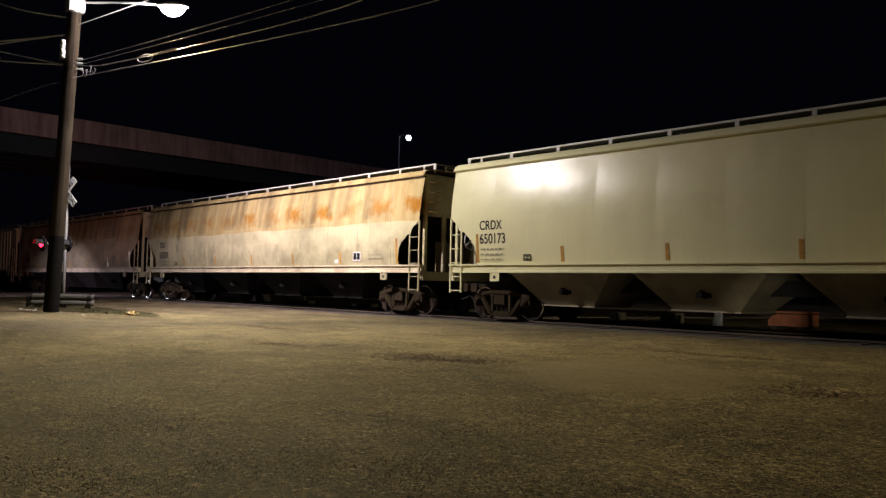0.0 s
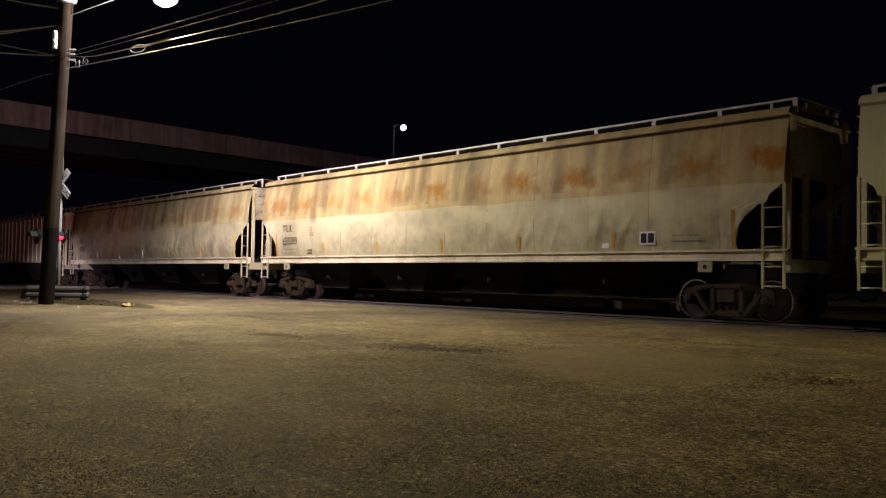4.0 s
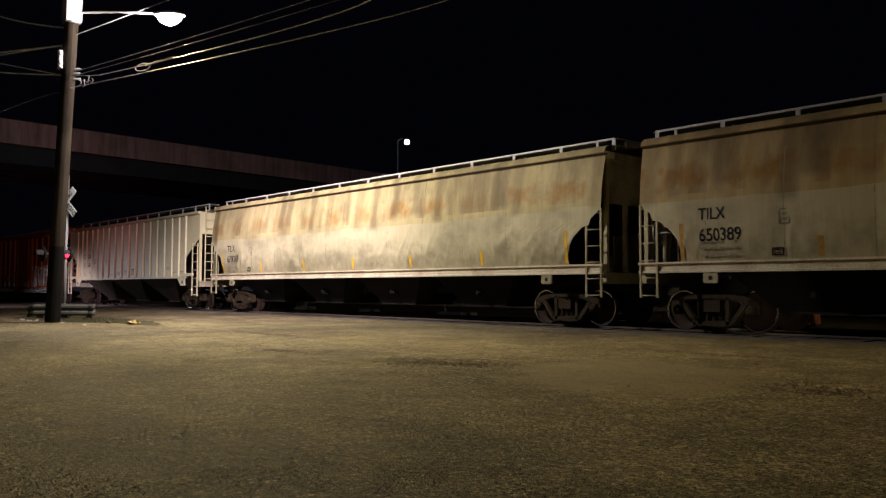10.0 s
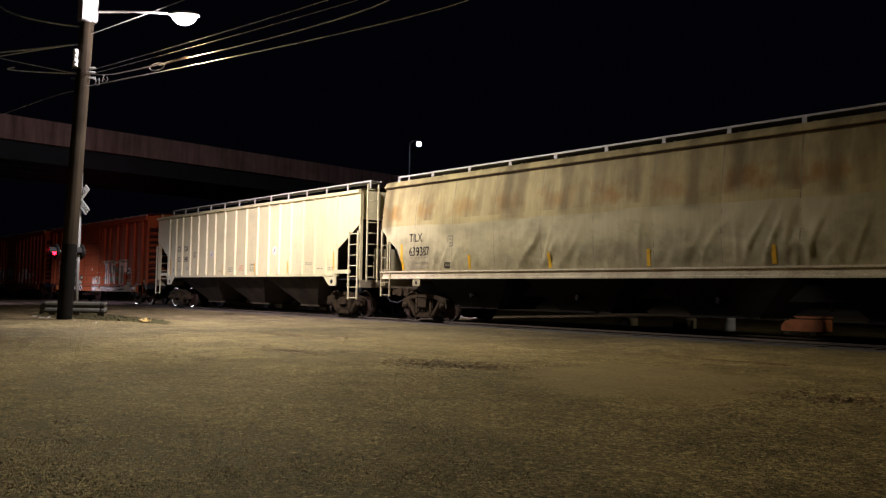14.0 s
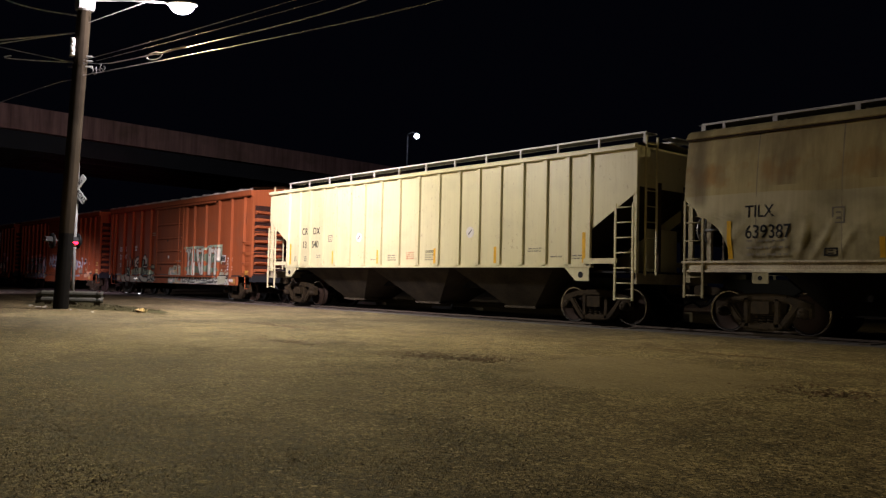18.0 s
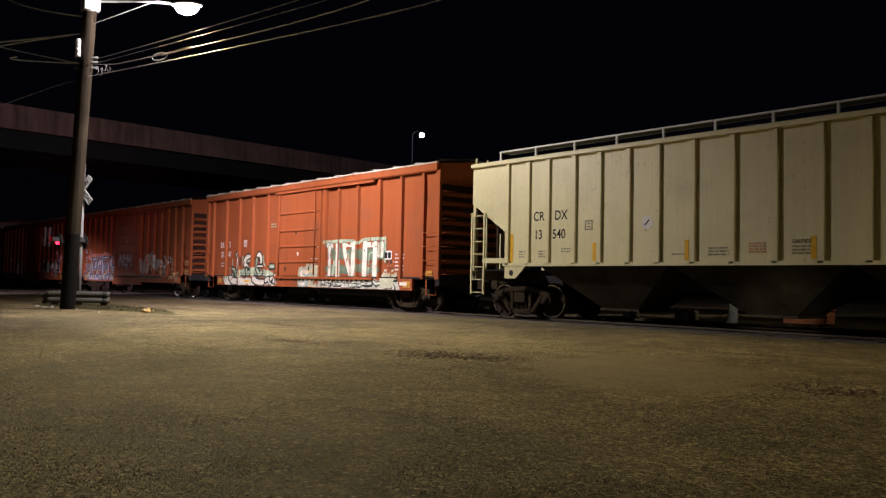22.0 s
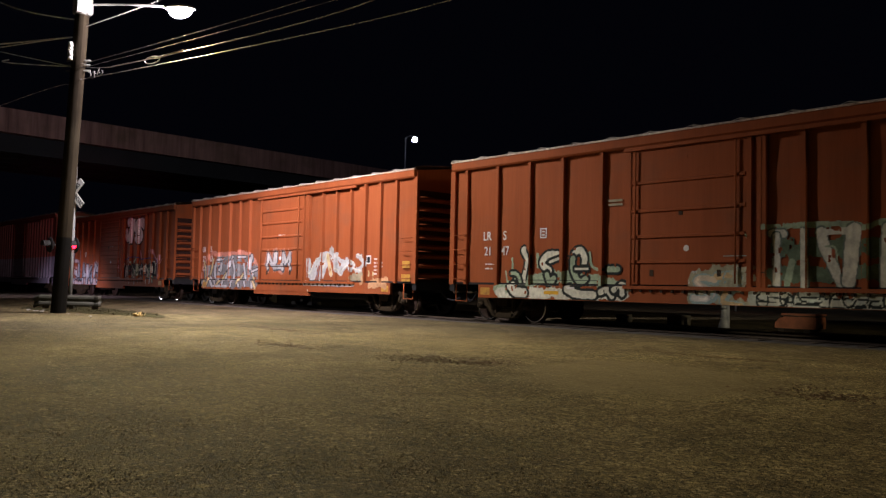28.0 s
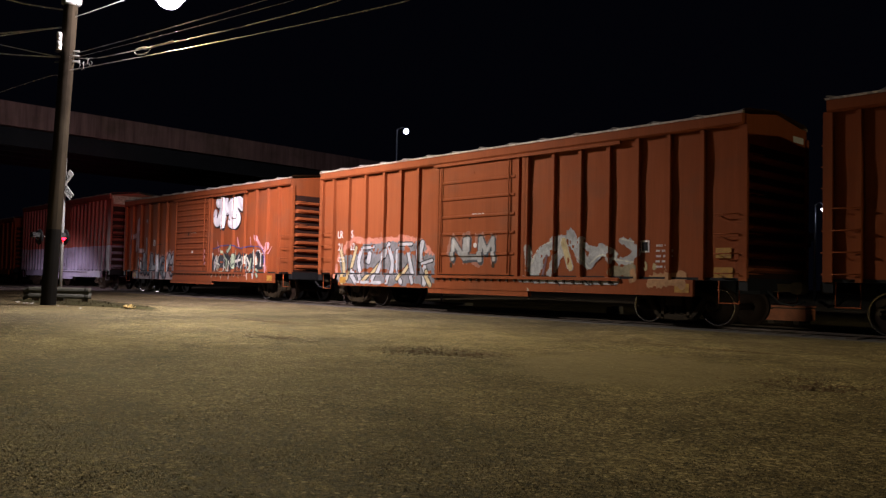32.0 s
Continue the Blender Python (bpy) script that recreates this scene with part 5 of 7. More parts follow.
def boxcar(label, right, left, paint, eave=4.52, door=(6.26, 9.33), ribs_l=(1.81, 3.0, 4.22, 5.48), ribs_r=(0.97, 2.11, 3.34, 4.46, 5.57), door_bars=4, name="boxcar", deep=True, bars=None):
    c, H = (right + left) / 2, (right - left) / 2
    car = car_root(name, label, "boxcar", c, "freight train cars")
    d0, d1 = -H + door[0], -H + door[1]
    bars = bars or [1.06 + (eave - 1.32) * k / (door_bars + 1) for k in range(1, door_bars + 1)]
    for s in (-1, 1):
        y = s * 1.34
        sheet = Mesh()
        zz = [1.0 + (eave - 1.0) * k / 18 for k in range(19)]
        rows = []
        for k in range(141):
            x = -H + 2 * H * k / 140
            rows.append([(x, y - s * 0.022 * abs(noise.noise((x * 1.3, z * 0.9, H + s))) * 2, z) for z in zz])
        sheet.grid(rows, flip=s > 0)
        part("side_sheet", sheet, paint, car)
        o = [(-0.065, 0.0), (-0.05, 0.10), (0.05, 0.10), (0.065, 0.0)]
        xs = [-H + r for r in ribs_l] + [d1 + r for r in ribs_r]
        for x in xs:
            lo = [(x + a, y + s * b, 1.0) for a, b in o]
            hi = [(x + a, y + s * b, eave - 0.22) for a, b in o]
            part("rib", Mesh().grid([lo, hi], smooth=False, flip=s > 0).quad(*lo).quad(*hi), paint, car)
        part("top_chord", Mesh().along([(s * 1.38, eave - 0.24), (s * 1.46, eave - 0.24), (s * 1.50, eave - 0.2), (s * 1.50, eave), (s * 1.38, eave)][::s], -H, H), paint, car)
        part("side_sill", Mesh().box(-H + 1.15, H - 1.15, min(y, y + s * 0.10), max(y, y + s * 0.10), 0.64, 1.0), paint, car)
        for e in (-1, 1):
            part("corner_post", Mesh().box(e * H - 0.09 - (e > 0) * 0.0, e * H + 0.09 - 0.0, min(y, y + s * 0.10), max(y, y + s * 0.10), 1.0, eave - 0.22), paint, car)
            # grab irons low on each corner
            for k in range(4):
                z = 1.15 + k * 0.42
                xa, xb = e * (H - 0.1), e * (H - 0.62)
                m = Mesh().tube([(xa, y + s * 0.03, z), (xa, y + s * 0.15, z), (xb, y + s * 0.15, z), (xb, y + s * 0.03, z)], 0.014, 6)
                part("grab_iron", m, paint, car)
            m = Mesh().tube([(e * (H - 0.12), y, 1.0), (e * (H - 0.12), y, 0.52), (e * (H - 0.58), y, 0.52), (e * (H - 0.58), y, 1.0)], 0.02, 6)
            part("stirrup_step", m, paint, car)
        # sliding door with bars, rods and tracks
        dm = Mesh().box(d0 + 0.05, d1 - 0.05, min(y + s * 0.02, y + s * 0.09), max(y + s * 0.02, y + s * 0.09), 1.06, eave - 0.24)
        dr = part("door", dm, paint, car, "sliding plug door with bars")
        for z in bars:
            part("door_bar", Mesh().along([(y + s * 0.09, z - 0.05), (y + s * 0.13, z - 0.025), (y + s * 0.13, z + 0.025), (y + s * 0.09, z + 0.05)][::s], d0 + 0.1, d1 - 0.1), paint, dr)
        for x in (d0 + 0.02, d1 - 0.02, d1 + 0.2):
            part("door_post", Mesh().box(x - 0.05, x + 0.05, min(y, y + s * 0.11), max(y, y + s * 0.11), 1.0, eave - 0.24), paint, car)
        for x in (d0 + 0.22, d1 - 0.3):
            part("lock_rod", Mesh().rod((x, y + s * 0.15, 1.1), (x, y + s * 0.15, eave - 0.35), 0.022, 8), paint, dr)
        for x, z, w, h in ((d0 - 0.02, 2.9, 0.12, 0.16), (d0 - 0.02, 1.9, 0.12, 0.10), (d0 + 1.35, 2.62, 0.1, 0.12), (d0 + 0.6, 1.25, 0.1, 0.15), (d0 + 2.3, 1.25, 0.1, 0.15), (d0 + 1.5, 3.9, 0.06, 0.08)):
            part("latch", Mesh().box(x, x + w, min(y + s * 0.09, y + s * 0.10), max(y + s * 0.09, y + s * 0.10), z, z + h, 0.015), SHADE_TRIM if w == 0.1 else paint, dr)
        k = 0
        while d0 + 0.1 + k * 0.28 < min(H - 1.2, d1 + 3.2):
            x = d0 + 0.1 + k * 0.28
            part("track_bracket", Mesh().box(x - 0.03, x + 0.03, min(y + s * 0.10, y + s * 0.15), max(y + s * 0.10, y + s * 0.15), 0.88, 0.94, 0.01), SHADE_TRIM, car)
            k += 1
        for z in (0.98, eave - 0.30):
            part("door_track", Mesh().box(d0 - 0.1, min(H - 1.0, d1 + 3.3), min(y + s * 0.10, y + s * 0.17), max(y + s * 0.10, y + s * 0.17), z - 0.03, z + 0.05), paint, car)
    # roof panels, low peak, seam ribs
    nseg = 14
    rows = []
    for i in range(nseg * 4 + 1):
        x = -H - 0.03 + (2 * H + 0.06) * i / (nseg * 4)
        k = 0.065 if i % 4 == 0 else 0.0
        rows.append([(x, yy, z + k) for yy, z in [(-1.50, eave + 0.005), (-1.4, eave + 0.05), (0, eave + 0.19), (1.4, eave + 0.05), (1.50, eave + 0.005)]])
    part("roof", Mesh().grid(rows, smooth=False, flip=True), ROOF, car, "pale worn sheet roof")
    for s in (-1, 1):
        part("roof_edge", Mesh().along([(s * 1.44, eave), (s * 1.525, eave - 0.005), (s * 1.525, eave + 0.035), (s * 1.44, eave + 0.06)][::s], -H - 0.02, H + 0.02), ROOF_EDGE, car, "chipped pale roof edge")
    for s in (-1, 1):
        e = s * H
        split = eave - 0.62
        # wall below the head is painted dark for the next car's shade
        part("end_wall", Mesh().box(e - 0.03, e + 0.03, -1.36, 1.36, 1.05, split), END_SHADE, car, "steel end wall with shade in its dark colour")
        part("end_head", Mesh().box(e - 0.035, e + 0.035, -1.38, 1.38, split, eave), paint, car)
        n = 9
        for k in range(n):
            z = 1.25 + k * (split - 1.25) / n
            q = e + s * 0.03
            m = Mesh()
            rows = []
            for yy, d in ((-1.30, 0.0), (-1.2, 0.10), (0, 0.12), (1.2, 0.10), (1.30, 0.0)):
                rows.append([(q, yy, z - 0.07), (q + s * d, yy, z - 0.02), (q + s * d, yy, z + 0.03), (q, yy, z + 0.08)])
            m.grid(rows, smooth=False, flip=s < 0)
            part("end_rib", m, paint, car)
        part("gable", Mesh().along([(-1.42, eave - 0.02), (1.42, eave - 0.02), (0, eave + 0.17)], e - 0.02, e + 0.02), paint, car)
        for k in range(7):
            z = 1.15 + k * 0.42
            part("end_rung", Mesh().tube([(e, -1.32, z), (e + s * 0.16, -1.32, z), (e + s * 0.16, -0.86, z), (e, -0.86, z)], 0.014, 6), paint, car)
        part("end_sill", Mesh().box(e - 0.1, e + 0.1, -1.4, 1.4, 0.8, 1.06), BLACK, car)
        coupler(car, e, s)
        truck(car, s * (H - 1.8), 0.42)
    part("end_placard", Mesh().box(H + 0.036, H + 0.045, 0.75, 1.25, eave - 0.34, eave - 0.20), SIGN, car, "white placard on the end wall")
    if deep:
        part("door_sill", Mesh().box(d0 - 0.35, d1 + 0.4, -1.42, -1.30, 0.50, 0.64), paint, car, "deep sill plate under the door")
    part("underframe", Mesh().box(-H + 0.2, H - 0.2, -0.3, 0.3, 0.72, 1.0).box(-1.2, 0.2, -1.1, -0.6, 0.66, 0.95, 0.05), BLACK, car)
    part("floor", Mesh().box(-H + 0.02, H - 0.02, -1.36, 1.36, 1.0, 1.06), BLACK, car)
    def skin(x, z):
        """How far the side's surface stands out from its sheet at x, z."""
        if z < 1.0:
            return 0.10
        if d0 + 0.05 < x < d1 - 0.05:
            if min(abs(z - q) for q in bars) < 0.055:
                return 0.135
            return 0.09
        best = 0.0
        for q in [-H + r for r in ribs_l] + [d1 + r for r in ribs_r]:
            k = abs(x - q)
            if k < 0.065:
                best = max(best, 0.10 if k < 0.05 else 0.10 * (0.065 - k) / 0.015)
        return best
    return car, H, skin


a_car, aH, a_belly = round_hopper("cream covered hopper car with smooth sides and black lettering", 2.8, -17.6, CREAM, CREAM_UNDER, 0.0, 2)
b_car, bH, b_belly = round_hopper("rust-stained grey covered hopper car with dented sides", -18.9, -39.3, RUSTY_GREY, GRIME_SHADE, 0.055, 7)
c_car, cH, c_belly = round_hopper("grimy dented grey covered hopper car with dark streaks", -40.3, -60.7, GRIMY_GREY, GRIME_SHADE, 0.088, 13)
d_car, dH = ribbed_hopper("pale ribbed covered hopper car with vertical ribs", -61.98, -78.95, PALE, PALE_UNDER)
e_car, eH, e_skin = boxcar("orange-red boxcar with vertical ribs and grey graffiti", -80.6, -96.35, RED, door=(6.2, 9.25), ribs_l=(0.57, 1.81, 3.0, 4.14, 5.38), ribs_r=(0.29, 1.12, 2.28, 3.54, 4.69, 5.8), deep=False, bars=(1.58, 2.16, 2.76, 3.42))
f_car, fH, f_skin = boxcar("orange-red boxcar with sliding door and silver graffiti", -98.09, -113.82, RED, door=(6.12, 9.35), ribs_l=(0.71, 1.6, 2.55, 3.52, 4.37, 5.21), ribs_r=(0.29, 1.19, 2.06, 2.92, 3.74, 4.58, 5.42), bars=(1.63, 2.21, 2.70, 3.22, 3.70))
g_car, gH, g_skin = boxcar("faded red boxcar with corrugated door and white graffiti", -115.78, -131.6, RED_OLD, door=(5.93, 9.24), ribs_l=(0.9, 1.9, 2.9, 3.9, 4.9), ribs_r=(1.13, 2.1, 3.04, 3.94, 4.81, 5.64), door_bars=12)
h_car, hH, h_skin = boxcar("tall dark red boxcar with pale lower sides", -133.7, -149.4, RED_TALL, eave=5.05, ribs_l=(0.6, 1.2, 1.8, 2.4, 3.0, 3.6, 4.2, 4.8, 5.4), ribs_r=(0.6, 1.2, 1.8, 2.4, 3.0, 3.6, 4.2, 4.8, 5.4))
part("end_band", Mesh().box(hH + 0.05, hH + 0.07, -1.4, 1.4, 4.55, 5.0), ROOF_EDGE, h_car, "pale band across the end")
i_car, iH, i_skin = boxcar("dark red boxcar behind a tall boxcar", -151.4, -167.1, RED_OLD)

# ---- lettering ----


def on_belly(car, H, left, belly, x, z, text, size, material=INK, label="black stencilled lettering"):
    return letters(text, size, x - left - H, z, 0, material, car, label=label, surface=belly)


def small_print(car, x, z, y, w, rows, material, h=0.05, name="stencil_line", gap=0.12):
    """Lines of print too small to read: plain bars, a letter wide."""
    for k in range(rows):
        m = Mesh()
        u, left_in_word = 0.0, random.randint(2, 6)
        while u < w - 0.03:
            m.box(u, u + h * 0.5, -0.003, 0.0, 0, h)
            left_in_word -= 1
            u += h * 0.72
            if left_in_word == 0:
                u += h * 0.9
                left_in_word = random.randint(2, 6)
        tagged(part(name, m, FADED_INK if material is INK else material, car, at=pose(x, y, z - k * gap)), "faint line of small print", kind="stuff")


def plate(car, x, z, y, w, h, material, name="plate", label="", frame_only=False):
    if not frame_only:
        return part(name, Mesh().box(0, w, -0.006, 0.0, 0, h), material, car, label, pose(x, y, z))
    m = Mesh()
    for a, b, c, d in ((0, w, 0, 0.03), (0, w, h - 0.03, h), (0, 0.03, 0.03, h - 0.03), (w - 0.03, w, 0.03, h - 0.03)):
        m.box(a, b, -0.004, 0.0, c, d)
    m.box(w * 0.3, w * 0.7, -0.004, 0, h * 0.25, h * 0.4).box(w * 0.3, w * 0.7, -0.004, 0, h * 0.6, h * 0.72)
    return part(name, m, material, car, label, pose(x, y, z))


def hopper_marks(car, H, left, belly, x, top, number):
    on_belly(car, H, left, belly, x, top[0], top[1], 0.26)
    on_belly(car, H, left, belly, x, number[0], number[1], 0.28)
    y = -belly(x - left - H + 0.5, 1.85) - 0.03
    small_print(car, x - left - H + 0.05, 1.90, y, 0.9, 3, INK, 0.045, gap=0.14)
    plate(car, x - left - H + 1.62, 1.60, -belly(x - left - H + 1.7, 1.65) - 0.02, 0.26, 0.16, INK, "data_plate", "black framed data plate", frame_only=True)
    if number[1] == "650173":
        return
    plate(car, x - left - H + 1.78, 2.22, -belly(x - left - H + 1.9, 2.3) - 0.012, 0.24, 0.32, FADED_INK, "stencil_box", frame_only=True)


hopper_marks(a_car, aH, -17.6, a_belly, -16.37, (2.46, "CRDX"), (2.08, "650173"))
hopper_marks(b_car, bH, -39.3, b_belly, -37.75, (2.41, "TILX"), (1.95, "650389"))
hopper_marks(c_car, cH, -60.7, c_belly, -59.22, (2.41, "TILX"), (1.98, "639387"))
# placards at the right end of the rust-stained car
yb = -b_belly(bH - 3.1, 1.8) - 0.012
plate(b_car, bH - 3.45, 1.66, yb, 0.42, 0.30, CHALK, "placard", "white placard with black panels")
plate(b_car, bH - 3.41, 1.70, yb - 0.007, 0.15, 0.22, INK, "placard_panel")
plate(b_car, bH - 3.22, 1.70, yb - 0.007, 0.15, 0.22, INK, "placard_panel")
plate(b_car, bH - 4.5, 1.60, yb, 0.2, 0.12, CHALK, "placard", "small white placard")
small_print(b_car, bH - 2.6, 1.95, yb, 0.8, 3, INK, 0.035)
# ribbed hopper: letters on two panels, discs, boxes
dx, dy = 78.95 - dH, -1.523
letters("CR", 0.25, -76.60 + dx, 2.57, dy, INK, d_car, label="black stencilled lettering")
letters("DX", 0.25, -75.86 + dx, 2.57, dy, INK, d_car, label="black stencilled lettering")
letters("13", 0.25, -76.56 + dx, 2.09, dy, INK, d_car, label="black stencilled lettering")
letters("540", 0.25, -75.93 + dx, 2.09, dy, INK, d_car, label="black stencilled lettering")
plate(d_car, -74.86 + dx, 2.27, dy, 0.24, 0.24, FADED_INK, "stencil_box", frame_only=True)
for x in (-73.06, -67.66):
    disc = part("round_decal", Mesh().rod((0, 0, 0), (0, -0.006, 0), 0.16, 24), CHALK, d_car, "white round decal", pose(x + dx + 0.03, dy, 2.38))
    part("decal_bar", Mesh().box(-0.09, 0.09, -0.010, -0.006, -0.015, 0.015), INK, disc, at=pose(0, 0, 0, 0, -45, 0))
for x, z, w, n in ((-77.1, 1.75, 0.3, 3), (-76.4, 1.75, 0.42, 3), (-75.62, 1.8, 0.42, 2), (-72.35, 1.62, 0.6, 1), (-71.45, 1.74, 0.55, 3), (-69.58, 1.74, 0.45, 3), (-65.38, 1.86, 0.5, 2), (-64.6, 1.64, 0.4, 1), (-63.88, 1.66, 0.4, 2)):
    small_print(d_car, x + dx, z, dy, w, n, INK, 0.035, gap=0.07)
small_print(d_car, -70.5 + dx, 1.82, dy, 0.4, 4, ORANGE, 0.035, gap=0.06)
letters("CAUTION", 0.08, -69.58 + dx, 1.82, dy, INK, d_car, label="small black warning lettering")


def box_marks(car, H, left, skin, x, number):
    for t, dx_, z in (("LR", 0.0, 2.24), ("S", 0.78, 2.24), (number[0], 0.05, 1.82), (number[1], 0.72, 1.82)):
        letters(t, 0.25, x - left - H + dx_, z, -1.345, CHALK, car, label="white stencilled lettering")
    small_print(car, x - left - H + 0.1, 1.55, -1.345, 0.35, 2, CHALK, 0.04)


box_marks(e_car, eH, -96.35, e_skin, -95.14, ("21", "47"))
box_marks(f_car, fH, -113.82, f_skin, -112.9, ("21", "62"))
for car, H in ((e_car, eH), (f_car, fH), (g_car, gH)):
    plate(car, -H + 3.35, 2.24, -1.345, 0.22, 0.26, CHALK, "stencil_box", frame_only=True)
    small_print(car, H - 2.15, 1.75, -1.345, 0.45, 5, CHALK, 0.05)
    plate(car, H - 2.75, 1.62, -1.345, 0.42, 0.28, CHALK, "placard", "white placard with black panels")
    plate(car, H - 2.71, 1.66, -1.353, 0.15, 0.2, INK, "placard_panel")
    plate(car, H - 2.52, 1.66, -1.353, 0.15, 0.2, INK, "placard_panel")
    for e in (-1, 1):
        plate(car, e * (H - 1.42) - 0.18, 0.72, -1.443, 0.36, 0.20, OLD_YELLOW, "yellow_patch", "faded yellow painted patch")
    small_print(car, -H + 7.6, 2.72, -1.435, 0.5, 1, CHALK, 0.05)
    part("door_disc", Mesh().rod((0, 0, 0), (0, -0.006, 0), 0.07, 16), CHALK, car, "white round decal", pose(-H + 7.75, -1.433, 1.88))

for x, z, w, h in ((fH - 0.66, 1.48, 0.36, 0.22), (fH - 0.7, 1.06, 0.44, 0.22), (eH - 0.6, 1.1, 0.3, 0.16)):
    plate(f_car if x > fH - 1 and w > 0.3 else e_car, x, z, -1.347, w, h, OLD_YELLOW, "yellow_patch", "faded yellow painted patch")

# ---- graffiti ----
plate(e_car, -eH + 3.6, 0.775, -1.445, 0.49, 0.09, YELLOW, "reflector", "yellow reflective strip")
plate(e_car, -eH + 4.35, 0.92, -1.445, 0.25, 0.05, CHALK, "paper_tag", "small white paper tag")
plate(e_car, -eH + 13.98, 0.79, -1.445, 0.36, 0.10, CHALK, "paper_tag", "small white paper tag")
for k in range(2):
    plate(e_car, -eH + 5.54, 2.95 + 0.10 * k, -1.346, 0.42, 0.055, SEAM, "paper_label", "dull pale label strip")

STROKES = {
    "I": [[(0.5, 0.0), (0.5, 1.0)]],
    "J": [[(0.15, 0.95), (0.75, 1.0), (0.65, 0.3), (0.45, 0.02), (0.1, 0.15), (0.05, 0.45)]],
    "S": [[(0.9, 0.9), (0.4, 1.0), (0.1, 0.75), (0.5, 0.52), (0.9, 0.3), (0.6, 0.02), (0.1, 0.1)]],
    "H": [[(0.15, 0.0), (0.12, 1.0)], [(0.85, 0.0), (0.88, 1.0)], [(0.15, 0.5), (0.85, 0.5)]],
    "N": [[(0.12, 0.0), (0.12, 1.0), (0.85, 0.0), (0.88, 1.0)]],
    "L": [[(0.2, 1.0), (0.15, 0.05), (0.9, 0.05)]],
    "M": [[(0.08, 0.0), (0.15, 1.0), (0.5, 0.35), (0.85, 1.0), (0.92, 0.0)]],
    "Z": [[(0.1, 0.95), (0.9, 1.0), (0.1, 0.05), (0.95, 0.0)]],
    "W": [[(0.05, 1.0), (0.25, 0.0), (0.5, 0.7), (0.75, 0.0), (0.95, 1.0)]],
    "R": [[(0.15, 0.0), (0.15, 1.0), (0.8, 0.9), (0.75, 0.55), (0.2, 0.5), (0.9, 0.0)]],
}
SPRAY = Nodes("spray_paint")
att = SPRAY.t.nodes.new("ShaderNodeVertexColor")
att.layer_name = "paint"
grain = SPRAY.noise(SPRAY.coords(), 30, 3)
SPRAY = SPRAY.done(SPRAY.mix(0.25, att.outputs["Color"], SPRAY.ramp(grain, (0.3, 0.2), (0.7, 0.8)), "OVERLAY"), 0.8, 0.0, 0.1)


LAYERS = {}


def graffiti(car, H, left, skin, x0, x1, z0, z1, word, fill, outline, halo, fat=0.10, line=0.045, glow_w=0.10, name="graffiti", label="", lean=0.0, seed=1, base=None, fade=0.0, wild=1.0):
    """Sprayed letters that lie on the sheet, its ribs and its sill. fill, outline and halo are pigments."""
    step = 0.02
    gx0, gx1, gz0, gz1 = x0 - 0.35, x1 + 0.35, max(0.65, z0 - 0.25), z1 + 0.4
    nx, nz = int((gx1 - gx0) / step), int((gz1 - gz0) / step)
    X, Z = np.meshgrid(np.linspace(gx0, gx1, nx), np.linspace(gz0, gz1, nz), indexing="ij")
    rnd = random.Random(seed)

    def rounded(pts):
        """Cut the corners of a stroke twice, so that it runs in curves."""
        for _ in range(2):
            out = [pts[0]]
            for (ax, az), (bx, bz) in zip(pts, pts[1:]):
                out += [(ax * 0.75 + bx * 0.25, az * 0.75 + bz * 0.25), (ax * 0.25 + bx * 0.75, az * 0.25 + bz * 0.75)]
            pts = out + [pts[-1]]
        return pts

    def reach(segs):
        """The distance of every point from the strokes, and which letter is nearest."""
        D = np.full(X.shape, 9.0)
        who = np.zeros(X.shape, int)
        for (ax, az), (bx, bz), i, k in segs:
            vx, vz = bx - ax, bz - az
            u = np.clip(((X - ax) * vx + (Z - az) * vz) / (vx * vx + vz * vz + 1e-9), 0, 1)
            d = np.hypot(X - ax - u * vx, Z - az - u * vz) * k
            who = np.where(d < D, i, who)
            D = np.minimum(D, d)
        return D, who
    segs, curls = [], []
    n = len(word)
    for i, ch in enumerate(word):
        w = (x1 - x0) / n
        a, b = x0 + i * w - 0.02, x0 + (i + 1) * w + 0.06
        up, dn, tilt = wild * rnd.uniform(-0.2, 0.12), wild * rnd.uniform(-0.1, 0.1), wild * rnd.uniform(-0.12, 0.12)
        for line_pts in STROKES.get(ch, ()):
            pts = [(a + (b - a) * (u + wild * rnd.uniform(-0.06, 0.06)) + (lean + tilt) * v, z0 + dn + (z1 + up - z0 - dn) * (v + wild * rnd.uniform(-0.05, 0.05))) for u, v in line_pts]
            pts = rounded(pts) if wild > 0.3 else pts
            k0, k1 = rnd.uniform(0.75, 1.0), rnd.uniform(0.9, 1.35)
            segs += [(p, q, i, k0 + (k1 - k0) * m / len(pts)) for m, (p, q) in enumerate(zip(pts, pts[1:]))]
        # thin flourishes inside and round the letter
        for _ in range(3 if wild > 0.3 else 0):
            cx, cz, r = rnd.uniform(a, b), rnd.uniform(z0, z1), rnd.uniform(0.06, 0.2)
            w0, w1 = rnd.uniform(0, 6.28), rnd.uniform(1.0, 3.5)
            arc = [(cx + r * math.cos(w0 + w1 * t / 5), cz + 1.4 * r * math.sin(w0 + w1 * t / 5)) for t in range(6)]
            curls += [(p, q, i, 1.0) for p, q in zip(arc, arc[1:])]
    D, who = reach(segs)
    C, _ = reach(curls)
    col = np.zeros(X.shape + (4,))
    col[..., 3] = 1
    on = np.zeros(X.shape, bool)
    h = (Z - z0) / (z1 - z0)
    def cloud(kx, kz, k):
        return np.array([[noise.noise((x * kx, z * kz, k)) for z in Z[0]] for x in X[:, 0]])
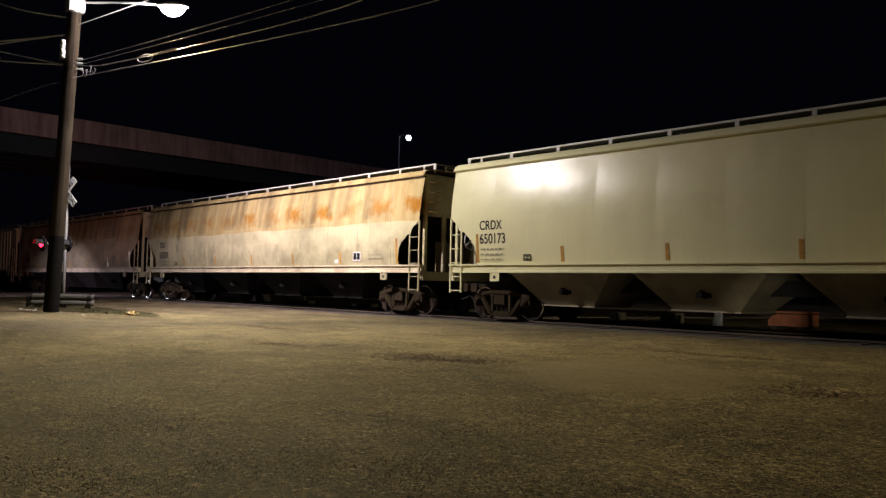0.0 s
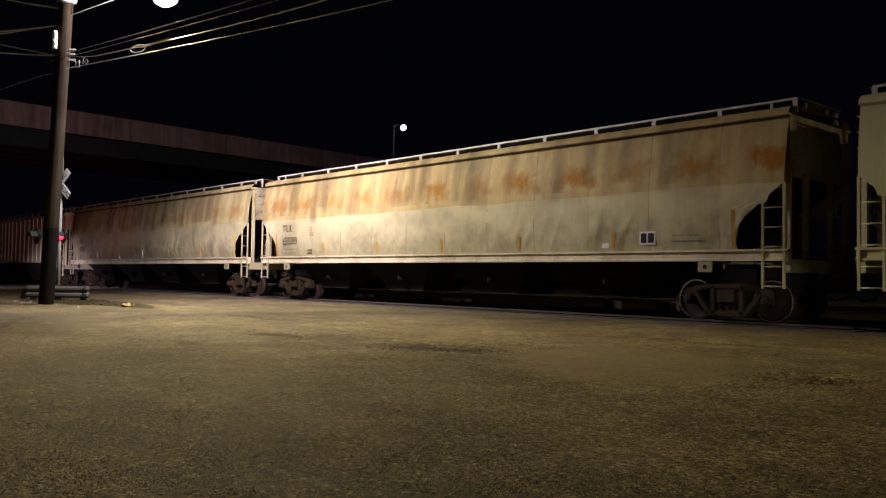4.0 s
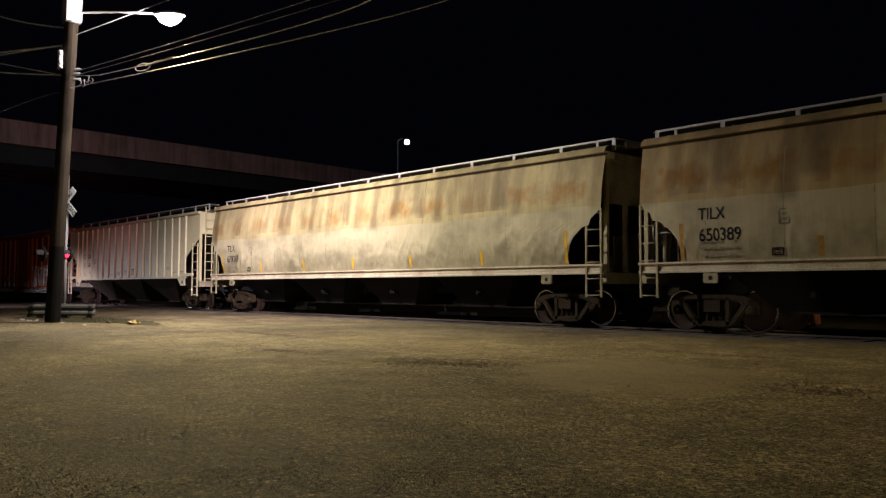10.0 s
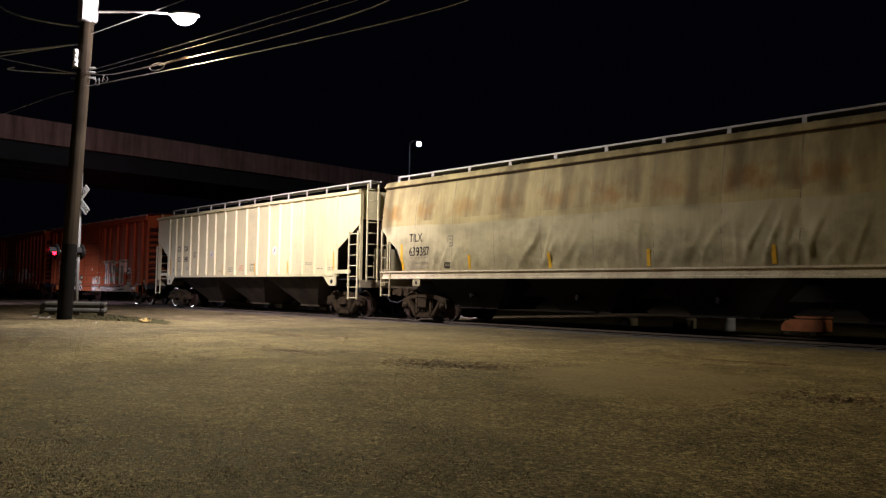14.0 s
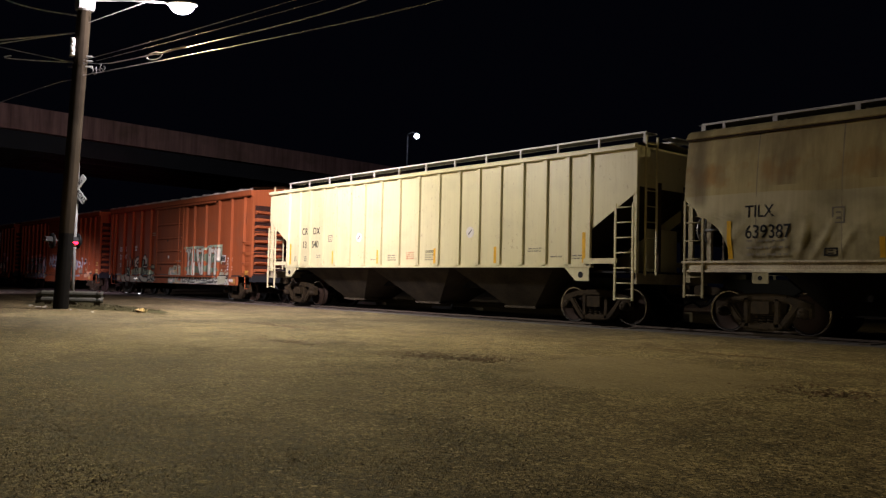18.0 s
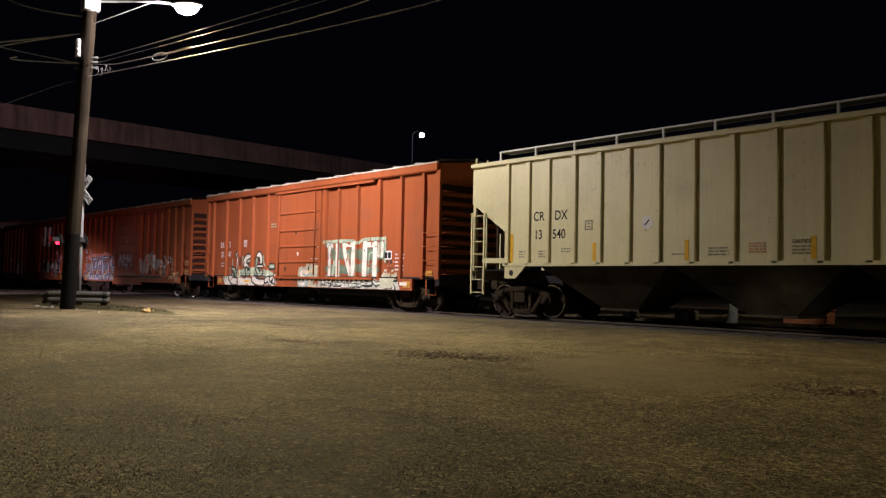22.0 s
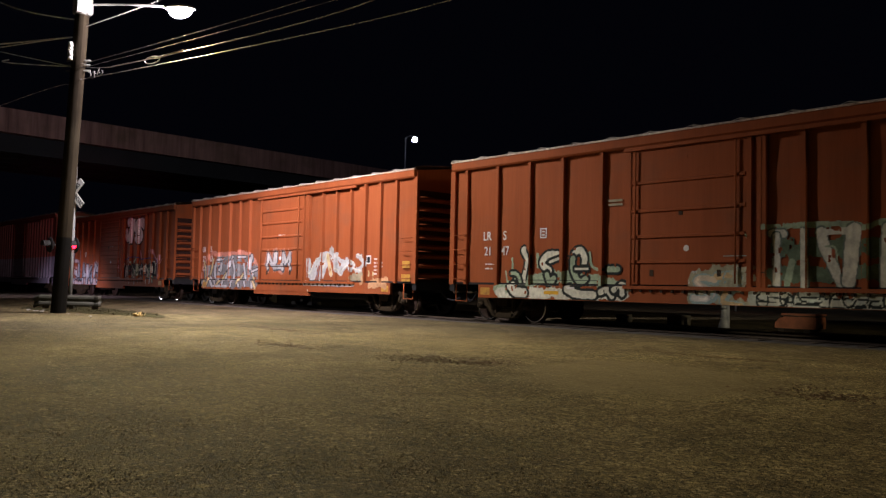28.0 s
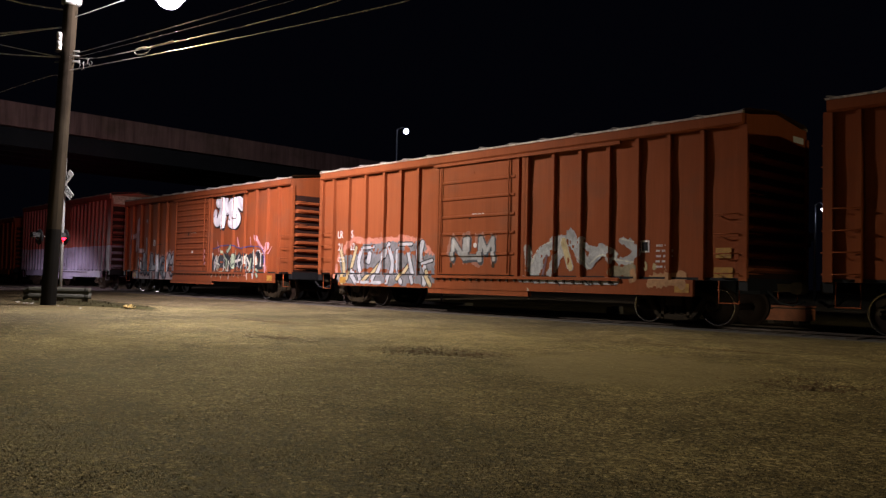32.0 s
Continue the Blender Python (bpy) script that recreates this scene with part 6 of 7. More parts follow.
    wob, spike = cloud(2.3, 2.3, seed), cloud(9.0, 2.0, seed + 2)
    if base is not None:
        # a sprayed ground coat under the letters, spiky at its upper edge
        bz1, pigment = base
        m = (Z < bz1 + 0.10 * wob + 0.22 * spike) & (X > x0 - 0.2 + 0.16 * wob) & (X < x1 + 0.2 + 0.16 * wob)
        col[m, :3] = np.array(pigment) * (1 + 0.5 * wob[m])[:, None]
        on |= m
    if halo is not None:
        m = D < fat + line + glow_w + 0.10 * wob + 0.10 * spike
        col[m, :3] = np.array(halo) * (1 + 0.4 * spike[m])[:, None]
        on |= m
    m = D < fat + line
    m |= np.roll(np.roll(m, 2, 0), -2, 1)
    col[m, :3] = outline
    on |= m
    m = D < fat
    shade = np.clip(h + 0.5 * wob, 0, 1)[..., None]
    f0, f1 = np.array(fill[0]), np.array(fill[-1])
    alt = np.where((who % 2 == 0)[..., None], f0, np.array(fill[min(1, len(fill) - 1)]))
    body = alt * (1 - 0.6 * shade) + f1 * 0.6 * shade
    body = body * (1 + 0.35 * wob + 0.2 * spike)[..., None]
    col[m, :3] = body[m]
    inner = m & (D < fat * 0.45) & (np.sin(X * 9 + Z * 5 + seed) > 0.55)
    col[inner, :3] = np.minimum(1, body[inner] * 1.3)
    thin = on & (C < 0.017)
    col[thin, :3] = outline
    pale = on & (C > 0.03) & (C < 0.042) & (wob > 0)
    col[pale, :3] = np.minimum(1, f0 * 1.3)
    # bare spots and runs where the paint has weathered off
    rub = cloud(1.7, 0.9, seed + 5)
    if fade:
        on &= rub < 0.5 - fade
    lift = 0.004 + 0.003 * (LAYERS.setdefault(car.name, 0) % 4)
    LAYERS[car.name] += 1
    v, f, idx = [], [], -np.ones(X.shape, int)
    cols = []
    for i in range(nx - 1):
        for j in range(nz - 1):
            if on[i, j] and on[i + 1, j + 1] and on[i + 1, j] and on[i, j + 1]:
                q = []
                for a, b in ((i, j), (i + 1, j), (i + 1, j + 1), (i, j + 1)):
                    if idx[a, b] < 0:
                        idx[a, b] = len(v)
                        x, z = X[a, b], Z[a, b]
                        xl = x - left - H
                        v.append((xl, -1.34 - skin(xl, z) - lift, z))
                        cols.append(col[a, b])
                    q.append(idx[a, b])
                f.append(q)
    if not f:
        return None
    me = bpy.data.meshes.new(name)
    me.from_pydata(v, [], f)
    attr = me.color_attributes.new("paint", "FLOAT_COLOR", "POINT")
    attr.data.foreach_set("color", np.array(cols).ravel())
    me.materials.append(SPRAY)
    me.update()
    return part(name, me, SPRAY, car, label)


PALE_W, TEAL, TAN = (0.62, 0.58, 0.50), (0.30, 0.40, 0.36), (0.55, 0.40, 0.20)
E_ARGS, F_ARGS, G_ARGS = (e_car, eH, -96.35, e_skin), (f_car, fH, -113.82, f_skin), (g_car, gH, -131.6, g_skin)
graffiti(*E_ARGS, -86.9, -82.6, 0.70, 0.95, "SWSWSWS", ((0.50, 0.49, 0.38), (0.42, 0.45, 0.36)), (0.02, 0.025, 0.022), None, 0.035, 0.035, 0.0, label="dark scribbles on the pale sill", seed=9, base=(0.98, (0.44, 0.45, 0.36)))
graffiti(*E_ARGS, -88.5, -87.3, 0.72, 1.3, "SZ", (PALE_W, TAN), TEAL, (0.33, 0.31, 0.2), 0.06, 0.03, 0.1, label="smeared pale sprayed graffiti", seed=12, fade=0.2)
graffiti(*F_ARGS, -107.05, -105.35, 1.50, 2.05, "NLM", ((0.38, 0.37, 0.34), (0.33, 0.32, 0.30)), (0.07, 0.072, 0.075), (0.34, 0.16, 0.11), 0.068, 0.03, 0.06, label="white sprayed letters on the door", seed=25, wild=0.2)
graffiti(*G_ARGS, -122.1, -119.95, 3.0, 4.05, "JMS", ((0.78, 0.77, 0.74), (0.78, 0.77, 0.74)), (0.02, 0.02, 0.02), None, 0.20, 0.05, 0.0, label="white sprayed bubble letters", lean=0.25, seed=35)
graffiti(*G_ARGS, -130.0, -125.9, 0.80, 1.90, "NWHRM", ((0.36, 0.37, 0.36), (0.14, 0.16, 0.17), (0.42, 0.42, 0.41)), (0.03, 0.03, 0.035), (0.34, 0.20, 0.17), 0.10, 0.05, 0.07, label="grey and black spiky sprayed letters", seed=41, base=(1.0, (0.42, 0.37, 0.34)), wild=1.2)
graffiti(*G_ARGS, -131.0, -128.6, 2.0, 3.6, "HLI", ((0.34, 0.27, 0.25), (0.38, 0.31, 0.30)), (0.17, 0.09, 0.08), None, 0.09, 0.03, 0.0, label="faded pinkish sprayed graffiti", seed=44, fade=0.2)

PIGMENTS = {"sea": (0.31, 0.38, 0.25), "bone": (0.62, 0.60, 0.47), "dusk": (0.12, 0.16, 0.10), "lime": (0.42, 0.42, 0.28), "rustred": (0.30, 0.09, 0.04), "night": (0.035, 0.037, 0.038), "rose": (0.52, 0.21, 0.14), "straw": (0.52, 0.41, 0.21), "tin": (0.45, 0.45, 0.44), "smoke": (0.40, 0.40, 0.375), "plum": (0.20, 0.12, 0.12), "slate": (0.19, 0.185, 0.18), "olive": (0.28, 0.24, 0.15), "peach": (0.46, 0.26, 0.13), "flame": (0.58, 0.29, 0.30), "ink_blue": (0.07, 0.07, 0.20)}


def sprayed(car, H, left, skin, strokes, edge, rim, seed, label, name="graffiti"):
    """A piece laid down stroke by stroke: each has a pigment, a width, whether it is outlined, and its turning points."""
    step = 0.018
    px = [p[0] for st in strokes for p in st[3]]
    pz = [p[1] for st in strokes for p in st[3]]
    xs = np.arange(min(px) - 0.35, max(px) + 0.35, step)
    zs = np.arange(0.655, max(pz) + 0.35, step)
    X, Z = np.meshgrid(xs, zs, indexing="ij")

    def cloud(kx, kz, k):
        return np.array([[noise.noise((x * kx, z * kz, k)) for z in zs] for x in xs])
    wob, fray, tone = cloud(3.0, 3.0, seed), cloud(13.0, 8.0, seed + 2.0), cloud(1.6, 4.0, seed + 6.0)
    col = np.zeros(X.shape + (4,))
    col[..., 3] = 1
    on = np.zeros(X.shape, bool)
    for pigment, width, outlined, pts in strokes:
        for _ in range(2):
            cut = [pts[0]]
            for (ax, az), (bx, bz) in zip(pts, pts[1:]):
                cut += [(ax * 0.75 + bx * 0.25, az * 0.75 + bz * 0.25), (ax * 0.25 + bx * 0.75, az * 0.25 + bz * 0.75)]
            pts = cut + [pts[-1]]
        D = np.full(X.shape, 9.0)
        for (ax, az), (bx, bz) in zip(pts, pts[1:]):
            vx, vz = bx - ax, bz - az
            u = np.clip(((X - ax) * vx + (Z - az) * vz) / (vx * vx + vz * vz + 1e-9), 0, 1)
            D = np.minimum(D, np.hypot(X - ax - u * vx, Z - az - u * vz))
        soft = 0.25 if width > 0.2 and not outlined else 0.08
        D = D + width * soft * (wob + 0.8 * fray)
        if outlined:
            m = D < width / 2 + rim
            col[m, :3] = edge
            on |= m
        m = D < width / 2
        col[m, :3] = (np.array(PIGMENTS[pigment]) * (1 + 0.3 * tone + 0.25 * fray)[..., None])[m]
        on |= m
    # small bare chips where the paint has weathered off
    on &= ~((fray > 0.42) & (wob > 0.18))
    lift = 0.004 + 0.003 * (LAYERS.setdefault(car.name, 0) % 4)
    LAYERS[car.name] += 1
    v, f, cols, idx = [], [], [], -np.ones(X.shape, int)
    for i, j in zip(*np.nonzero(on[:-1, :-1] & on[1:, :-1] & on[:-1, 1:] & on[1:, 1:])):
        q = []
        for a, b in ((i, j), (i + 1, j), (i + 1, j + 1), (i, j + 1)):
            if idx[a, b] < 0:
                idx[a, b] = len(v)
                xl = float(X[a, b]) - left - H
                v.append((xl, -1.34 - skin(xl, float(Z[a, b])) - lift, float(Z[a, b])))
                cols.append(col[a, b])
            q.append(int(idx[a, b]))
        f.append(q)
    me = bpy.data.meshes.new(name)
    me.from_pydata(v, [], f)
    attr = me.color_attributes.new("paint", "FLOAT_COLOR", "POINT")
    attr.data.foreach_set("color", np.array(cols).ravel())
    me.materials.append(SPRAY)
    me.update()
    return part(name, me, SPRAY, car, label)


E_LEFT = []
E_LEFT.append(("sea", 0.34, 0, [(-94.4, 0.89), (-92.88, 1.23), (-91.38, 1.2), (-90.29, 0.97)]))
E_LEFT.append(("bone", 0.3, 0, [(-94.34, 0.78), (-92.35, 0.8), (-90.29, 0.81)]))
E_LEFT.append(("sea", 0.1, 0, [(-94.0, 1.71), (-93.97, 1.36)]))
E_LEFT.append(("sea", 0.08, 0, [(-94.23, 1.36), (-94.1, 0.81)]))
E_LEFT.append(("sea", 0.1, 0, [(-91.36, 1.83), (-91.31, 1.49), (-91.1, 1.41)]))
E_LEFT.append(("sea", 0.12, 0, [(-93.08, 1.81), (-93.05, 1.5)]))
E_LEFT.append(("bone", 0.2, 1, [(-93.56, 1.93), (-93.39, 1.68), (-93.49, 1.27), (-93.62, 1.02)]))
E_LEFT.append(("sea", 0.09, 1, [(-94.02, 1.32), (-93.77, 1.31), (-93.66, 1.0)]))
E_LEFT.append(("bone", 0.24, 1, [(-93.96, 0.97), (-93.81, 0.81), (-93.45, 0.8)]))
E_LEFT.append(("bone", 0.18, 1, [(-92.42, 1.8), (-92.76, 1.81), (-92.97, 1.56), (-92.67, 1.39)]))
E_LEFT.append(("sea", 0.15, 1, [(-92.75, 1.28), (-92.64, 1.05), (-92.51, 1.19)]))
E_LEFT.append(("bone", 0.07, 1, [(-92.65, 1.61), (-92.34, 1.7)]))
E_LEFT.append(("bone", 0.16, 1, [(-91.94, 1.73), (-91.67, 1.96), (-91.5, 1.72), (-91.53, 1.53)]))
E_LEFT.append(("sea", 0.15, 1, [(-91.89, 1.69), (-91.9, 1.37), (-91.66, 1.06), (-91.47, 1.18)]))
E_LEFT.append(("bone", 0.07, 1, [(-91.79, 1.43), (-91.43, 1.43)]))
E_LEFT.append(("night", 0.018, 0, [(-91.62, 1.33), (-91.53, 1.26), (-91.61, 1.19), (-91.69, 1.26), (-91.62, 1.33)]))
E_LEFT.append(("bone", 0.2, 1, [(-91.98, 0.92), (-91.66, 0.78), (-91.16, 0.79)]))
E_LEFT.append(("sea", 0.14, 1, [(-90.78, 1.41), (-90.51, 1.42)]))
E_LEFT.append(("bone", 0.15, 1, [(-90.93, 0.86), (-90.73, 0.94), (-90.6, 0.78)]))
E_LEFT.append(("bone", 0.13, 1, [(-90.55, 0.92), (-90.33, 1.11), (-90.3, 0.83)]))
E_LEFT.append(("night", 0.014, 0, [(-94.17, 1.15), (-92.88, 1.14), (-91.09, 1.14)]))
E_LEFT.append(("night", 0.02, 0, [(-91.37, 0.97), (-91.05, 0.85)]))
E_LEFT.append(("night", 0.035, 0, [(-90.46, 0.97), (-90.44, 0.91)]))
E_LEFT.append(("night", 0.03, 0, [(-90.84, 0.9), (-90.82, 0.84)]))
E_RIGHT = []
E_RIGHT.append(("sea", 0.13, 0, [(-86.89, 2.28), (-84.95, 2.29), (-84.82, 2.15), (-84.57, 2.32), (-83.36, 2.31)]))
E_RIGHT.append(("sea", 0.12, 0, [(-83.28, 2.33), (-83.3, 1.57)]))
E_RIGHT.append(("sea", 0.08, 0, [(-87.17, 2.11), (-87.07, 1.83)]))
E_RIGHT.append(("dusk", 0.4, 0, [(-86.56, 1.82), (-83.48, 1.82)]))
E_RIGHT.append(("dusk", 0.35, 0, [(-86.55, 1.33), (-83.66, 1.32)]))
E_RIGHT.append(("bone", 0.17, 1, [(-86.65, 2.14), (-86.43, 2.13)]))
E_RIGHT.append(("bone", 0.15, 1, [(-86.57, 2.09), (-86.56, 1.08)]))
E_RIGHT.append(("sea", 0.15, 0, [(-86.25, 1.54), (-86.35, 1.08)]))
E_RIGHT.append(("bone", 0.12, 1, [(-85.99, 2.16), (-85.96, 1.08)]))
E_RIGHT.append(("bone", 0.2, 1, [(-85.66, 2.13), (-85.59, 1.8), (-85.26, 1.14)]))
E_RIGHT.append(("bone", 0.26, 1, [(-85.03, 2.15), (-85.14, 1.18)]))
E_RIGHT.append(("bone", 0.14, 0, [(-85.66, 2.13), (-84.94, 2.15)]))
E_RIGHT.append(("sea", 0.035, 0, [(-85.57, 1.85), (-85.38, 1.86), (-85.34, 1.56)]))
E_RIGHT.append(("rustred", 0.07, 0, [(-85.43, 1.77), (-85.42, 1.65)]))
E_RIGHT.append(("bone", 0.25, 1, [(-84.41, 2.14), (-84.44, 1.13)]))
E_RIGHT.append(("bone", 0.25, 1, [(-83.83, 2.12), (-83.86, 1.13)]))
E_RIGHT.append(("bone", 0.18, 0, [(-84.36, 2.13), (-83.74, 2.12)]))
E_RIGHT.append(("sea", 0.06, 0, [(-83.96, 1.87), (-84.18, 1.85), (-84.21, 1.12)]))
E_RIGHT.append(("bone", 0.18, 1, [(-83.45, 2.12), (-83.48, 1.77)]))
E_RIGHT.append(("rustred", 0.06, 0, [(-84.28, 1.42), (-84.05, 1.42)]))
E_RIGHT.append(("bone", 0.022, 0, [(-83.25, 1.68), (-82.83, 1.67), (-82.83, 1.41), (-83.25, 1.41), (-83.25, 1.68)]))
E_RIGHT.append(("night", 0.1, 0, [(-83.15, 1.57), (-83.15, 1.53)]))
E_RIGHT.append(("night", 0.12, 0, [(-82.97, 1.57), (-82.96, 1.53)]))
E_RIGHT.append(("lime", 0.34, 0, [(-83.34, 1.03), (-82.82, 1.06)]))
E_RIGHT.append(("lime", 0.26, 0, [(-83.27, 0.79), (-82.79, 0.82)]))
E_RIGHT.append(("lime", 0.1, 0, [(-83.28, 1.27), (-83.21, 1.27)]))
E_RIGHT.append(("lime", 0.1, 0, [(-82.91, 1.23), (-82.85, 1.27)]))
E_RIGHT.append(("lime", 0.22, 0, [(-87.71, 1.1), (-87.1, 1.24)]))
E_RIGHT.append(("lime", 0.12, 0, [(-87.51, 1.33), (-87.07, 1.44)]))
F_LEFT = []
F_LEFT.append(("rose", 0.28, 0, [(-112.76, 1.5), (-112.5, 1.85), (-111.97, 2.16)]))
F_LEFT.append(("rose", 0.26, 0, [(-111.97, 2.19), (-111.03, 2.06), (-109.86, 2.09), (-109.11, 2.14), (-108.57, 2.03), (-108.17, 1.79), (-107.93, 1.51)]))
F_LEFT.append(("rose", 0.16, 0, [(-112.91, 1.31), (-112.92, 0.92)]))
F_LEFT.append(("slate", 0.55, 0, [(-112.47, 1.37), (-110.41, 1.49), (-108.12, 1.37)]))
F_LEFT.append(("slate", 0.4, 0, [(-112.56, 0.9), (-110.39, 0.89), (-107.93, 0.92)]))
F_LEFT.append(("slate", 0.3, 0, [(-111.43, 1.84), (-109.94, 1.9), (-108.39, 1.88)]))
F_LEFT.append(("straw", 0.16, 1, [(-112.66, 1.79), (-112.47, 1.31), (-112.45, 0.74)]))
F_LEFT.append(("straw", 0.13, 1, [(-111.8, 1.9), (-112.02, 1.31), (-112.18, 0.87)]))
F_LEFT.append(("tin", 0.16, 1, [(-112.03, 1.12), (-111.68, 0.76)]))
F_LEFT.append(("tin", 0.17, 1, [(-111.51, 1.81), (-111.7, 1.4), (-111.42, 0.82)]))
F_LEFT.append(("tin", 0.09, 1, [(-110.84, 1.92), (-111.25, 1.88)]))
F_LEFT.append(("tin", 0.19, 1, [(-111.06, 1.69), (-111.11, 1.45)]))
F_LEFT.append(("straw", 0.12, 1, [(-110.5, 1.37), (-110.94, 1.04), (-111.33, 0.77)]))
F_LEFT.append(("tin", 0.15, 1, [(-110.06, 1.97), (-110.39, 1.46), (-110.83, 0.79)]))
F_LEFT.append(("tin", 0.16, 1, [(-110.04, 1.82), (-109.81, 1.37), (-110.04, 0.79)]))
F_LEFT.append(("tin", 0.16, 1, [(-109.63, 1.75), (-109.63, 1.14), (-109.32, 0.8)]))
F_LEFT.append(("straw", 0.11, 1, [(-109.51, 0.89), (-109.0, 1.4)]))
F_LEFT.append(("tin", 0.15, 1, [(-109.08, 1.69), (-108.99, 1.34), (-108.78, 0.81)]))
F_LEFT.append(("tin", 0.08, 1, [(-109.4, 1.97), (-108.93, 1.97)]))
F_LEFT.append(("rustred", 0.16, 0, [(-109.2, 1.86), (-109.1, 1.78)]))
F_LEFT.append(("tin", 0.17, 1, [(-108.43, 1.99), (-108.56, 1.57), (-108.24, 1.14), (-108.2, 0.78)]))
F_LEFT.append(("tin", 0.08, 1, [(-107.97, 1.47), (-108.45, 1.37)]))
F_LEFT.append(("straw", 0.13, 1, [(-108.24, 1.12), (-107.94, 0.73)]))
F_LEFT.append(("tin", 0.09, 0, [(-111.54, 0.76), (-110.33, 0.76)]))
F_RIGHT = []
F_RIGHT.append(("smoke", 0.18, 0, [(-104.14, 1.78), (-104.06, 1.3)]))
F_RIGHT.append(("smoke", 0.39, 0, [(-103.95, 1.12), (-103.65, 1.69), (-103.05, 1.94)]))
F_RIGHT.append(("smoke", 0.26, 0, [(-103.37, 1.1), (-102.98, 1.76)]))
F_RIGHT.append(("plum", 0.09, 0, [(-103.51, 1.56), (-103.64, 1.07)]))
F_RIGHT.append(("bone", 0.03, 0, [(-104.08, 1.78), (-103.91, 1.46), (-104.11, 1.31)]))
F_RIGHT.append(("smoke", 0.31, 0, [(-102.73, 2.08), (-102.56, 1.76), (-102.15, 1.33)]))
F_RIGHT.append(("smoke", 0.34, 0, [(-102.21, 1.38), (-101.73, 1.72), (-101.43, 1.55)]))
F_RIGHT.append(("smoke", 0.18, 0, [(-102.35, 1.95), (-102.22, 1.75), (-101.97, 1.7)]))
F_RIGHT.append(("straw", 0.17, 1, [(-102.97, 1.94), (-102.74, 1.28)]))
F_RIGHT.append(("bone", 0.025, 0, [(-103.02, 1.99), (-103.21, 1.51)]))
F_RIGHT.append(("bone", 0.03, 0, [(-102.12, 1.36), (-101.79, 1.62), (-101.42, 1.49)]))
F_RIGHT.append(("bone", 0.025, 0, [(-102.53, 1.63), (-101.99, 1.09)]))
F_RIGHT.append(("bone", 0.022, 0, [(-103.44, 1.28), (-102.71, 1.06)]))
F_RIGHT.append(("bone", 0.03, 0, [(-103.25, 1.94), (-103.79, 1.83), (-104.06, 1.36)]))
F_RIGHT.append(("smoke", 0.23, 0, [(-101.15, 1.9), (-100.78, 1.73)]))
F_RIGHT.append(("smoke", 0.23, 0, [(-101.23, 1.43), (-100.97, 1.41), (-100.75, 1.63)]))
F_RIGHT.append(("bone", 0.035, 0, [(-101.24, 1.96), (-100.76, 1.86)]))
F_RIGHT.append(("bone", 0.028, 0, [(-101.34, 1.46), (-100.8, 1.39)]))
F_RIGHT.append(("bone", 0.025, 0, [(-101.55, 1.79), (-101.32, 1.66), (-101.37, 1.45)]))
F_RIGHT.append(("olive", 0.3, 0, [(-101.37, 1.16), (-100.88, 1.2)]))
F_RIGHT.append(("smoke", 0.20, 0, [(-104.33, 0.96), (-102.71, 0.94), (-101.25, 0.95)]))
F_RIGHT.append(("bone", 0.12, 0, [(-104.1, 0.7), (-104.07, 0.66)]))
F_RIGHT.append(("straw", 0.13, 0, [(-100.53, 1.35), (-100.52, 1.25)]))
F_RIGHT.append(("straw", 0.12, 0, [(-100.28, 1.32), (-100.28, 1.26)]))
F_RIGHT.append(("peach", 0.36, 0, [(-100.25, 0.98), (-99.63, 1.01)]))
F_RIGHT.append(("peach", 0.2, 0, [(-99.94, 1.16), (-99.5, 0.87)]))
F_RIGHT.append(("peach", 0.22, 0, [(-100.83, 1.12), (-100.8, 1.03)]))
F_RIGHT.append(("night", 0.03, 0, [(-103.98, 0.99), (-103.77, 0.78)]))
F_RIGHT.append(("night", 0.04, 0, [(-103.13, 0.96), (-102.96, 0.8)]))
F_RIGHT.append(("night", 0.04, 0, [(-102.2, 0.96), (-102.02, 0.82)]))
F_RIGHT.append(("night", 0.04, 0, [(-101.54, 0.99), (-101.25, 0.83)]))
G_RIGHT = []
G_RIGHT.append(("flame", 0.1, 0, [(-122.71, 2.11), (-122.59, 1.38)]))
G_RIGHT.append(("flame", 0.07, 0, [(-121.65, 2.29), (-121.51, 1.89)]))
G_RIGHT.append(("flame", 0.13, 0, [(-119.95, 2.41), (-119.81, 2.06)]))
G_RIGHT.append(("flame", 0.07, 0, [(-118.89, 2.42), (-118.84, 2.12)]))
G_RIGHT.append(("flame", 0.16, 0, [(-118.43, 2.45), (-118.16, 2.11), (-117.67, 1.77)]))
G_RIGHT.append(("flame", 0.16, 0, [(-117.48, 2.13), (-117.62, 1.74), (-117.56, 1.09)]))
G_RIGHT.append(("flame", 0.07, 0, [(-117.26, 2.02), (-117.48, 1.77)]))
G_RIGHT.append(("night", 0.6, 0, [(-122.1, 1.42), (-119.81, 1.49), (-118.01, 1.49)]))
G_RIGHT.append(("ink_blue", 0.06, 0, [(-122.06, 2.0), (-120.49, 2.19), (-119.68, 1.95), (-118.93, 2.08), (-117.87, 2.01), (-117.79, 1.38)]))
G_RIGHT.append(("bone", 0.12, 1, [(-122.08, 1.78), (-122.24, 1.3)]))
G_RIGHT.append(("bone", 0.08, 0, [(-121.9, 1.44), (-121.25, 1.3)]))
G_RIGHT.append(("bone", 0.06, 0, [(-121.56, 1.69), (-121.64, 1.14)]))
G_RIGHT.append(("sea", 0.07, 0, [(-121.26, 2.02), (-121.08, 1.69), (-120.56, 1.36)]))
G_RIGHT.append(("sea", 0.14, 1, [(-120.76, 1.88), (-120.41, 2.16)]))
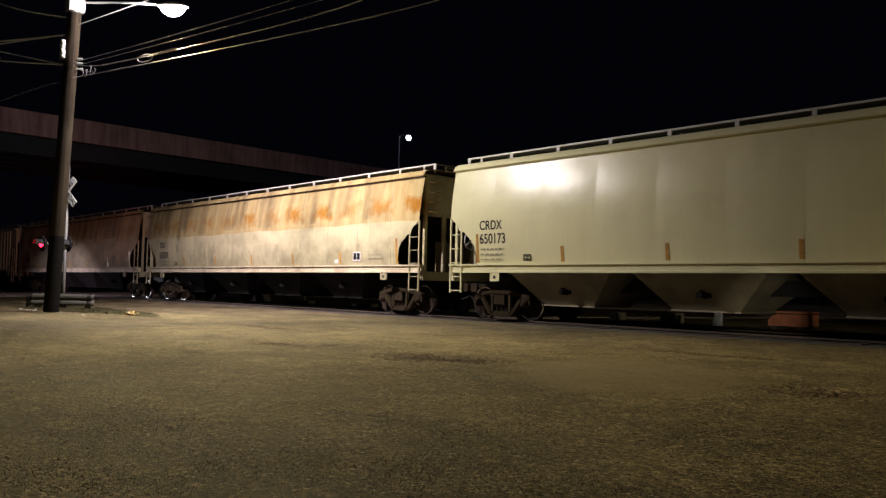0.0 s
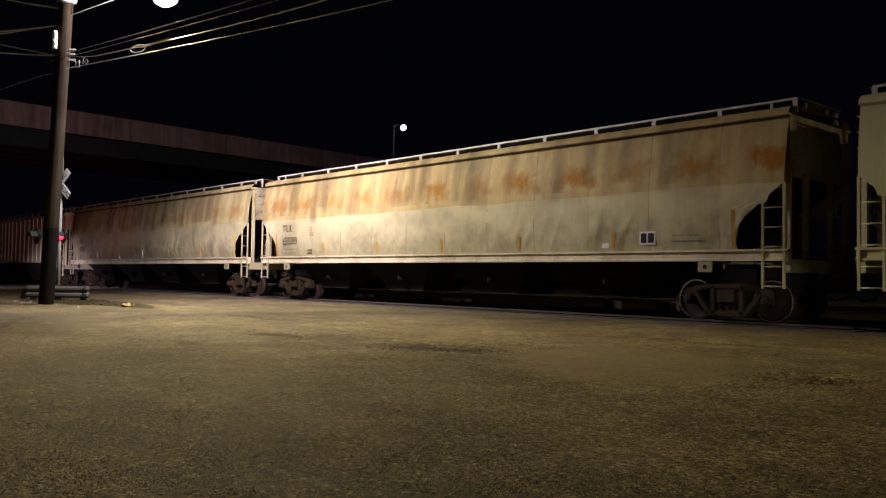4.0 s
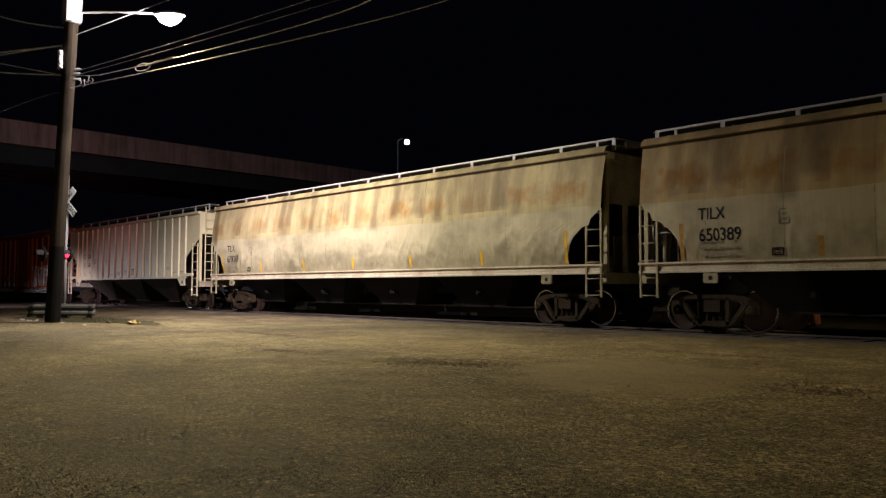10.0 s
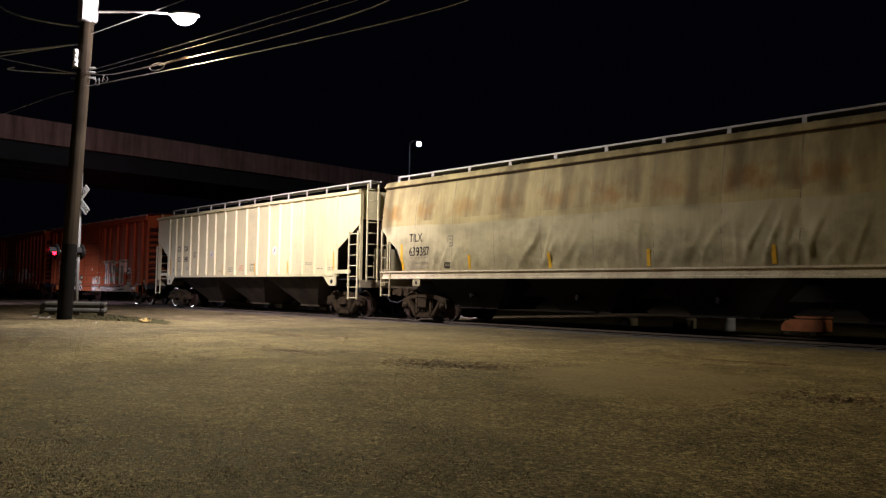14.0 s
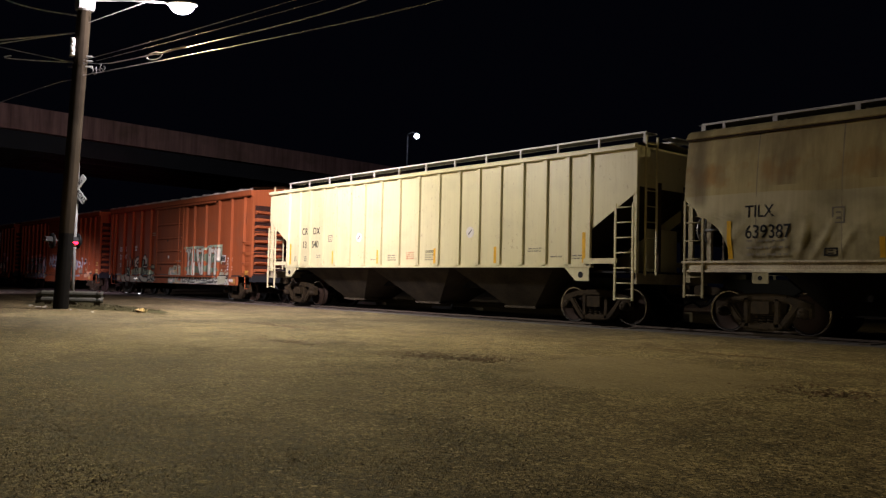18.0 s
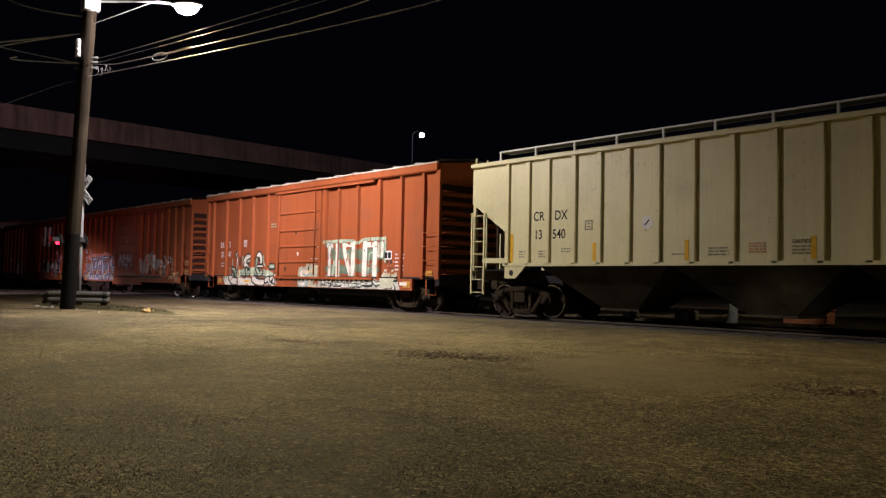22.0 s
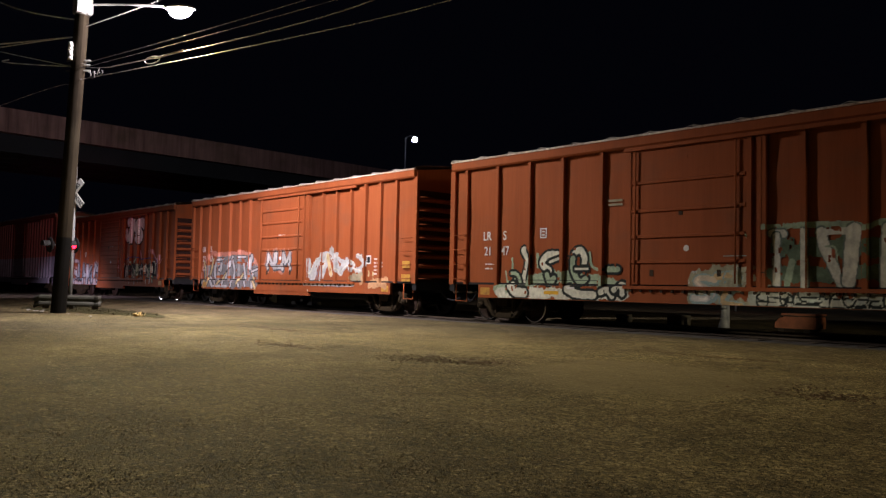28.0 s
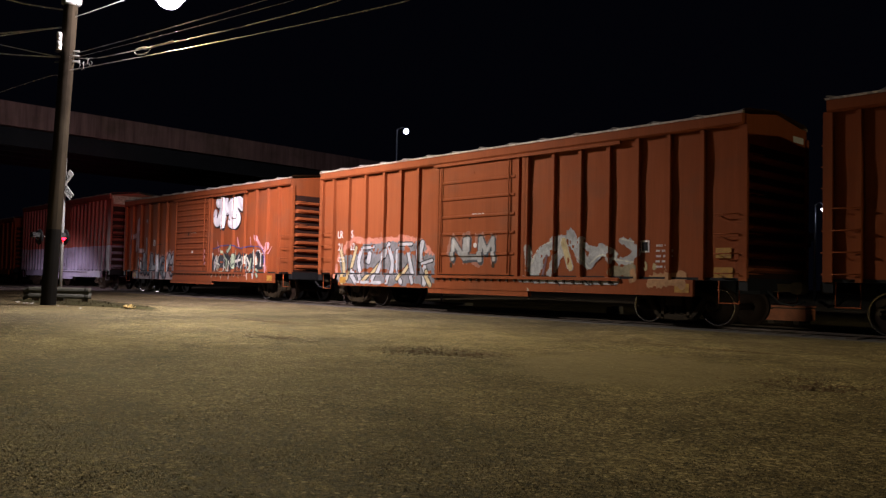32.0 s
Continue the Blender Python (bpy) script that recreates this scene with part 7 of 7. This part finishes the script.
G_RIGHT.append(("bone", 0.1, 0, [(-120.25, 1.44), (-119.66, 1.53)]))
G_RIGHT.append(("sea", 0.07, 0, [(-120.03, 1.97), (-120.18, 1.21)]))
G_RIGHT.append(("bone", 0.05, 0, [(-119.49, 1.83), (-119.56, 1.21)]))
G_RIGHT.append(("bone", 0.1, 0, [(-119.12, 1.59), (-118.85, 1.3), (-119.02, 1.14)]))
G_RIGHT.append(("bone", 0.12, 1, [(-118.47, 1.89), (-118.35, 1.38)]))
G_RIGHT.append(("bone", 0.08, 0, [(-118.03, 1.8), (-118.05, 1.3)]))
G_RIGHT.append(("sea", 0.1, 1, [(-118.34, 1.14), (-118.12, 0.88)]))
G_RIGHT.append(("bone", 0.06, 0, [(-121.08, 1.3), (-120.74, 1.07)]))
for k in range(30):
    gx = -122.4 + 4.1 * (k + 0.5 * math.sin(k * 2.3)) / 30
    gz = 1.25 + 0.28 * math.sin(k * 1.7)
    G_RIGHT.append((("bone", "sea", "night", "bone", "tin")[k % 5], 0.05 + 0.02 * (k % 3), 0, [(gx, gz - 0.22), (gx + 0.10 * math.sin(k * 2.9), gz), (gx + 0.06, gz + 0.24)]))
G_RIGHT.append(("rose", 0.06, 0, [(-122.59, 0.91), (-119.0, 0.91)]))
G_RIGHT.append(("sea", 0.06, 0, [(-122.74, 0.99), (-121.06, 1.04)]))
sprayed(*E_ARGS, E_LEFT, (0.024, 0.028, 0.024), 0.075, 3.0, "grey and white sprayed graffiti letters")
sprayed(*E_ARGS, E_RIGHT, (0.13, 0.16, 0.13), 0.035, 8.0, "large white and green sprayed block letters")
sprayed(*F_ARGS, F_LEFT, (0.035, 0.034, 0.034), 0.036, 21.0, "silver and tan sprayed graffiti letters")
sprayed(*F_ARGS, F_RIGHT, (0.42, 0.40, 0.36), 0.03, 28.0, "grey and tan sprayed graffiti letters")
sprayed(*G_ARGS, G_RIGHT, (0.025, 0.025, 0.035), 0.04, 38.0, "black and cream sprayed letters with pink flames")


def motions():
    keys = [i * 0.5 for i in range(65)]
    for car, x in TRAIN:
        walk(car, [(t, pose(x + travel(t), TRACK_Y, 0)) for t in keys])
    fine = [i * 0.2 for i in range(161)]
    for ws, x, r in WHEELSETS:
        walk(ws, [(t, pose(x, 0, r, 0, math.degrees(travel(t) / r), 0)) for t in fine])
    # the two flashers turn their lit halves to the road by turns
    for k, drum in enumerate(FLASHERS):
        rows, turned = [(0.0, 180.0 * k)], k
        for i in range(57):
            t = 0.215 + (i // 2) * 1.151 + (i % 2) * 0.67
            if t > 31.8:
                break
            rows += [(t + 0.0333 * q, 180.0 * turned + 60.0 * q) for q in range(4)]
            turned += 1
        rows.append((32.0, 180.0 * turned))
        walk(drum, [(t, pose(0, -0.014, 0, 0, 0, w)) for t, w in rows])


motions()
